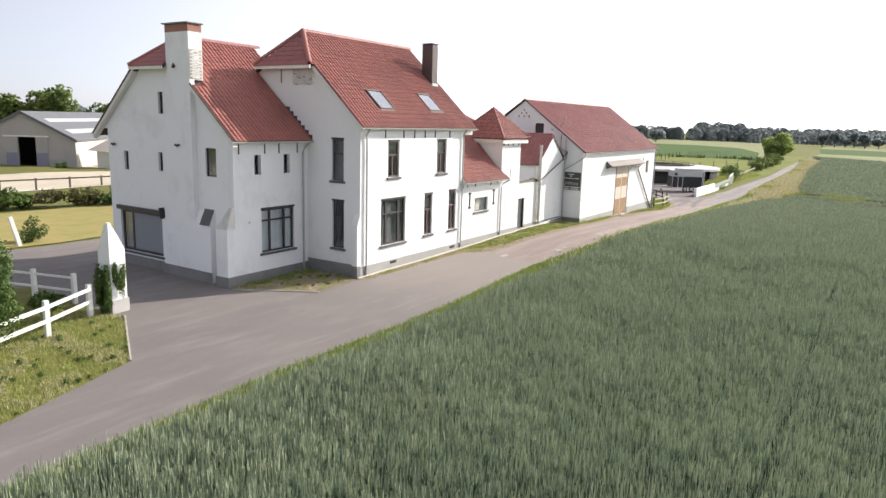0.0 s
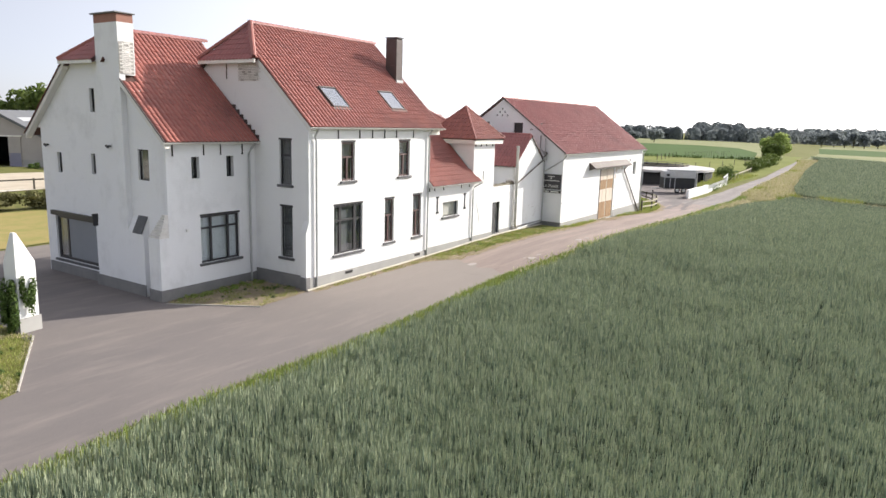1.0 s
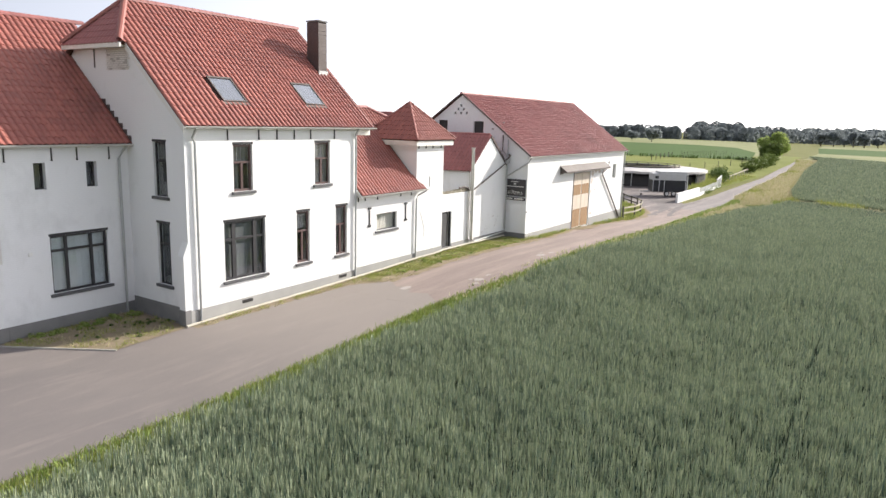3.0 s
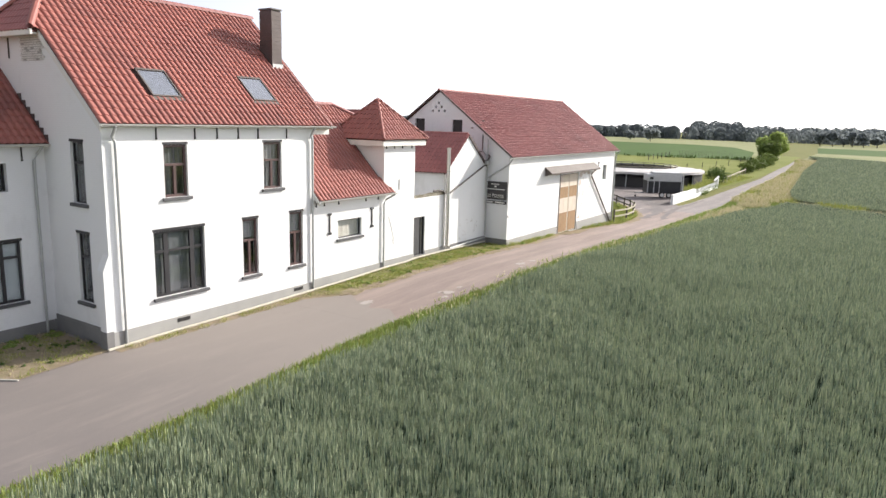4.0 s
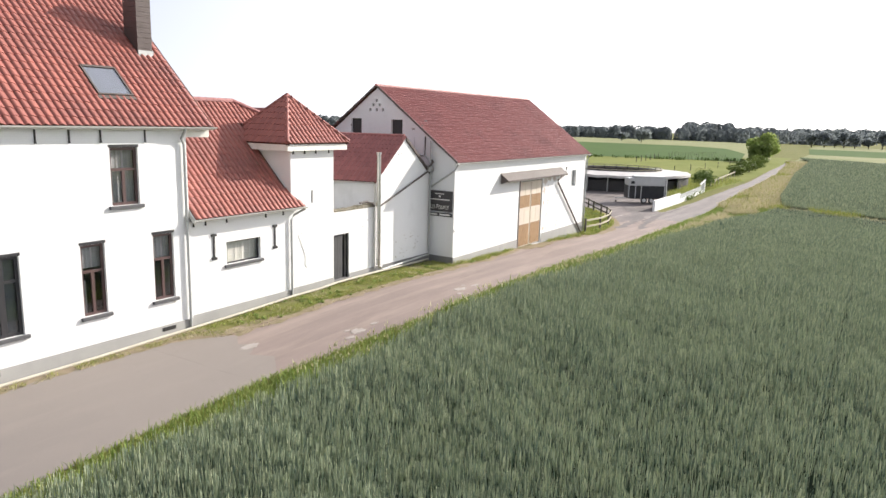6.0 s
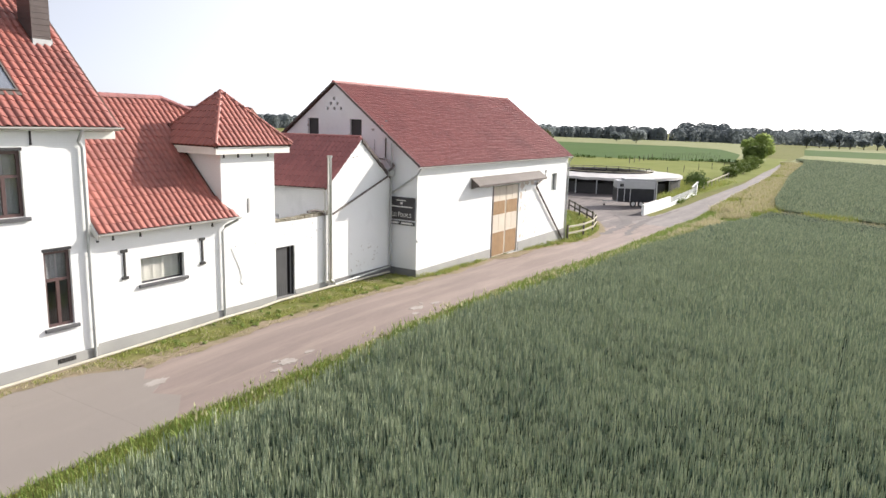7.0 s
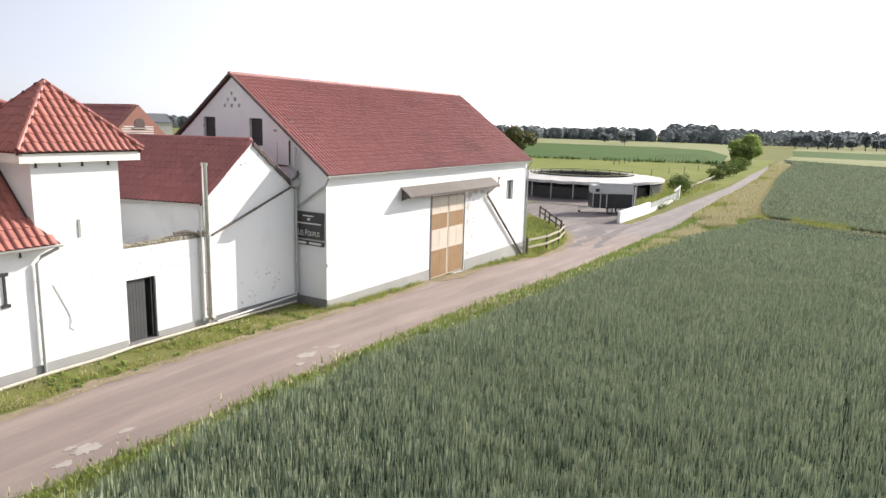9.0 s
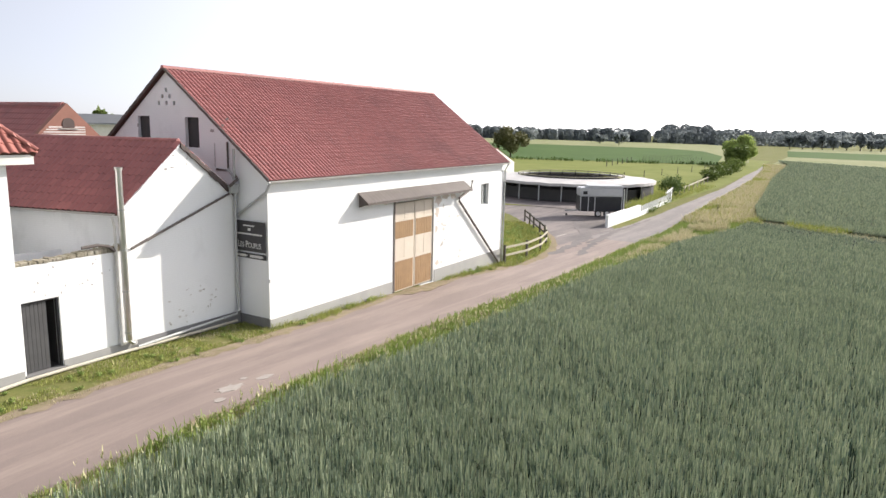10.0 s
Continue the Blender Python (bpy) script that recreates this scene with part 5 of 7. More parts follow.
part("wall", wall(bmesh.new(), "x", BX1 - 0.4, 0.4, BY0 + 0.4, BY1 - 0.4, -1.0, 5.9, (), [(BY0 + 0.1, 5.9), (BY1 - 0.1, 5.9), (BR_Y, BR_Z - 0.1)]), WHITE, barn)
part("wall", wall(bmesh.new(), "y", BY1 - 0.4, 0.4, BX0, BX1, -1.0, 5.9), WHITE, barn)
part("plinth", cube(BX0, 34.5, BY0 - 0.03, BY0, -1.0, 0.48), PLINTH_PALE, barn, "pale grey plinth")
part("plinth", cube(38.4, BX1, BY0 - 0.03, BY0, -1.0, 0.42), PLINTH_PALE, barn)
part("plinth", cube(BX0 - 0.03, BX0, BY0 - 0.03, 0.2, -0.5, 0.52), PLINTH, barn, "dark plinth")
for (a, b, c, d) in g_holes:
    part("shutter", cube(BX0 + 0.14, BX0 + 0.19, a, b, c, d), IRON, barn, "near-black plate closing the loft opening")
# black plates set in the small holes replace their shaded depth
for (a, b, c, d) in holes:
    part("pigeon_hole", cube(BX0 + 0.12, BX0 + 0.14, a, b, c, d), IRON, barn)
b_up = Vector((0, BR_Y - BE_Y, BR_Z - BE_Z))
BL = b_up.length
BR0, BR1 = 26.22, 46.75
roof(barn, (BR0, BE_Y, BE_Z), (1, 0, 0), b_up, [(0, 0), (BR1 - BR0, 0), (BR1 - BR0, BL), (0, BL)], TILE_DARK, "long red pantile roof slope", 300, near=(0, 7.4, 0, 3.6), seed=41, size=0.84, thick=0.05)
roof(barn, (BR1, 2 * BR_Y - BE_Y, BE_Z), (-1, 0, 0), (0, -b_up.y, b_up.z), [(0, 0), (BR1 - BR0, 0), (BR1 - BR0, BL), (0, BL)], TILE_DARK, "long red pantile roof slope", 0, seed=42, size=0.84, thick=0.05)
ridge_caps(barn, (BR0 - 0.03, BR_Y, BR_Z + 0.0), (BR1 + 0.03, BR_Y, BR_Z + 0.0), TILE_DARK, 0.10)
for s in (-1, 1):
    for i in range(20):
        a, b = i / 20, (i + 1) / 20
        pts = [(BR0, BR_Y + s * (BR_Y - BE_Y) * (1 - q), BE_Z + (BR_Z - BE_Z) * q + dz) for q, dz in ((a, -0.05), (b, -0.05), (b, 0.06), (a, 0.085))]
        part("verge_tile", prism(bmesh.new(), pts, (-0.05 if i % 2 else -0.06, 0, 0)), CLAD, barn, "dark verge tile")
gutter(barn, (BR0, BE_Y - 0.05, BE_Z - 0.02), (BR1, BE_Y - 0.05, BE_Z - 0.02))
part("soffit", cube(BX0, BX1, BE_Y + 0.02, BY0, BE_Z - 0.06, BE_Z - 0.03), SOFFIT, barn)
downpipe(barn, [(26.2, -1.68, 5.8), (26.22, -1.45, 5.45), (26.25, 0.3, 4.34), (26.2, 0.42, 4.1)], ZINC, 0.05)
downpipe(barn, [(BX1 + 0.1, -1.66, 5.8), (BX1 + 0.06, -1.45, 5.4), (BX1 + 0.06, -1.45, -0.4)], ZINC, 0.05)
downpipe(barn, [(42.2, -1.5, 5.0), (42.1, -1.5, 4.55), (40.75, -1.5, 4.1), (40.75, -1.5, 3.95), (45.8, -1.5, -0.25), (45.95, -1.5, -0.45)], SHEET, 0.065)
window(barn, "y", BY0, *b_win, 1, (0.5,), (), ZINC, lintel=False, sill=False, label="small grey window", recess=0.16)
# a wall painted dark behind the doors and window, for an unlit inside
part("dim_inside", cube(BX0 + 0.5, BX1 - 0.5, 1.0, 1.1, -0.3, 5.5), ROOM_SHADE, barn)
# barn doors: two leaves of framed boards and pale panels
for a, b in ((34.70, 36.48), (36.54, 38.22)):
    leaf = part("door", cube(a, b, BY0 + 0.06, BY0 + 0.11, -0.12, 4.28), DOOR_PALE, barn, "tall barn door leaf of boards and pale panels")
    for z0, z1, m in ((-0.06, 1.40, DOOR_WOOD), (2.52, 3.38, DOOR_WOOD)):
        nb = 9
        w = (b - a - 0.16) / nb
        for i in range(nb):
            part("board", cube(a + 0.08 + w * i, a + 0.08 + w * i + w - 0.012, BY0 + 0.045, BY0 + 0.06, z0, z1), m, leaf)
    for z0, z1 in ((1.50, 2.44), (3.46, 4.22)):
        for i in range(2):
            w = (b - a - 0.16) / 2
            part("panel", cube(a + 0.08 + w * i + 0.02, a + 0.08 + w * (i + 1) - 0.02, BY0 + 0.05, BY0 + 0.06, z0, z1), DOOR_PALE, leaf)
    for z in (1.45, 2.48, 3.42):
        part("rail", cube(a, b, BY0 + 0.035, BY0 + 0.058, z - 0.05, z + 0.05), DOOR_PALE, leaf)
part("door_post", cube(34.58, 34.70, BY0 - 0.03, BY0 + 0.1, -0.25, 4.4), SHEET, barn, "dark door post")
# canopy over the doors
bm = bmesh.new()
n = 90
x0, x1 = 31.8, 41.4
ring = []
for i in range(n + 1):
    x = x0 + (x1 - x0) * i / n
    h = 0.006 * math.sin(i * math.pi * 0.75)
    ring.append([bm.verts.new((x, BY0, 5.02 + h)), bm.verts.new((x, -1.98, 4.60 + h)), bm.verts.new((x, -1.98, 4.57 + h)), bm.verts.new((x, BY0, 4.99 + h))])
for a, b in zip(ring, ring[1:]):
    for i in range(4):
        j = (i + 1) % 4
        bm.faces.new((a[i], a[j], b[j], b[i]))
can = part("canopy", bm, SHEET, barn, "brownish sheet canopy over the barn doors")
for x in (31.9, 34.2, 36.6, 39.0, 41.3):
    bm = prism(bmesh.new(), [(x, BY0, 4.97), (x, -1.94, 4.55), (x, BY0, 4.35)], (0.06, 0, 0))
    part("bracket", bm, SHEET, can)
part("front_rail", cube(x0, x1, -1.97, -1.92, 4.48, 4.56), SHEET, can)
part("corner_hook", tube(bmesh.new(), [(26.36, -1.38, 2.05), (26.30, -1.47, 2.07), (26.24, -1.52, 2.0)], 0.035, 6), ZINC, barn, "small iron hook on the corner")
# name board on the gable
board = thing("sign_board", 26.32, -0.46, 2.85, "dark name board with white lettering on the barn gable", "sign")
SY0, SY1 = -1.30, 0.36
part("panel", cube(26.26, 26.31, SY0, SY1, 3.10, 4.27), SIGN_DARK, board, "dark sign panel")
part("arrow_panel", cube(26.26, 26.31, SY0, SY1, 2.82, 3.02), SIGN_DARK, board)
for y0, y1, z0, z1 in ((-0.75, -0.15, 4.07, 4.12), (-0.55, -0.40, 3.90, 4.0), (-1.15, 0.2, 3.74, 3.80)):
    part("text_bar", cube(26.252, 26.26, y0, y1, z0, z1), SIGN_PALE, board)
for y0, y1 in ((-1.22, -0.48), (-0.36, 0.28)):
    part("arrow", prism(bmesh.new(), [(26.252, y1, 2.87), (26.252, y1, 2.97), (26.252, y0 + 0.12, 2.97), (26.252, y0, 2.92), (26.252, y0 + 0.12, 2.87)], (0.008, 0, 0)), SIGN_PALE, board)
cu = bpy.data.curves.new("lettering", "FONT")
cu.body = "Les Pouplis"
for letter in cu.body_format:
    letter.use_small_caps = True
cu.small_caps_scale = 0.78
cu.size, cu.extrude, cu.align_x = 0.30, 0.004, "CENTER"
tmp = new("lettering", cu)
dg = bpy.context.evaluated_depsgraph_get()
me = bpy.data.meshes.new_from_object(tmp.evaluated_get(dg))
bpy.data.objects.remove(tmp)
me.materials.clear()
me.materials.append(SIGN_PALE)
let = attach(new("lettering", me), board)
let.matrix_basis = pose(26.252, (SY0 + SY1) / 2, 3.24, 90, 0, -90)
me.transform(Matrix.Diagonal((0.92, 1.25, 1, 1)))



# ---- worn spots on the walls ----


def worn(parent, axis, at, u, z, w, h, mat, seed, label=""):
    """A thin irregular flake where the paint has come off a wall facing the road."""
    r = random.Random(seed)
    ring = []
    for i in range(11):
        a = 2 * math.pi * i / 11
        k = r.uniform(0.5, 1.1)
        p, q = u + w / 2 * math.cos(a) * k, z + h / 2 * math.sin(a) * k
        ring.append((p, at - 0.004, q) if axis == "y" else (at - 0.004, p, q))
    part("worn_spot", prism(bmesh.new(), ring, (0, 0.003, 0) if axis == "y" else (0.003, 0, 0)), mat, parent, label)


CHIP = mottled("bare_pale_plaster", rgb(0.62, 0.60, 0.58), rgb(0.52, 0.50, 0.48), 3.0, 30.0, 0.9)
rng = random.Random(31)
for i in range(22):
    worn(annex, "y", 0.2, rng.uniform(23.0, 25.2), rng.uniform(0.75, 2.0), rng.uniform(0.05, 0.2), rng.uniform(0.04, 0.12), rng.choice((CHIP, CHIP, CONCRETE)), i, "grey flake of bare plaster")
BEIGE = mottled("beige_bare_plaster", rgb(0.60, 0.53, 0.47), rgb(0.50, 0.44, 0.40), 2.0, 20.0, 0.95)
for u, z, w, h in ((38.75, 4.15, 0.9, 0.7), (38.6, 3.5, 0.5, 0.6), (39.4, 4.3, 0.9, 0.4), (38.7, 0.75, 0.6, 0.35), (34.0, 4.42, 0.9, 0.22), (40.3, 4.25, 0.7, 0.3), (38.55, 2.6, 0.28, 0.5)):
    worn(barn, "y", BY0, u, z, w, h, BEIGE, int(u * 10), "beige patch of bare plaster")
for i in range(14):
    worn(barn, "y", BY0, rng.uniform(38.6, 41.2), rng.uniform(0.6, 4.2), rng.uniform(0.15, 0.6), rng.uniform(0.08, 0.3), CHIP, 40 + i, "pinkish flake of bare plaster")
for i in range(8):
    worn(annex, "y", 0.2, rng.uniform(23.0, 24.6), rng.uniform(6.2, 6.9), rng.uniform(0.05, 0.16), rng.uniform(0.05, 0.12), STABLE_GREY, 70 + i)
for i in range(10):
    worn(barn, "x", BX0, rng.uniform(-1.2, 7.0), rng.uniform(5.0, 8.6), rng.uniform(0.1, 0.35), rng.uniform(0.08, 0.3), STABLE_GREY, 90 + i)

for i in range(16):
    worn(yard, "y", 0.2, rng.uniform(18.0, 21.0), rng.uniform(2.7, 3.65), rng.uniform(0.03, 0.09), rng.uniform(0.03, 0.08), STABLE_GREY, 120 + i)
for i in range(7):
    worn(turret, "y", 0.1, rng.uniform(15.4, 17.8), rng.uniform(1.0, 4.0), rng.uniform(0.03, 0.07), rng.uniform(0.03, 0.09), STABLE_GREY, 140 + i)

# ---- behind the buildings ----
back = thing("brick_outbuilding", 25.25, 14.0, 0.0, "red brick outbuilding with a dark red pantile roof", "outbuilding")
QX, QY, QZ = 25.25, 9.3, 8.50
bm = wall(bmesh.new(), "y", QY, 0.3, QX - 3.4, QX + 3.4, -0.3, 5.3, (), [(QX - 3.4, 5.3), (QX + 3.4, 5.3), (QX, QZ + 0.13)])
part("wall", bm, BRICK_RED, back, "bare red brick gable")
arch = [(QX + 0.27 * math.cos(math.pi * k / 10), QY - 0.02, 7.78 + 0.22 * math.sin(math.pi * k / 10)) for k in range(11)] + [(QX - 0.27, QY - 0.02, 7.58), (QX + 0.27, QY - 0.02, 7.58)]
part("window", prism(bmesh.new(), arch, (0, 0.03, 0)), CLAD, back, "small arched gable opening")
part("sill", cube(QX - 0.4, QX + 0.4, QY - 0.05, QY, 7.51, 7.56), CONCRETE, back)
for s in (-1, 1):
    u = Vector((-s * 3.4, 0, 3.2))
    st = (QX + s * 3.4, QY + 0.3 if s > 0 else QY + 10.3, QZ - 3.2)
    roof(back, st, (0, s, 0), u, [(0, 0), (10, 0), (10, u.length), (0, u.length)], TILE_DARK, "dark red pantile roof slope", 0, seed=50 + s)
for k in range(7):
    half = 1.55 - 0.115 * k
    part("brick_course", cube(QX - half, QX + min(half, 0.75), QY - 0.012, QY, 6.95 + 0.105 * k, 6.95 + 0.105 * k + 0.055), BRICK_WHITE, back, "whitewashed brick course")
ridge_caps(back, (QX, QY + 0.3, QZ + 0.04), (QX, QY + 10, QZ + 0.04), TILE_DARK)

far_house = thing("white_outbuilding", 116, 37, -1.4, "small white gabled outbuilding behind the barn", "outbuilding")
part("wall", wall(bmesh.new(), "y", 34.0, 0.3, 109.0, 123.7, -2.0, 1.7, (), [(109.0, 1.7), (123.7, 1.7), (116.4, 4.15)]), SOFFIT, far_house)
part("roof", prism(bmesh.new(), [(108.6, 34.1, 1.62), (116.4, 34.1, 4.35), (124.1, 34.1, 1.62), (116.4, 34.1, 4.16)], (0, 6, 0)), TILE_DARK, far_house)

# ---- road details ----
rng = random.Random(77)


def blotch(name, x, y, w, h, mat, lift, label, category, n=27):
    """A thin irregular patch lying on the road."""
    bm = bmesh.new()
    ring = []
    for i in range(n):
        a = 2 * math.pi * i / n
        k = rng.uniform(0.6, 1.08)
        px, py = x + w / 2 * math.cos(a) * k, y + h / 2 * math.sin(a) * k
        ring.append((px, py, gz(px) + lift))
    prism(bm, ring, (0, 0, -0.01))
    return tagged(part(name, bm, mat), label, category, "", "structure")


for x, y, w, h in ((9.7, -3.3, 0.9, 0.5), (13.1, -5.35, 0.8, 0.5), (12.4, -5.6, 0.5, 0.3), (21.0, -5.1, 1.1, 0.5), (22.3, -5.2, 0.7, 0.35), (20.2, -5.6, 0.4, 0.3), (12.9, -5.0, 0.35, 0.2), (14.2, -5.3, 0.5, 0.22), (21.8, -4.8, 0.3, 0.2)):
    blotch("road_patch", x, y, w, h, PATCH, 0.022, "pale broken patch on the road", "patch")

band("road_shoulder", np.arange(10.2, 46, 0.5), [(x, y - 0.22) for x, y in ROAD_L], [(x, y + 0.28) for x, y in ROAD_L], SHOULDER, 0.018, "sandy crumbling road edge", "soil", 0.09)
band("road_shoulder", np.arange(14, 84, 0.7), [(x, y - 0.6) for x, y in ROAD_R], [(x, y + 0.22) for x, y in ROAD_R], SHOULDER, 0.017, "sandy crumbling road edge", "soil", 0.09, seed=8)
blotch("bare_soil", 11.4, -1.55, 3.4, 0.7, SHOULDER, 0.036, "reddish bare soil at the road's edge", "soil")
tongue = [(7.6, -0.40), (8.3, -0.42), (9.5, -1.15), (10.2, -2.05), (9.6, -2.8), (10.0, -3.3), (9.1, -3.9), (9.5, -4.7), (8.9, -5.4), (8.4, -5.95), (7.6, -6.0)]
tagged(part("road_edge", prism(bmesh.new(), [(x, y, gz(x) + 0.0215) for x, y in tongue], (0, 0, -0.01)), ASPHALT), "ragged end of the newer asphalt layer", "road", "", "structure")
for x, y, w, h, m, lab in ((63.0, 0.9, 3.0, 0.3, PATCH, "pale dusty streak on the entrance"), (72.0, 1.6, 7.0, 1.8, SHEET_DARK, "dark patch on the entrance"), (61.5, -2.4, 4.0, 0.5, SHEET_DARK, "dark tar patch on the road")):
    blotch("road_patch", x, y, w, h, m, 0.024, lab, "patch")
for lo, hi in (([(52, -2.7), (58, -2.5), (64, -1.6), (70, 1.0), (76, 3.4)], [(52, -2.3), (58, -1.7), (64, -0.6), (70, 2.2), (76, 4.9)]), ([(53, -4.3), (62, -3.0), (70, -1.9), (82, -2.2)], [(53, -4.0), (62, -2.2), (70, -1.4), (82, -2.0)])):
    band("tyre_track", np.arange(lo[0][0], lo[-1][0], 0.6), lo, hi, TRACK, 0.026, "dark worn tyre track on the entrance", "track", 0.12, 3, 14)
blotch("bare_soil", 31.5, -6.3, 6.5, 0.8, SHOULDER, 0.030, "sandy bare verge beside the road", "soil")
blotch("bare_soil", 37.0, -2.0, 4.6, 1.0, SHOULDER, 0.034, "bare trodden soil before the barn doors", "soil")
conduit = thing("conduit", 13, -0.1, 0.1, "pale pipe lying along the foot of the walls", "pipe")
pts = [(x, -0.14 + 0.03 * math.sin(x * 0.9), gz(x) + 0.07) for x in np.arange(-0.3, 17.5, 0.9)] + [(18, -0.02, gz(18) + 0.1), (21, -0.03, gz(21) + 0.12), (24, 0.02, 0.34), (26.0, 0.06, 0.30)]
part("pipe", tube(bmesh.new(), pts, 0.052, 8), CONDUIT, conduit)
kerb = thing("kerb", -4.4, 1.7, -0.1, "thin concrete kerb round the weedy corner bed", "kerb", kind="structure")
part("kerb_stone", beam(bmesh.new(), (-5.45, 3.3, -0.13), (-3.3, -0.30, -0.09), 0.06, 0.12), CONCRETE, kerb)
part("kerb_stone", beam(bmesh.new(), (-14.1, -2.0, 0.0), (-11.3, 2.75, 0.02), 0.055, 0.10), CONCRETE, kerb)


# ---- plants ----


def skew(x, y):
    """The far end of the grain lies askew: nearer on the side away from the road."""
    w = np.clip((x - 40) / 40, 0, 1) * np.clip((160 - x) / 70, 0, 1)
    return x + 0.5 * np.clip(y + 12, -32, 0) * w


def blades(name, xy, height, width, mat, label, category, base=0.0, lean=0.25, vary=0.25, low=0.0, seed=1, single=False, z=None):
    """Upright blades at the points xy: one joined object of leaves of one or two segments."""
    r = np.random.default_rng(seed)
    n = len(xy)
    xy = np.stack([skew(xy[:, 0], xy[:, 1]), xy[:, 1]], 1)
    g = np.interp(xy[:, 0], GX, GZ) + base if z is None else z
    h = height * (1 + vary * r.normal(0, 0.6, n))
    w = width * r.uniform(0.6, 1.4, n)
    yaw = r.uniform(0, 2 * math.pi, n)
    sx, sy = np.cos(yaw) * w / 2, np.sin(yaw) * w / 2
    la = r.uniform(0, 2 * math.pi, n)
    ln = lean * h * r.uniform(0.2, 1.0, n)
    lx, ly = np.cos(la) * ln, np.sin(la) * ln
    levels = ((low, 0.85, 0.0), (1.0, 0.6, 1.0)) if single else ((low, 0.6, 0.0), (0.7, 1.0, 0.4), (1.0, 0.3, 1.0))
    m = len(levels)
    v = np.zeros((n, 2 * m, 3), np.float32)
    for k, (fz, fw, fl) in enumerate(levels):
        v[:, 2 * k, 0], v[:, 2 * k, 1] = xy[:, 0] + fl * lx - fw * sx, xy[:, 1] + fl * ly - fw * sy
        v[:, 2 * k + 1, 0], v[:, 2 * k + 1, 1] = xy[:, 0] + fl * lx + fw * sx, xy[:, 1] + fl * ly + fw * sy
        v[:, 2 * k, 2] = v[:, 2 * k + 1, 2] = g + fz * h
    f = np.array([[2 * k, 2 * k + 1, 2 * k + 3, 2 * k + 2] for k in range(m - 1)])[None] + (np.arange(n) * 2 * m)[:, None, None]
    return tagged(arrays(name, v.reshape(-1, 3), f.reshape(-1, 4), mat), label, category, "", "stuff")


def line(points, x):
    return np.interp(x, [p[0] for p in points], [p[1] for p in points])


CROP_EDGE = [(-40, -10.0), (-22, -8.25), (-10, -8.2), (0, -8.0), (19, -8.15), (30, -8.55), (46, -8.7), (52, -9.15), (60, -9.35), (70, -9.9), (77, -10.9), (86, -11.7)]


def spread(x0, x1, y0, y1, per, seed):
    """Random points in the band between y0(x) and y1(x), per square metre."""
    r = np.random.default_rng(seed)
    n = int((x1 - x0) * (max(p[1] for p in y1) - min(p[1] for p in y0)) * per)
    x = r.uniform(x0, x1, n)
    y = r.uniform(min(p[1] for p in y0), max(p[1] for p in y1), n)
    keep = (y > line(y0, x)) & (y < line(y1, x))
    return np.stack([x[keep], y[keep]], 1)


def clumpy(xy, scale, cut, seed=0):
    """Keeps the points where a slow noise is above cut."""
    keep = [noise.noise(Vector((float(x) * scale, float(y) * scale, seed))) > cut for x, y in xy]
    return xy[np.array(keep)]


def crop(name, x0, x1, per, width, seed):
    low = [(-40, -24.0), (100, -27.0)]
    xy = spread(x0, x1, low, CROP_EDGE, per, seed)
    # thinner along the tramlines and in a few weak spots
    tram = np.abs(xy[:, 1] + 20.75) < 0.10
    r = np.random.default_rng(seed + 9)
    xy = xy[~tram | (r.random(len(xy)) < 0.3)]
    # sown rows along the field
    xy[:, 1] = np.round(xy[:, 1] / 0.13) * 0.13 + r.normal(0, 0.05, len(xy))
    wave = 0.06 * np.sin(xy[:, 0] * 0.9 + 1.7 * np.sin(xy[:, 1] * 0.7)) + 0.05 * np.sin(xy[:, 1] * 1.3 + xy[:, 0] * 0.33)
    # tufts of taller and shorter plants
    wave += 0.085 * np.sin(xy[:, 0] * 5.1 + 2.0 * np.sin(xy[:, 1] * 3.3)) * np.sin(xy[:, 1] * 4.3 + 1.3 * np.sin(xy[:, 0] * 2.9))
    g = np.interp(xy[:, 0], GX, GZ)
    # lower towards the far end of the field
    wave *= 1 - 0.4 * np.clip((xy[:, 0] - 15) / 30, 0, 1)
    wave -= 0.42 * np.clip((xy[:, 0] - 60) / 20, 0, 1)
    # small gaps between the tufts, through which the dark sheet below shows
    gap = np.sin(xy[:, 0] * 7.3 + 2.2 * np.sin(xy[:, 1] * 5.1)) * np.sin(xy[:, 1] * 9.7 + 1.9 * np.sin(xy[:, 0] * 6.1 + xy[:, 1]))
    patchy = 0.62 - 0.22 * np.sin(xy[:, 0] * 0.61 + 1.3 * np.sin(xy[:, 1] * 0.47)) * np.sin(xy[:, 1] * 0.83 + 0.9)
    keep = (gap < patchy) | (r.random(len(xy)) < 0.35 + 0.55 * np.clip((xy[:, 0] - 12) / 22, 0, 1))
    xy, wave, g = xy[keep], wave[keep], g[keep]
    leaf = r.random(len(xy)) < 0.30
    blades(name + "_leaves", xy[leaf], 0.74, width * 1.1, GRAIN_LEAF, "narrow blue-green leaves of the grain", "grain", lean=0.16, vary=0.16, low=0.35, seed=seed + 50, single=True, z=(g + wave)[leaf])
    return blades(name, xy[~leaf], 0.86, width, GRAIN, "dense green unripe grain", "grain", lean=0.05, vary=0.13, low=0.66, seed=seed, single=True, z=(g + wave)[~leaf])


def skewed(ob):
    for v in ob.data.vertices:
        v.co.x = float(skew(v.co.x, v.co.y))
    return ob


crop("grain_field", -24, 6, 560, 0.0170, 1)
crop("grain_field", 6, 24, 430, 0.0205, 2)
crop("grain_field", 24, 48, 290, 0.028, 3)
crop("grain_field", 48, 84, 120, 0.055, 4)
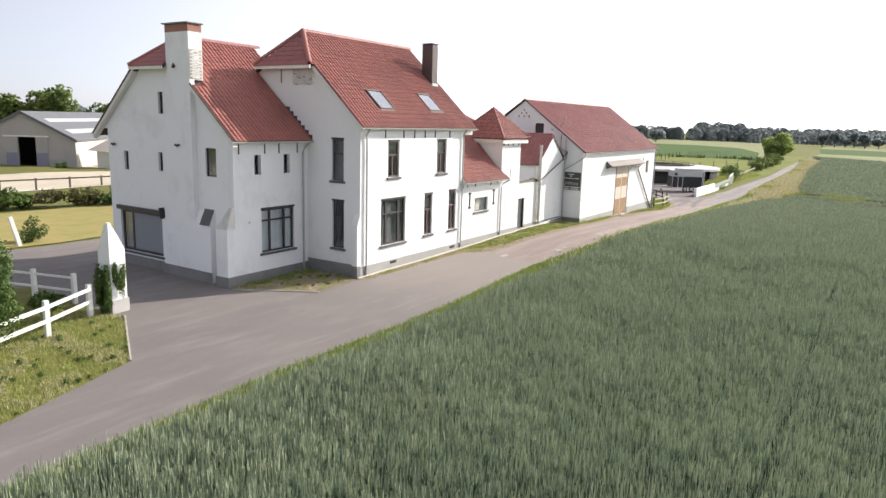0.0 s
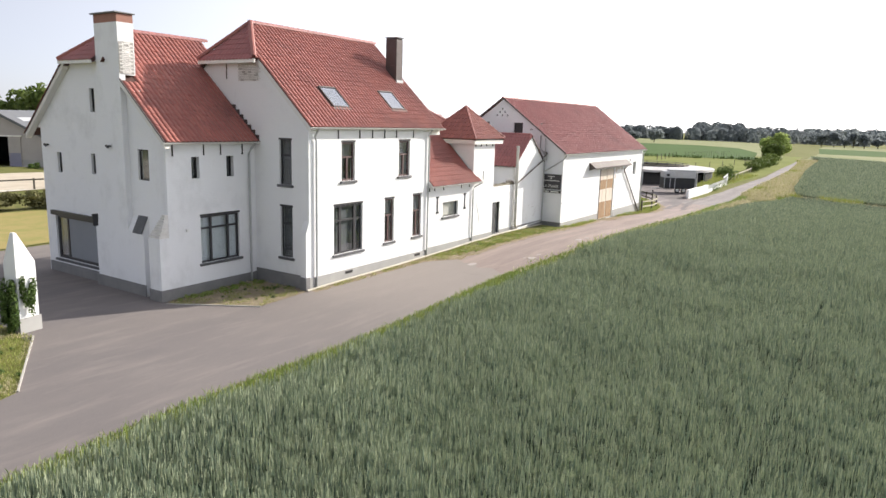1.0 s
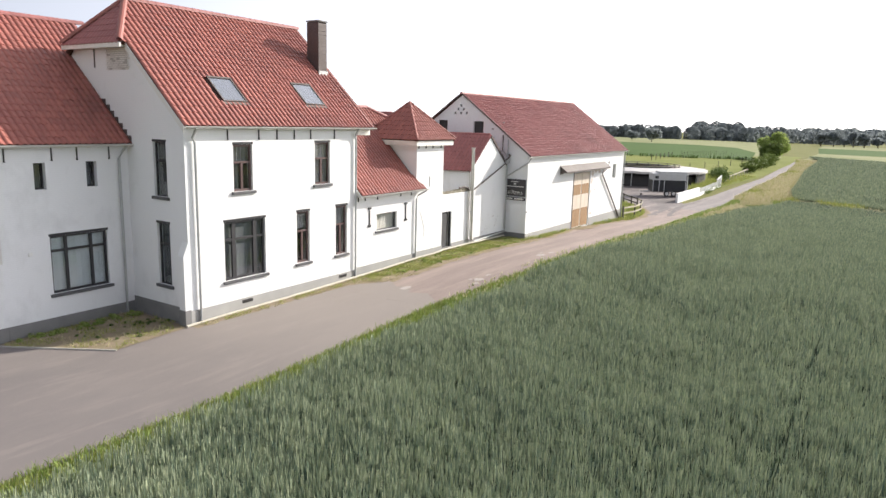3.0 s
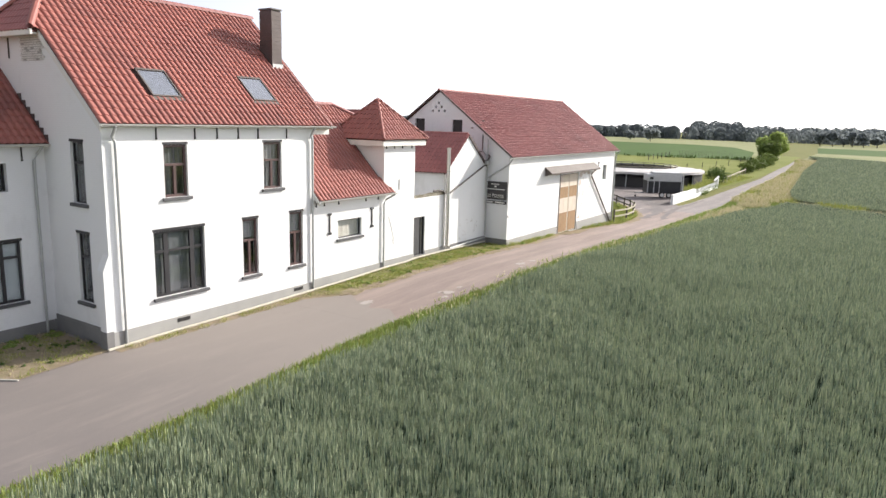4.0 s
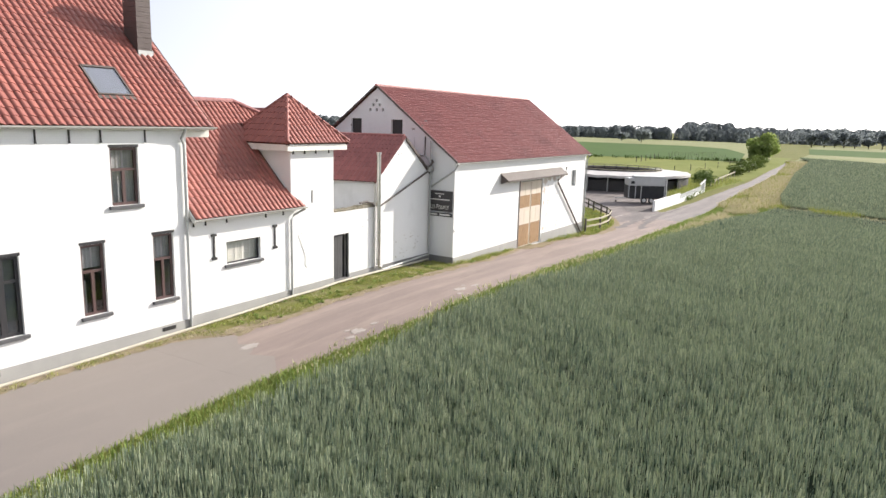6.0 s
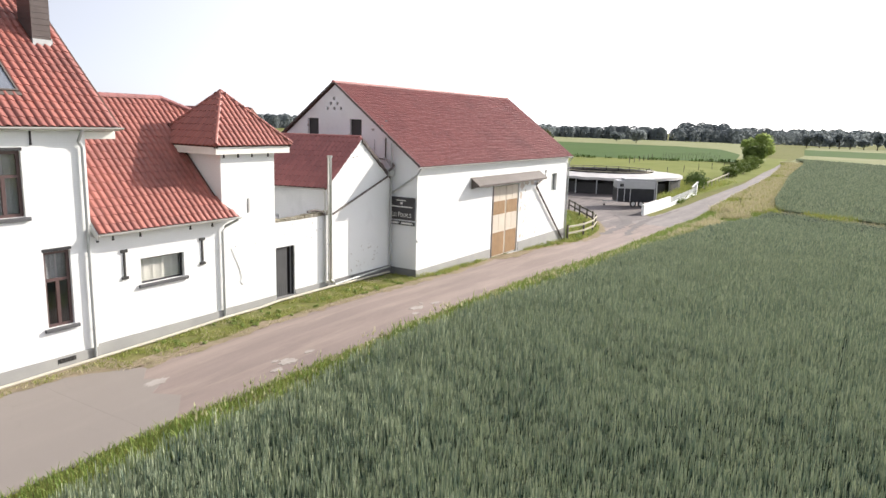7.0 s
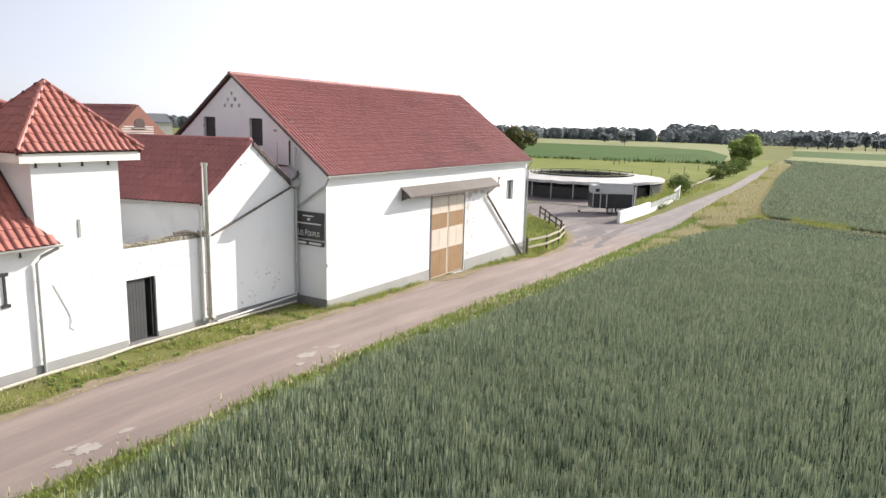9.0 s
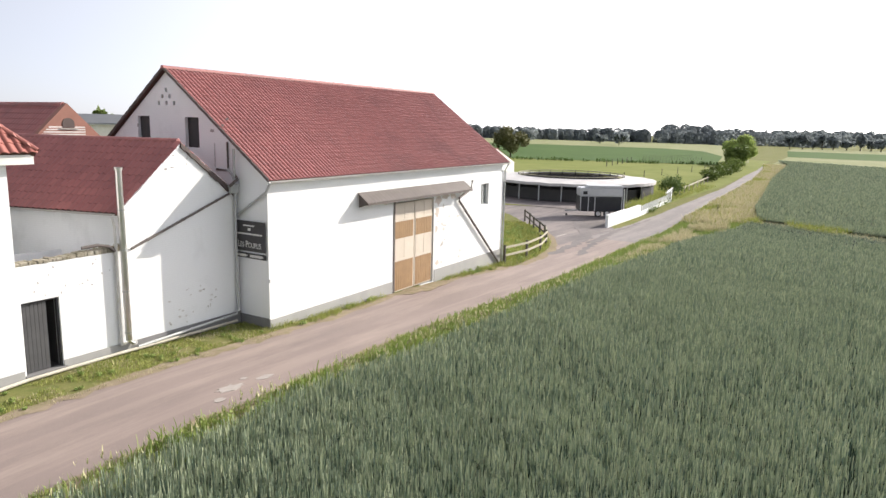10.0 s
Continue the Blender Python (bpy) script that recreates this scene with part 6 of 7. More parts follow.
# the rest of the field, away from the flight
for x0, x1, lo, hi, per, wide, seed in ((-40, -24, [(-40, -40), (-24, -40)], CROP_EDGE, 190, 0.026, 61), (-24, 84, [(-24, -40), (84, -48)], [(-40, -24), (100, -27)], 110, 0.034, 62)):
    xy = spread(x0, x1, lo, hi, per, seed)
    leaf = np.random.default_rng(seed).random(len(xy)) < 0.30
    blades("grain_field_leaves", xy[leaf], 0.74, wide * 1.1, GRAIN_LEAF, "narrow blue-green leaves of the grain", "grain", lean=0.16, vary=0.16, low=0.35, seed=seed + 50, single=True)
    blades("grain_field", xy[~leaf], 0.86, wide, GRAIN, "dense green unripe grain", "grain", lean=0.05, vary=0.13, low=0.66, seed=seed, single=True)
# a raised dark sheet replaces the shade low among the stems
skewed(band("grain_shade_sheet", np.arange(-40, 85, 1.5), [(-40, -40), (86, -60)], [(x, y - 0.12) for x, y in CROP_EDGE], CROP_SHADE, 0.34, "dark green sheet standing in for shade deep in the grain", "grain"))
# the next field, a little beyond a weedy strip
edge2 = [(86, -12.0), (96, -10.6), (109, -9.8), (160, -6.2), (229, -3.2), (262, -1.0), (289, 4.8)]
skewed(band("grain_field_far", np.concatenate([np.arange(86, 130, 1.0), np.arange(130, 289, 3.0)]), [(86, -92), (200, -90), (256, -29), (288, 3.5)], edge2, CROP_FAR, 0.45, "distant field of green grain", "grain", 0.12, 40))
blades("grain_field_edge", spread(86, 92, [(86, -60), (92, -60)], edge2, 90, 21), 0.62, 0.06, GRAIN, "edge of the distant grain field", "grain", seed=22, single=True, low=0.0)
blades("grain_field_edge", spread(92, 160, [(92, -75), (160, -110)], edge2, 17, 23), 0.74, 0.12, GRAIN, "edge of the distant grain field", "grain", seed=24, single=True, low=0.5)
blades("grain_field_edge", spread(160, 288, [(160, -90), (200, -88), (256, -28), (288, 3.5)], edge2, 5, 27), 0.86, 0.22, GRAIN, "distant part of the next grain field", "grain", seed=28, single=True, low=0.6)
xs = np.random.default_rng(5).uniform(86, 240, 9000)
blades("grain_field_edge", np.stack([xs, line(edge2, xs) - np.random.default_rng(6).uniform(0, 0.4, 9000)], 1), 0.78, 0.09, GRAIN, "edge of the distant grain field", "grain", seed=25, single=True)

# verges
blades("verge_grass", spread(-26, 30, [(x, y - 0.1) for x, y in CROP_EDGE], ROAD_R, 280, 31), 0.20, 0.016, VERGE, "lush roadside grass along the grain", "grass", lean=0.65, vary=0.5, seed=31)
blades("verge_grass", spread(30, 84, [(x, y - 0.1) for x, y in CROP_EDGE], ROAD_R, 150, 32), 0.25, 0.026, VERGE, "roadside grass along the grain", "grass", lean=0.6, vary=0.5, seed=32)
edge_hi = [(x, y + 0.02) for x, y in ROAD_R]
edge_lo = [(x, y - 0.45 - 0.45 * (x < 6)) for x, y in ROAD_R]
blades("verge_grass", spread(-26, 14, edge_lo, edge_hi, 300, 38), 0.13, 0.018, GRASS, "bright short grass at the road's edge", "grass", lean=0.7, vary=0.5, seed=38)
blades("verge_grass", clumpy(spread(14, 84, edge_lo, edge_hi, 160, 39), 0.5, -0.1), 0.13, 0.022, GRASS, "bright short grass at the road's edge", "grass", lean=0.7, vary=0.5, seed=39)
xy = clumpy(spread(24, 84, [(x, y - 0.1) for x, y in CROP_EDGE], ROAD_R, 60, 33), 0.30, 0.16)
blades("dry_grass", xy, 0.34, 0.024, GRASS_DRY, "dry straw-coloured roadside grass", "grass", lean=0.5, vary=0.4, seed=33)
blades("weed_clumps", clumpy(spread(6, 66, [(x, y + 0.05) for x, y in CROP_EDGE], [(x, y + 1.5) for x, y in CROP_EDGE], 140, 55), 0.55, 0.14, 2), 0.40, 0.032, VERGE, "tall weeds in the verge", "weeds", lean=0.55, vary=0.35, seed=55)
def leafy(name, xy, height, leaf, mat, label, category, seed):
    """Low bushy weeds: small leaves heaped round each point."""
    r = np.random.default_rng(seed)
    per = 70
    at = np.repeat(np.stack([xy[:, 0], xy[:, 1], np.interp(xy[:, 0], GX, GZ)], 1), per, 0)
    tall = np.repeat(height * r.uniform(0.5, 1.3, len(xy)), per)
    q = r.normal(0, 1, (len(at), 3))
    q /= np.linalg.norm(q, axis=1)[:, None]
    rad = r.uniform(0.3, 1.0, len(at)) * tall
    p = at + q * np.stack([rad * 0.75, rad * 0.75, rad * 0.5], 1) + np.stack([0 * tall, 0 * tall, 0.5 * tall], 1)
    n = q + r.normal(0, 0.5, q.shape) + (0, 0, 0.5)
    n /= np.linalg.norm(n, axis=1)[:, None]
    t = np.cross(n, r.normal(0, 1, q.shape))
    t /= np.linalg.norm(t, axis=1)[:, None]
    b = np.cross(n, t)
    k = (leaf * r.uniform(0.6, 1.5, len(at)))[:, None]
    v = np.stack([p - t * k, p + b * k * 0.5, p + t * k, p - b * k * 0.5], 1)
    return tagged(arrays(name, v.reshape(-1, 3), np.arange(len(at) * 4).reshape(-1, 4), mat), label, category, "", "stuff")


leafy("leafy_weeds", clumpy(spread(12, 60, [(x, y - 0.05) for x, y in CROP_EDGE], [(x, y + 1.1) for x, y in CROP_EDGE], 2.2, 58), 0.4, -0.05, 4), 0.42, 0.05, VERGE, "leafy green weeds along the grain", "weeds", 58)
leafy("leafy_weeds", clumpy(spread(9, 26, [(x, y + 0.15) for x, y in ROAD_L], [(8.4, -0.4), (17.5, -0.3), (26.3, 0.0)], 5.0, 59), 0.7, 0.0, 6), 0.13, 0.03, VERGE, "low broad-leaved weeds in the grass", "weeds", 59)
leafy("leafy_weeds", clumpy(spread(26, 46, [(x, y + 0.1) for x, y in ROAD_L], [(26, -1.5), (33.9, -1.5), (34.2, -2.2), (38.8, -2.2), (39.1, -1.5), (46, -1.5)], 2.5, 60), 0.5, 0.0, 8), 0.22, 0.04, VERGE, "leafy weeds at the foot of the barn", "weeds", 60)
leafy("leafy_weeds", clumpy(spread(47, 66, [(x, y + 0.3) for x, y in ((46.6, -2.6), (50, -2.35), (54, -1.55), (56.8, -0.65), (61, 1.35), (66, 4.3))], [(47, 8), (66, 8)], 1.6, 63), 0.4, -0.2, 9), 0.32, 0.06, VERGE, "leafy weeds on the bank", "weeds", 63)
leafy("leafy_weeds", spread(-24, -12, [(-26, -5.5), (-18.9, -3.5), (-14.15, -1.9), (-12, 1.0)], [(-24, 2.0), (-12, 3.4)], 1.0, 64), 0.15, 0.035, LEAF, "dark weeds in the rough grass", "weeds", 64)
rf = np.random.default_rng(15)
fx = rf.uniform(8, 70, 900)
fxy = np.stack([fx, line(CROP_EDGE, fx) + rf.uniform(0.1, 1.6, 900)], 1)
blades("verge_flowers", fxy, 0.55, 0.05, FLOWER, "pale yellow flower heads in the verge", "flowers", lean=0.2, vary=0.2, low=0.85, seed=16)
v_low = [(84, -11.3), (86, -12), (96, -10.6), (109, -9.8), (160, -6.2), (229, -3.2), (262, -1.0)]
blades("dry_grass", clumpy(spread(80, 250, v_low, ROAD_R, 34, 34), 0.12, -0.35), 0.55, 0.07, GRASS_DRY, "dry straw-coloured roadside grass", "grass", lean=0.5, vary=0.4, seed=34)
blades("verge_grass", spread(80, 250, v_low, ROAD_R, 7, 35), 0.5, 0.08, GRASS, "roadside grass", "grass", lean=0.5, vary=0.4, seed=35)
blades("weed_strip", clumpy(spread(83.0, 86.3, [(83, -60), (87, -60)], [(83, -10.9), (87, -11.6)], 70, 36), 0.2, 0.0), 0.55, 0.06, GRASS, "weedy strip between the fields", "grass", lean=0.5, vary=0.5, seed=36)
blades("weed_strip", spread(82.5, 85.0, [(83, -60), (87, -60)], [(83, -10.9), (87, -11.6)], 40, 37), 0.4, 0.05, GRASS_DRY, "dry weeds between the fields", "grass", lean=0.5, vary=0.5, seed=37)
# straw-coloured grass on the field side of the verge, further on
mid = [(45, -7.4), (60, -7.2), (72, -6.9), (84, -7.0)]
blades("dry_grass", clumpy(spread(54, 84, [(x, y - 0.1) for x, y in CROP_EDGE], mid, 130, 47), 0.3, 0.08), 0.5, 0.035, GRASS_DRY, "dry straw-coloured grass along the grain", "grass", lean=0.5, vary=0.4, seed=47)
blades("verge_grass", clumpy(spread(84, 250, [(84, -6.3), (134, -5.0), (161, -4.0), (200, -2.2), (262, 1.2)], ROAD_R, 40, 48), 0.15, -0.05), 0.45, 0.07, GRASS, "roadside grass", "grass", lean=0.5, vary=0.4, seed=48)
blades("dry_grass", clumpy(spread(0.3, 9.6, [(0, -0.62), (8.4, -0.8), (9.6, -1.2)], [(0, -0.22), (8.4, -0.3), (9.6, -0.3)], 420, 49), 1.4, -0.05, 5), 0.07, 0.014, GRASS_DRY, "thin dry weeds along the wall", "grass", lean=0.9, vary=0.6, seed=49)
band("wall_foot_soil", np.arange(-0.1, 10.3, 0.3), [(0, -0.52), (4, -0.6), (8.4, -0.8), (10.3, -1.8)], [(-0.1, -0.04), (10.3, -0.04)], SHOULDER, 0.027, "sandy strip along the foot of the house", "soil", 0.05, seed=9)
# grass strip at the foot of the walls
foot = [(8.4, -0.32), (9.9, -0.20), (17.5, -0.18), (26.3, 0.1)]
blades("wall_foot_grass", clumpy(spread(8.4, 26.3, [(x, y + 0.25) for x, y in ROAD_L], foot, 420, 41), 0.9, -0.12, 7), 0.075, 0.016, GRASS, "short grass at the foot of the wall", "grass", lean=0.8, vary=0.6, seed=41)
blades("wall_foot_grass", clumpy(spread(8.4, 26.3, [(x, y - 0.2) for x, y in ROAD_L], foot, 220, 42), 1.1, 0.05), 0.07, 0.014, GRASS_DRY, "short dry grass at the foot of the wall", "grass", lean=0.8, vary=0.6, seed=42)
blades("wall_foot_grass", clumpy(spread(26.3, 46.5, [(x, y + 0.02) for x, y in ROAD_L], [(26.3, -1.42), (33.9, -1.42), (34.2, -2.2), (38.8, -2.2), (39.1, -1.42), (46.5, -1.42)], 260, 43), 0.6, -0.12), 0.16, 0.018, GRASS, "tufts of grass at the foot of the barn", "grass", lean=0.7, vary=0.6, seed=43)
blades("wall_foot_grass", clumpy(spread(0, 8.4, [(0, -0.55), (8.4, -0.75)], [(0, -0.2), (8.4, -0.3)], 420, 44), 1.6, 0.0), 0.10, 0.014, GRASS, "thin weeds along the wall", "grass", lean=0.8, vary=0.6, seed=44)
bed_lo = [(-5.4, 3.2), (-3.3, -0.25), (-0.1, -0.12)]
blades("corner_weeds", clumpy(spread(-5.3, -0.1, bed_lo, [(-5.4, 3.3), (-5.0, 3.55), (-0.1, 3.55)], 300, 45), 1.3, 0.0), 0.085, 0.016, GRASS, "weeds in the corner bed", "grass", lean=0.7, vary=0.6, seed=45)
blades("corner_weeds", clumpy(spread(-5.3, -0.1, bed_lo, [(-5.4, 3.3), (-5.0, 3.55), (-0.1, 3.55)], 160, 46), 1.7, 0.1, 3), 0.08, 0.016, GRASS_DRY, "dry weeds in the corner bed", "grass", lean=0.7, vary=0.6, seed=46)
leafy("corner_weeds", spread(-5.0, -0.15, [(-5.0, 2.9), (-0.2, 2.75)], [(-5.0, 3.4), (-0.2, 3.4)], 14, 71), 0.20, 0.035, VERGE, "green weeds along the foot of the wing", "weeds", 71)
leafy("corner_weeds", clumpy(spread(-4.0, -0.1, [(-4.0, 1.6), (-3.2, 0.2), (-0.1, 0.3)], [(-4.0, 2.9), (-0.1, 2.9)], 7, 72), 0.9, 0.05, 2), 0.10, 0.03, LEAF, "dark low weeds in the corner bed", "weeds", 72)
band("corner_bed", np.arange(-5.3, 0.0, 0.3), bed_lo, [(-5.4, 3.4), (-5.0, 3.58), (0, 3.58)], SHOULDER, 0.03, "weedy corner bed", "soil")
# grass island by the gate
isl_lo = [(-30, -6.6), (-26, -5.7), (-18.9, -3.7), (-14.15, -2.05), (-11.35, 2.6)]
isl_hi = [(-30, 7.5), (-13, 8.0), (-11.4, 5.2), (-11.3, 2.7)]
blades("island_grass", spread(-26, -11.3, isl_lo, isl_hi, 330, 51), 0.08, 0.018, GRASS, "rough grass by the gate pillar", "grass", lean=0.8, vary=0.6, seed=51, single=True)
blades("island_grass", clumpy(spread(-26, -11.3, isl_lo, isl_hi, 330, 52), 0.8, 0.05), 0.08, 0.018, GRASS_DRY, "dry patches in the rough grass", "grass", lean=0.8, vary=0.6, seed=52, single=True)
# bank beside the barn
bank_lo = [(46.6, -2.6), (50, -2.35), (54, -1.55), (56.8, -0.65), (61, 1.35), (66, 4.3), (70, 7.8)]
bank_hi = [(46.6, 9), (70, 9)]
blades("bank_grass", spread(46.6, 69, bank_lo, bank_hi, 70, 53), 0.22, 0.035, GRASS, "grass bank beside the barn", "grass", lean=0.6, vary=0.5, seed=53)
blades("scrub_line", clumpy(spread(200, 238, [(200, 92), (214, 56), (223, 33), (238, 15)], [(200, 95), (214, 58.5), (223, 35), (238, 16.5)], 9, 57), 0.25, -0.1), 0.9, 0.22, LEAF, "low dark scrub between meadow and field", "scrub", lean=0.6, vary=0.5, seed=57)
band("road_shoulder", np.arange(46.6, 67, 0.6), [(x + 0.25, y - 0.5) for x, y in bank_lo], [(x, y + 0.1) for x, y in bank_lo], SHOULDER, 0.012, "pale sandy edge of the bank", "soil", 0.06, seed=12)
blades("meadow_grass", spread(88, 135, [(88, 0.4), (134, 0.2)], [(88, 6), (134, 12)], 10, 54), 0.45, 0.06, GRASS, "tall grass at the meadow's edge", "grass", lean=0.5, vary=0.5, seed=54)


def foliage(name, centre, radii, count, size, mat, parent=None, label="", seed=1, lumps=9):
    """A crown: many small leaf clumps gathered round a number of lumps inside an uneven ellipsoid."""
    r = np.random.default_rng(seed)
    c, rad = np.array(centre, float), np.array(radii, float)
    d = r.normal(0, 1, (lumps, 3))
    d /= np.linalg.norm(d, axis=1)[:, None]
    lump = d * r.uniform(0.35, 0.78, (lumps, 1))
    lump_r = r.uniform(0.28, 0.5, lumps)
    pick = r.integers(0, lumps, count)
    q = r.normal(0, 1, (count, 3))
    q /= np.linalg.norm(q, axis=1)[:, None]
    p = (lump[pick] + q * (lump_r[pick] * r.uniform(0.55, 1.05, count))[:, None]) * rad + c
    n = q + r.normal(0, 0.6, (count, 3))
    n /= np.linalg.norm(n, axis=1)[:, None]
    t = np.cross(n, r.normal(0, 1, (count, 3)))
    t /= np.linalg.norm(t, axis=1)[:, None]
    b = np.cross(n, t)
    s = (size * r.uniform(0.6, 1.4, count))[:, None]
    v = np.stack([p - t * s, p + b * s * 0.55 + n * s * 0.2, p + t * s, p - b * s * 0.55 + n * s * 0.2], 1)
    f = np.arange(count * 4).reshape(-1, 4)
    return arrays(name, v.reshape(-1, 3), f, mat, parent, label)


def tree(name, x, y, height, radius, mat, label, seed, leaves=2200, size=0.28, trunk=None, low=0.3, group="", category="tree", z=None):
    rg = random.Random(seed)
    g = gz(x) if z is None else z
    ob = thing(name, x, y, g, label, category, group)
    trunk = trunk or height * 0.028
    top = height * 0.72
    bm = bmesh.new()
    tube(bm, [(x, y, g - 0.1), (x + rg.uniform(-.1, .1), y, g + top * 0.35), (x + rg.uniform(-.3, .3), y + rg.uniform(-.3, .3), g + top)], trunk, 8, 0.3)
    part("trunk", bm, BARK, ob)
    for k in range(5):
        a = 2 * math.pi * k / 5 + rg.uniform(-0.4, 0.4)
        h0 = height * rg.uniform(low, 0.55)
        e = (x + radius * 0.6 * math.cos(a), y + radius * 0.6 * math.sin(a), g + h0 + height * rg.uniform(0.15, 0.3))
        part("limb", tube(bmesh.new(), [(x, y, g + h0), ((x + e[0]) / 2, (y + e[1]) / 2, (g + h0 + e[2]) / 2 + 0.1), e], trunk * 0.45, 6, 0.3), BARK, ob)
    cz = g + height * (low + 1) / 2
    foliage("crown", (x, y, cz), (radius, radius, height * (1 - low) / 2), leaves, size, mat, ob, "", seed, 22)
    return ob


def bush(x, y, w, h, seed, mat=None, leaves=900, size=0.13, label="dense dark green roadside bush", group="", z=None):
    g = gz(x) if z is None else z
    ob = thing("bush", x, y, g, label, "bush", group)
    bm = bmesh.new()
    for k in range(4):
        a = k * 1.57 + seed
        tube(bm, [(x, y, g), (x + w * 0.25 * math.cos(a), y + w * 0.25 * math.sin(a), g + h * 0.6)], 0.04, 5, 0.4)
    part("stem", bm, BARK, ob)
    foliage("leaves", (x, y, g + h * 0.52), (w / 2, w / 2, h * 0.52), leaves, size, mat or LEAF, ob, "", seed, 12)
    return ob


# ---- farm entrance: fence, wall, horse trailer, round shed ----
fence = thing("paddock_fence", 58, 0.6, -0.9, "curved post-and-rail fence of dark and bleached timber", "fence")
fp = [(46.3, -1.75), (49.5, -1.85), (53.0, -1.35), (56.4, -0.4), (59.2, 0.9), (61.5, 2.3), (64.8, 4.3), (67.8, 6.0), (70.9, 7.9)]
for i, (x, y) in enumerate(fp):
    part("post", beam(bmesh.new(), (x, y, gz(x) - 0.2), (x, y, gz(x) + 1.2), 0.13, 0.13), WOOD_RAIL, fence)
for (a, b), (c, d) in zip(fp, fp[1:]):
    for h in (0.55, 1.05):
        part("rail", beam(bmesh.new(), (a, b - 0.08, gz(a) + h), (c, d - 0.08, gz(c) + h), 0.05, 0.14), WOOD_PALE if a < 58 else WOOD_RAIL, fence)

gate_wall = thing("low_wall", 78, -0.2, -1.4, "low white rendered wall at the farm entrance", "wall")
wl = [(72.3, -0.25), (78, -0.35), (83.3, -0.4)]
bm = bmesh.new()
for (a, b), (c, d) in zip(wl, wl[1:]):
    prism(bm, [(a, b, gz(a) - 0.2), (c, d, gz(c) - 0.2), (c, d, gz(c) + 1.25), (a, b, gz(a) + 1.2)], (0.02, 0.3, 0))
part("wall", bm, WHITE, gate_wall)
bm = bmesh.new()
prism(bm, [(83.3, -0.4, gz(83) - 0.2), (101, 0.45, gz(101) - 0.2), (101, 0.45, gz(101) + 0.35), (83.3, -0.4, gz(83) + 0.45)], (0, 0.3, 0))
part("base_wall", bm, WHITE, gate_wall)
for i in range(20):
    x = 83.6 + i * 0.9
    y = -0.4 + (x - 83.3) * 0.048
    part("baluster", beam(bmesh.new(), (x, y + 0.15, gz(x) + 0.35), (x, y + 0.15, gz(x) + 1.05), 0.16, 0.16), WHITE, gate_wall)
part("end_post", cube(100.8, 101.2, 0.3, 0.8, gz(101) - 0.2, gz(101) + 1.6), WHITE, gate_wall)
part("top_rail", beam(bmesh.new(), (98.5, 0.45, gz(98) + 1.35), (103, 0.7, gz(103) + 1.75), 0.16, 0.14), WHITE, gate_wall)
xy = spread(83.5, 104, [(83.5, 0.1), (104, 1.0)], [(83.5, 1.6), (104, 2.6)], 60, 61)
blades("wall_weeds", xy, 1.0, 0.05, GRASS, "tall weeds behind the low wall", "grass", lean=0.4, vary=0.4, seed=61)

leafy("leafy_weeds", spread(86, 101, [(86, -0.75), (101, 0.0)], [(86, -0.45), (101, 0.3)], 1.9, 73), 0.85, 0.07, LEAF_MID, "tall weeds against the low wall", "weeds", 73)

trailer = thing("horse_trailer", 81.5, 3.4, -1.3, "dark and pale grey horse trailer parked at the entrance", "trailer")
# the trailer's long side faces the road; axis from the drawbar end to the rear
A0, A1 = Vector((78.1, 4.75, 0)), Vector((80.5, 0.85, 0))
dv = (A1 - A0).normalized()
nv = Vector((-dv.y, dv.x, 0))
if nv.x < 0:
    nv = -nv
gt = gz(80)


def along(u, v, z):
    return A0 + dv * u + nv * v + Vector((0, 0, gt + z * 1.14))


def slab3(u0, u1, v0, v1, z0, z1, bevel=0.0):
    bm = bmesh.new()
    prism(bm, [along(u0, v0, z0), along(u1, v0, z0), along(u1, v1, z0), along(u0, v1, z0)], (0, 0, (z1 - z0) * 1.14))
    if bevel:
        bmesh.ops.bevel(bm, geom=bm.edges[:], offset=bevel, segments=2, affect="EDGES")
    return bm


TLEN = (A1 - A0).length
body = part("body", slab3(0, TLEN, 0, 2.2, 0.55, 1.95, 0.05), TRAILER_DARK, trailer, "dark lower body")
part("upper_body", slab3(0, TLEN, 0.02, 2.18, 1.955, 2.75, 0.08), TRAILER_PALE, trailer, "pale upper body")
part("roof", slab3(0.8, TLEN + 0.15, 0.2, 2.0, 2.755, 2.98, 0.08), TRAILER_PALE, trailer)
for u in (0.02, 0.85, 1.55, TLEN - 0.12):
    part("trim", slab3(u, u + 0.09, -0.03, 0.0, 0.6, 2.7), TRAILER_PALE, body)
part("window", slab3(0.3, 0.75, -0.02, 0.018, 2.15, 2.45), TRAILER_DARK, trailer)
part("side_door", slab3(0.18, 0.80, -0.025, 0.0, 0.65, 1.9), TRAILER_DARK, body)
part("rear_ramp", slab3(TLEN + 0.02, TLEN + 0.1, 0.1, 2.1, 0.6, 2.6), TRAILER_DARK, trailer)
part("rear_post", slab3(TLEN + 0.1, TLEN + 0.2, 0.0, 0.12, 0.5, 2.7), RAIL_WHITE, trailer)
for u in (2.0, 2.95):
    p, q = along(u, -0.08, 0.36), along(u, 0.16, 0.36)
    wheel = part("wheel", tube(bmesh.new(), [p, q], 0.36, 16), RUBBER, trailer)
    part("rim", tube(bmesh.new(), [p - nv * 0.02, p], 0.24, 14), SIGN_PALE, wheel)
part("drawbar", beam(bmesh.new(), along(0, 1.1, 0.55), along(-1.4, 1.1, 0.5), 0.12, 0.12), ZINC, trailer)
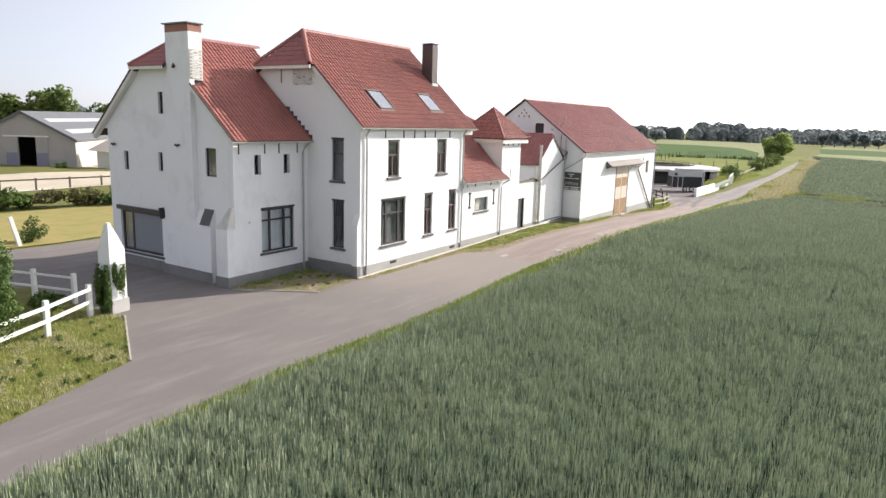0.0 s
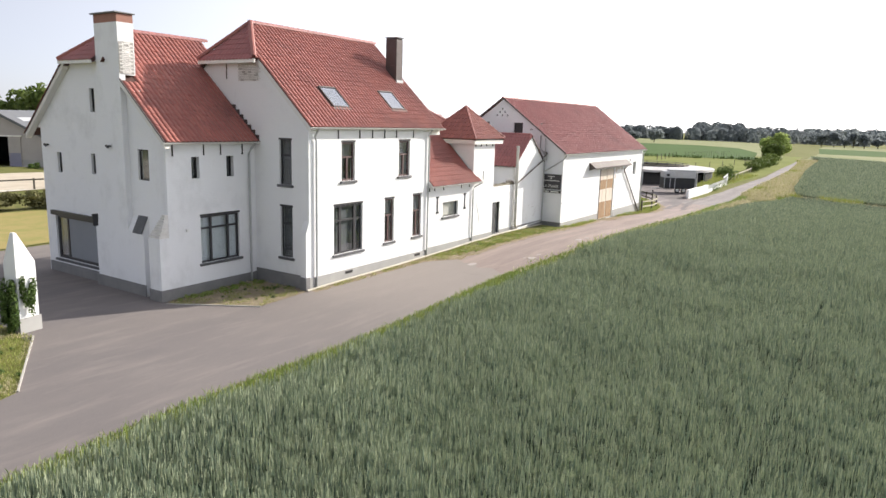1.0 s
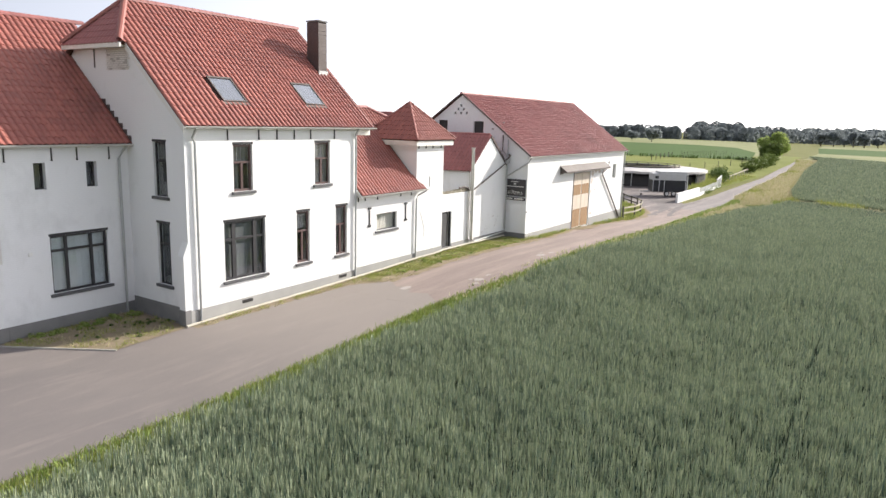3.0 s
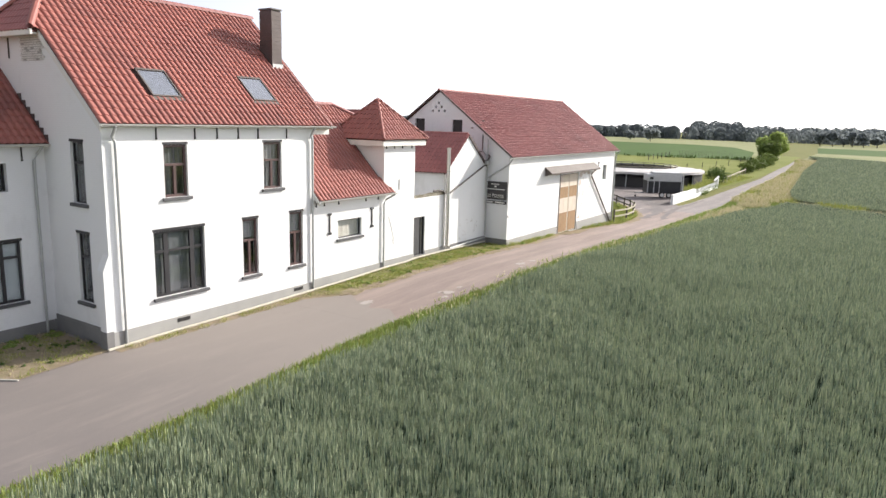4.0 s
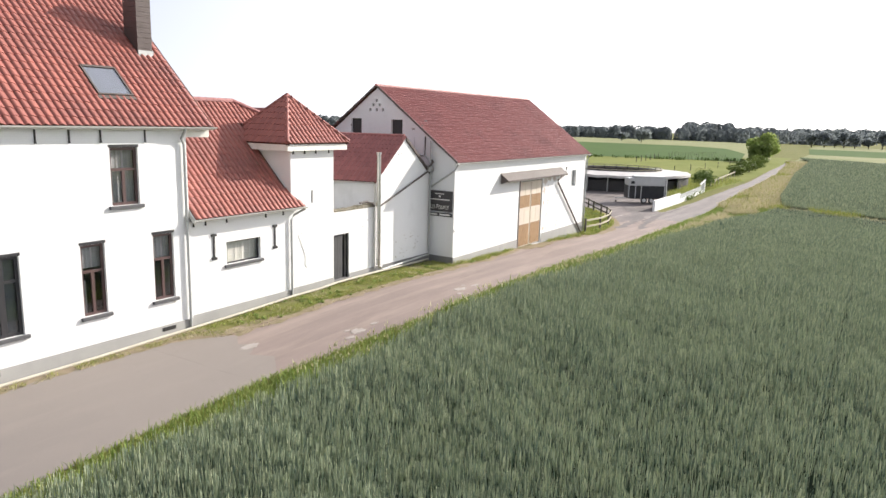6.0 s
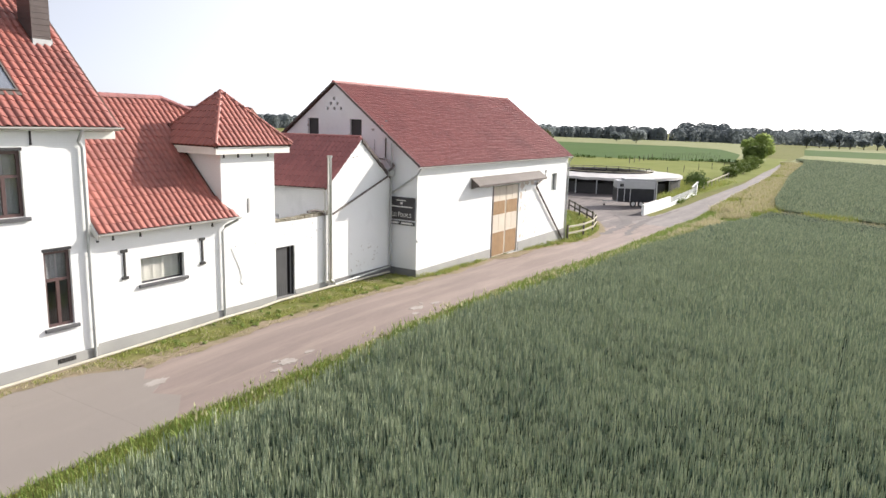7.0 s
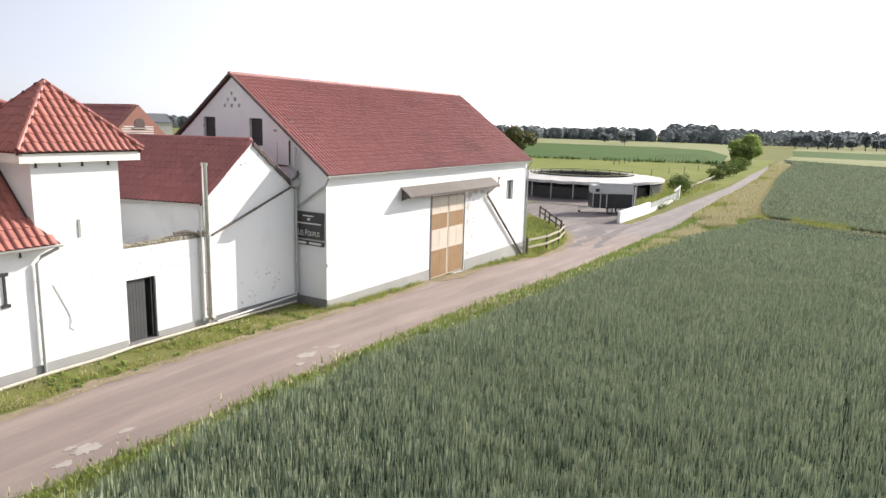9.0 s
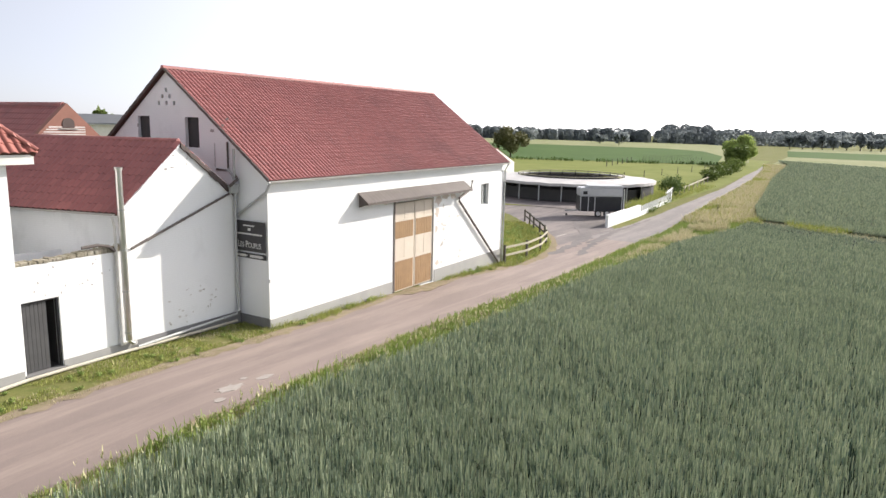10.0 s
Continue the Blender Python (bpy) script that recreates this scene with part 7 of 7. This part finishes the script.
part("jockey_wheel", tube(bmesh.new(), [along(-1.2, 1.05, 0.12), along(-1.2, 1.15, 0.12)], 0.12, 10), RUBBER, trailer)

ring = thing("horse_walker", 100.5, 14.0, -1.3, "round open horse walker with a dusty white ring roof", "shed")
RC, RI, RO = Vector((100.8, 14.4, 0)), 7.4, 11.7
g0 = gz(100)
n = 48
bm = bmesh.new()
rows = []
for i in range(n):
    a = 2 * math.pi * i / n
    w = 0.05 * math.sin(i * 2.7)
    rows.append([bm.verts.new((RC.x + r * math.cos(a), RC.y + r * math.sin(a), z)) for r, z in ((RI, g0 + 2.78), (RO, g0 + 2.45 + w), (RO, g0 + 2.10 + w), (RO - 0.06, g0 + 2.10 + w), (RO - 0.06, g0 + 2.35 + w), (RI, g0 + 2.66))])
for i in range(n):
    a, b = rows[i], rows[(i + 1) % n]
    for k in range(6):
        j = (k + 1) % 6
        bm.faces.new((a[k], a[j], b[j], b[k]))
part("roof", bm, RING_ROOF, ring, "dusty white sheet ring roof")
for i in range(24):
    a = 2 * math.pi * i / 24
    c, s = math.cos(a), math.sin(a)
    part("post", beam(bmesh.new(), (RC.x + (RO - 0.4) * c, RC.y + (RO - 0.4) * s, g0 - 0.2), (RC.x + (RO - 0.4) * c, RC.y + (RO - 0.4) * s, g0 + 2.35), 0.12, 0.12), ZINC, ring)
    part("inner_post", beam(bmesh.new(), (RC.x + RI * c, RC.y + RI * s, g0 - 0.2), (RC.x + RI * c, RC.y + RI * s, g0 + 3.05), 0.1, 0.1), IRON, ring)
    b = 2 * math.pi * (i + 1) / 24
    part("inner_rail", beam(bmesh.new(), (RC.x + RI * c, RC.y + RI * s, g0 + 3.02), (RC.x + RI * math.cos(b), RC.y + RI * math.sin(b), g0 + 3.02), 0.08, 0.1), WOOD_PALE, ring)
    # near-black boards and panels stand in for the shade under the ring roof
    part("shade_dark_kick_board", beam(bmesh.new(), (RC.x + (RO - 1.0) * c, RC.y + (RO - 1.0) * s, g0 + 0.85), (RC.x + (RO - 1.0) * math.cos(b), RC.y + (RO - 1.0) * math.sin(b), g0 + 0.85), 0.08, 1.5), IRON, ring)
    part("shade_board", beam(bmesh.new(), (RC.x + (RI + 0.2) * c, RC.y + (RI + 0.2) * s, g0 + 1.2), (RC.x + (RI + 0.2) * math.cos(b), RC.y + (RI + 0.2) * math.sin(b), g0 + 1.2), 0.08, 2.4), IRON, ring)
    if 16 < i < 23:
        part("wall_panel", beam(bmesh.new(), (RC.x + (RO - 0.3) * c, RC.y + (RO - 0.3) * s, g0 + 0.9), (RC.x + (RO - 0.3) * math.cos(b), RC.y + (RO - 0.3) * math.sin(b), g0 + 0.9), 0.08, 2.0), IRON if i < 20 else DOOR_WOOD, ring)

# ---- roadside bushes and trees ----
bush(109.5, 1.6, 4.2, 3.3, 1)
bush(112.0, 3.2, 3.2, 2.6, 2)
for i, (x, y, w, h) in enumerate(((150, 4.3, 4.0, 2.6), (159, 4.2, 4.2, 3.0), (169, 4.4, 4.6, 3.2), (179, 5.0, 4.6, 3.4), (191, 5.8, 4.8, 3.4), (204, 6.6, 5.0, 3.5))):
    bush(x, y, w, h, 10 + i, LEAF_MID, 1100, 0.20, "rounded dark green hedge bush", "roadside bushes")
tree("roadside_tree", 242, 11.5, 10.3, 5.3, LEAF_LIGHT, "bushy light green roadside tree", 5, 8000, 0.36, low=0.02)
tree("roadside_tree", 229, 10.2, 6.3, 3.7, LEAF_MID, "dark green roadside tree", 6, 3000, 0.45, low=0.08)
tree("field_tree", 220, 80.5, 11.0, 6.2, LEAF_OLIVE, "broad olive green tree behind the barn", 7, 3500, 0.5, low=0.15)
for i, (x, y, h, r) in enumerate(((545, 141, 12, 8), (610, 178, 9, 6), (570, 230, 13, 9))):
    tree("field_tree", x, y, h, r, LEAF_HAZED, "lone dark tree in the fields", 20 + i, 700, 1.1, low=0.12)
rail2 = thing("white_rail_fence", 128, 2.6, -1.5, "pale rail fence by the meadow", "fence")
for i in range(9):
    x = 112 + 5 * i
    y = 1.6 + i * 0.33
    part("post", beam(bmesh.new(), (x, y, gz(x) - 0.1), (x, y, gz(x) + 1.2), 0.14, 0.14), WOOD_PALE, rail2)
    if i:
        part("rail", beam(bmesh.new(), (x - 5, y - 0.33, gz(x) + 1.0), (x, y, gz(x) + 1.0), 0.1, 0.2), WOOD_PALE, rail2)
mesh_fence = thing("field_fence", 170, 25, -1.9, "line of thin timber fence posts across the meadow", "fence")
for i in range(9):
    a = Vector((118, 20, 0)).lerp(Vector((205, 12, 0)), i / 8)
    part("post", beam(bmesh.new(), (a.x, a.y, gz(a.x) - 0.1), (a.x, a.y, gz(a.x) + 1.5), 0.11, 0.11), WOOD_RAIL, mesh_fence)
for i in range(6):
    a = Vector((190, 37.5, 0)).lerp(Vector((226, 41, 0)), i / 5)
    part("post", beam(bmesh.new(), (a.x, a.y, gz(a.x) - 0.1), (a.x, a.y, gz(a.x) + 1.8), 0.16, 0.16), WOOD_RAIL, mesh_fence)
rng = random.Random(19)
for i in range(66):
    row = i // 22
    a = Vector((222 + 24 * row, 36.5 + 6 * row, 0)).lerp(Vector((239 + 34 * row, 18.5 + 10 * row, 0)), (i % 22 + rng.uniform(-0.2, 0.2)) / 21)
    part("post", beam(bmesh.new(), (a.x, a.y, gz(a.x) - 0.1), (a.x, a.y, gz(a.x) + rng.uniform(0.9, 1.4)), 0.08, 0.08), WOOD_RAIL, mesh_fence)

# ---- woods on the horizon ----


def wood(name, pts, depth, height, count, size, seed, label, gaps=0.0):
    """A far wood: leaf clumps heaped along a line, with an uneven top."""
    r = np.random.default_rng(seed)
    pts = np.array(pts, float)
    s = np.concatenate([[0], np.cumsum(np.linalg.norm(np.diff(pts, axis=0), axis=1))])
    n = int(s[-1] / 2.6)
    t = r.uniform(0, s[-1], n)
    cx, cy = np.interp(t, s, pts[:, 0]) + r.normal(0, depth, n), np.interp(t, s, pts[:, 1]) + r.normal(0, depth, n)
    ch = height * (0.84 + 0.07 * np.sin(t * 0.013 + seed) + 0.05 * np.sin(t * 0.041) + r.uniform(-0.10, 0.10, n))
    pick = r.integers(0, n, count)
    q = r.normal(0, 1, (count, 3))
    q /= np.linalg.norm(q, axis=1)[:, None]
    rad = ch[pick] * 0.5
    fill = r.uniform(0, 1, count)
    wide = np.where(fill < 0.55, 1.0, np.sqrt(np.clip(1 - ((fill - 0.55) / 0.45) ** 2, 0, 1))) * rad * 0.8
    turn = r.uniform(0, 2 * math.pi, count)
    p = np.stack([cx[pick] + np.cos(turn) * wide, cy[pick] + np.sin(turn) * wide, np.interp(cx[pick], GX, GZ) + ch[pick] * fill], 1)
    rise = np.where(fill < 0.55, 0.15, 0.15 + 1.6 * (fill - 0.55) / 0.45)
    nrm = np.stack([np.cos(turn), np.sin(turn), rise], 1) + r.normal(0, 0.35, (count, 3))
    nrm /= np.linalg.norm(nrm, axis=1)[:, None]
    a = np.cross(nrm, r.normal(0, 1, (count, 3)))
    a /= np.linalg.norm(a, axis=1)[:, None]
    b = np.cross(nrm, a)
    k = (size * r.uniform(0.6, 1.4, count))[:, None]
    v = np.stack([p - a * k, p + b * k * 0.7, p + a * k, p - b * k * 0.7], 1)
    return tagged(arrays(name, v.reshape(-1, 3), np.arange(count * 4).reshape(-1, 4), LEAF_HAZED), label, "wood", "", "stuff")


def polar(angle, dist):
    return (-5 + dist * math.cos(angle), -21 + dist * math.sin(angle))


# these woods take their haze from the blued leaf colour
wood("far_wood", [polar(a, 900) for a in (0.07, 0.2, 0.35, 0.5, 0.65, 0.85, 1.0, 1.2)], 26, 17.5, 110000, 1.5, 1, "wood along the horizon, blued by haze in its leaf colour")
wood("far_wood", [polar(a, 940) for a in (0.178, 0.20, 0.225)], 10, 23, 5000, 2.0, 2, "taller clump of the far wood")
wood("far_wood", [polar(a, 1500) for a in (-0.2, -0.05, 0.1)], 30, 24, 9000, 4.0, 3, "most distant wood, its haze put into the leaf colour")
for i in range(15):
    a = 0.075 - i * 0.0125
    x, y = polar(a + 0.002 * math.sin(i * 5), 690 + 12 * math.sin(i * 3))
    tree("avenue_tree", x, y, 12 + 3.5 * math.sin(i * 2.3), 5.5 + 1.5 * math.sin(i * 1.7), LEAF_HAZED, "dark round tree of a far avenue", 60 + i, 700, 1.2, low=0.22, group="far avenue trees", trunk=0.5)

# ---- gate, lawn and stables behind the house ----
pillar = thing("gate_pillar", -11.6, 3.6, 0.0, "white rendered gate pillar with sloping top and ivy", "pillar")
bm = bmesh.new()
pc, pe, pd = Vector((-11.38, 3.45, 0)), Vector((0.978, 0.208, 0)), Vector((-0.208, 0.978, 0))
UP = Vector((0, 0, 1))
prism(bm, [pc + UP * 0.55, pc + pe * 0.78 + UP * 0.55, pc + pe * 0.78 + UP * 2.6, pc + UP * 2.6], pd * 0.62)
bmesh.ops.recalc_face_normals(bm, faces=bm.faces)
tip = [bm.verts.new(pc + pe * a + pd * b + UP * 3.74) for a, b in ((0.05, 0.05), (0.16, 0.05), (0.16, 0.2), (0.05, 0.2))]
low = [bm.verts.new(pc + pe * a + pd * b + UP * 2.602) for a, b in ((0, 0), (0.78, 0), (0.78, 0.62), (0, 0.62))]
bm.faces.new(tip)
for k in range(4):
    bm.faces.new((low[k], low[(k + 1) % 4], tip[(k + 1) % 4], tip[k]))
bmesh.ops.recalc_face_normals(bm, faces=bm.faces)
part("shaft", bm, WHITE, pillar)
part("base", prism(bmesh.new(), [pc - pe * 0.05 - pd * 0.05 + UP * z for z in (-0.1, 0.548)] + [pc + pe * 0.83 - pd * 0.05 + UP * z for z in (0.548, -0.1)], pd * 0.72), PLINTH_PALE, pillar, "grey pillar base")
foliage("ivy", (-11.62, 3.6, 0.95), (0.34, 0.4, 1.15), 2200, 0.055, LEAF, pillar, "dark green ivy", 71)
foliage("ivy", (-11.0, 3.40, 1.5), (0.36, 0.16, 1.05), 1000, 0.05, LEAF, pillar, "thin climbing ivy", 72, 6)
wf = thing("white_fence", -13.0, 3.4, 0.0, "white painted post-and-rail fence by the gate", "fence")
for x, y in ((-14.4, 2.60), (-12.15, 3.75), (-16.8, 1.4), (-19.2, 0.3)):
    part("post", cube(x - 0.09, x + 0.09, y - 0.09, y + 0.09, -0.1, 1.35, 0.01), RAIL_WHITE, wf)
for h in (0.62, 1.12):
    part("rail", beam(bmesh.new(), (-19.2, 0.2, h), (-14.4, 2.5, h), 0.06, 0.13), RAIL_WHITE, wf)
    part("rail", beam(bmesh.new(), (-14.4, 2.5, h), (-12.1, 3.68, h + 0.05), 0.06, 0.13), RAIL_WHITE, wf)
wf2 = thing("white_fence", -12.5, 7.4, 0.0, "white painted fence along the driveway", "fence")
for x, y in ((-11.4, 6.2), (-12.0, 8.3), (-13.2, 12.0), (-14.4, 15.7)):
    part("post", cube(x - 0.09, x + 0.09, y - 0.09, y + 0.09, -0.1, 1.3, 0.01), RAIL_WHITE, wf2)
for h in (0.55, 1.1):
    part("rail", beam(bmesh.new(), (-11.4, 6.2, h), (-12.0, 8.3, h), 0.05, 0.09), RAIL_WHITE, wf2)
    part("rail", beam(bmesh.new(), (-12.0, 8.3, h), (-14.4, 15.7, h), 0.05, 0.09), RAIL_WHITE, wf2)
# dark shrub at the edge of the drive
shrub = thing("conifer", -16.75, 1.7, 0.0, "tall dark green conifer shrub by the fence", "shrub")
part("trunk", tube(bmesh.new(), [(-16.75, 1.7, -0.1), (-16.75, 1.7, 3.9)], 0.12, 8, 0.4), BARK, shrub)
foliage("foliage", (-16.75, 1.75, 2.1), (1.25, 1.25, 2.4), 9500, 0.065, LEAF, shrub, "", 81, 22)
bush(-12.6, 6.0, 1.6, 0.8, 82, None, 700, 0.07, "low shrubs behind the fence")
bush(-15.2, 4.8, 2.2, 1.0, 83, None, 900, 0.07, "low shrubs behind the fence")
post = thing("marker_post", -6.6, 21.3, 0.0, "leaning white marker post on the lawn", "post")
part("shaft", beam(bmesh.new(), (-6.45, 21.2, -0.1), (-6.85, 21.3, 1.75), 0.22, 0.22), RAIL_WHITE, post)
bush(-5.4, 22.0, 1.9, 1.8, 84, None, 900, 0.08, "round clipped bush on the dry lawn")
hedge = thing("hedge", 3.0, 36.5, 0.0, "overgrown green hedge between lawn and riding arena", "hedge")
for i in range(9):
    q = i / 8
    foliage("leaves", (-8.5 + 19 * q, 42.0 - 9.0 * q, 0.8), (1.9, 1.6, 0.95 + 0.25 * math.sin(i * 2.1)), 900, 0.16, LEAF_OLIVE if i in (5, 6) else LEAF, hedge, "", 90 + i)
arena_fence = thing("arena_fence", 11, 48.5, 0.1, "dark timber arena fence", "fence")
for i in range(8):
    x, y = 2.0 + 3.2 * i, 49.6 - 0.35 * i
    part("post", beam(bmesh.new(), (x, y, 0), (x, y, 1.35), 0.14, 0.14), WOOD_RAIL, arena_fence)
    if i:
        part("rail", beam(bmesh.new(), (x - 3.2, y + 0.35, 1.2), (x, y, 1.2), 0.08, 0.14), WOOD_RAIL, arena_fence)
        part("board", beam(bmesh.new(), (x - 3.2, y + 0.35, 0.15), (x, y, 0.15), 0.08, 0.22), RAIL_WHITE, arena_fence)

stable = thing("stable", 24, 88, 0.0, "large grey stable hall with a dark corrugated roof", "stable")
# axes of the hall: u along its gable front, v along its length
o = Vector((26.5, 74.0, 0.1))
ud = Vector((-0.66, 0.75, 0)).normalized()
vd = Vector((0.75, 0.66, 0)).normalized()


def st(u, v, z):
    return o + ud * u + vd * v + Vector((0, 0, z))


GWID, GLEN, GE, GA = 13.6, 42.0, 3.9, 7.5
du0, du1, dz1 = 5.2, 7.5, 4.2
bm = bmesh.new()
for u0, u1, z0, z1 in ((0, du0, -0.3, GE), (du1, GWID, -0.3, GE)):
    prism(bm, [st(u0, 0, z0), st(u1, 0, z0), st(u1, 0, z1), st(u0, 0, z1)], vd * 0.25)
prism(bm, [st(0, 0, GE), st(du0, 0, GE), st(du0, 0, GE + (GA - GE) * du0 / (GWID / 2))], vd * 0.25)
k1 = GE + (GA - GE) * (GWID - du1) / (GWID / 2)
prism(bm, [st(du1, 0, GE), st(GWID, 0, GE), st(du1, 0, k1)], vd * 0.25)
prism(bm, [st(du0, 0, dz1), st(du1, 0, dz1), st(du1, 0, k1), st(GWID / 2, 0, GA), st(du0, 0, GE + (GA - GE) * du0 / (GWID / 2))], vd * 0.25)
part("wall", bm, STABLE_GREY, stable, "grey gable front")
part("wall", prism(bmesh.new(), [st(0, 0.26, -0.3), st(0, GLEN, -0.3), st(0, GLEN, GE), st(0, 0.26, GE)], ud * 0.2), STABLE_PALE, stable, "pale sunlit long wall")
part("wall", prism(bmesh.new(), [st(GWID, 0.26, -0.3), st(GWID, GLEN, -0.3), st(GWID, GLEN, GE), st(GWID, 0.26, GE)], ud * -0.2), WHITE, stable)
part("wall_base", prism(bmesh.new(), [st(0.02, -0.03, -0.3), st(du0, -0.03, -0.3), st(du0, -0.03, 1.1), st(0.02, -0.03, 1.1)], vd * 0.025), PLINTH_PALE, stable)
part("back_wall", prism(bmesh.new(), [st(1, 12, 0), st(GWID - 1, 12, 0), st(GWID - 1, 12, 4.0), st(1, 12, 4.0)], vd * 0.1), ROOM_SHADE, stable)
for u0, u1 in ((3.6, 5.15), (7.55, 9.1)):
    leaf = part("door", prism(bmesh.new(), [st(u0, -0.12, 0.1), st(u1, -0.12, 0.1), st(u1, -0.12, dz1), st(u0, -0.12, dz1)], vd * 0.06), STABLE_GREY, stable, "sliding stable door")
    part("lower_panel", prism(bmesh.new(), [st(u0 + 0.05, -0.15, 0.15), st(u1 - 0.05, -0.15, 0.15), st(u1 - 0.05, -0.15, 2.0), st(u0 + 0.05, -0.15, 2.0)], vd * 0.025), PANEL_BLUE, leaf)
part("door_rail", prism(bmesh.new(), [st(3.4, -0.2, dz1), st(9.3, -0.2, dz1), st(9.3, -0.2, dz1 + 0.18), st(3.4, -0.2, dz1 + 0.18)], vd * 0.12), SOFFIT, stable)
for s in (0, 1):
    e = -0.35 if s == 0 else GWID + 0.35
    ez = GE - 0.17
    rf = part("roof", prism(bmesh.new(), [st(e, -0.3, ez), st(e, GLEN, ez), st(GWID / 2, GLEN, GA + 0.1), st(GWID / 2, -0.3, GA + 0.1)], (0, 0, 0.12)), ROOF_GREY, stable, "dark grey corrugated roof")
    if s == 0:
        for q0, q1 in ((0.22, 0.36), (0.62, 0.74)):
            def on(q, v):
                return st(e + (GWID / 2 - e) * q, v, ez + (GA + 0.1 - ez) * q + 0.125)
            part("light_strip", prism(bmesh.new(), [on(q0, 2.5), on(q0, 40), on(q1, 40), on(q1, 2.5)], (0, 0, 0.03)), ROOF_CLEAR, rf, "pale translucent roof strip")
    part("bargeboard", prism(bmesh.new(), [st(e, -0.32, ez - 0.2), st(GWID / 2, -0.32, GA - 0.1), st(GWID / 2, -0.32, GA + 0.28), st(e, -0.32, ez + 0.2)], vd * -0.06), ROOF_GREY, stable)
band("stable_verge", np.arange(2, 30, 1.5), [(2, 68.5), (30, 64.5)], [(2, 100), (25.5, 74.5), (30, 69.5)], SOIL, 0.06, "rough grass before the stable hall", "grass", 0.15, 12)
bush(23.6, 72.6, 1.8, 1.0, 85, None, 700, 0.10, "low bush before the stable hall", z=0.1)
lodge = thing("small_shed", 31, 71, 0.0, "small pale shed beside the stable hall", "shed")
part("wall", cube(28.6, 32.6, 68.6, 72.4, -0.3, 2.7), SOFFIT, lodge)
part("roof", prism(bmesh.new(), [(27.5, 68.0, 2.6), (30.6, 68.0, 4.0), (33.7, 68.0, 2.6)], (0, 5.0, 0)), BEIGE, lodge)
part("window", cube(29.6, 30.6, 68.55, 68.6, 1.0, 2.2), IRON, lodge)
for i, (x, y, h, r, m) in enumerate(((24, 128, 14.5, 8, LEAF_MID), (40, 126, 11.2, 6, LEAF_MID), (46.5, 118, 14.0, 5.5, LEAF_MID), (62, 122, 10.8, 7, LEAF), (8, 112, 13.5, 7, LEAF_MID), (2, 104, 12, 6, LEAF), (32, 134, 12, 8, LEAF))):
    tree("yard_tree", x, y, h, r, m, "leafy green tree behind the stables", 100 + i, 3500, 0.5, low=0.12, group="trees behind the stables")

hall = thing("machinery_hall", 76, 91, 0.0, "long pale farm hall with a low grey roof", "hall")
for a, b in ((Vector((58, 98, 0)), Vector((84, 84, 0))),):
    back_off = Vector((0.46, 0.88, 0)) * 14
    part("wall", prism(bmesh.new(), [a + UP * -0.4, b + UP * -0.4, b + UP * 7.0, a + UP * 7.0], back_off), SOFFIT, hall, "pale rendered wall")
    lip = Vector((-0.46, -0.88, 0)) * 0.5
    part("roof", prism(bmesh.new(), [a + lip + UP * 7.0, b + lip + UP * 7.0, b + back_off * 0.5 + UP * 8.5, a + back_off * 0.5 + UP * 8.5], (0, 0, 0.15)), ROOF_GREY, hall, "low grey sheet roof")
    part("gutter", beam(bmesh.new(), a + lip + UP * 6.95, b + lip + UP * 6.95, 0.16, 0.16), ZINC, hall)
tree("yard_tree", 102, 127, 11.3, 4.5, LEAF_MID, "leafy green tree behind the farm hall", 120, 2500, 0.5, low=0.12)
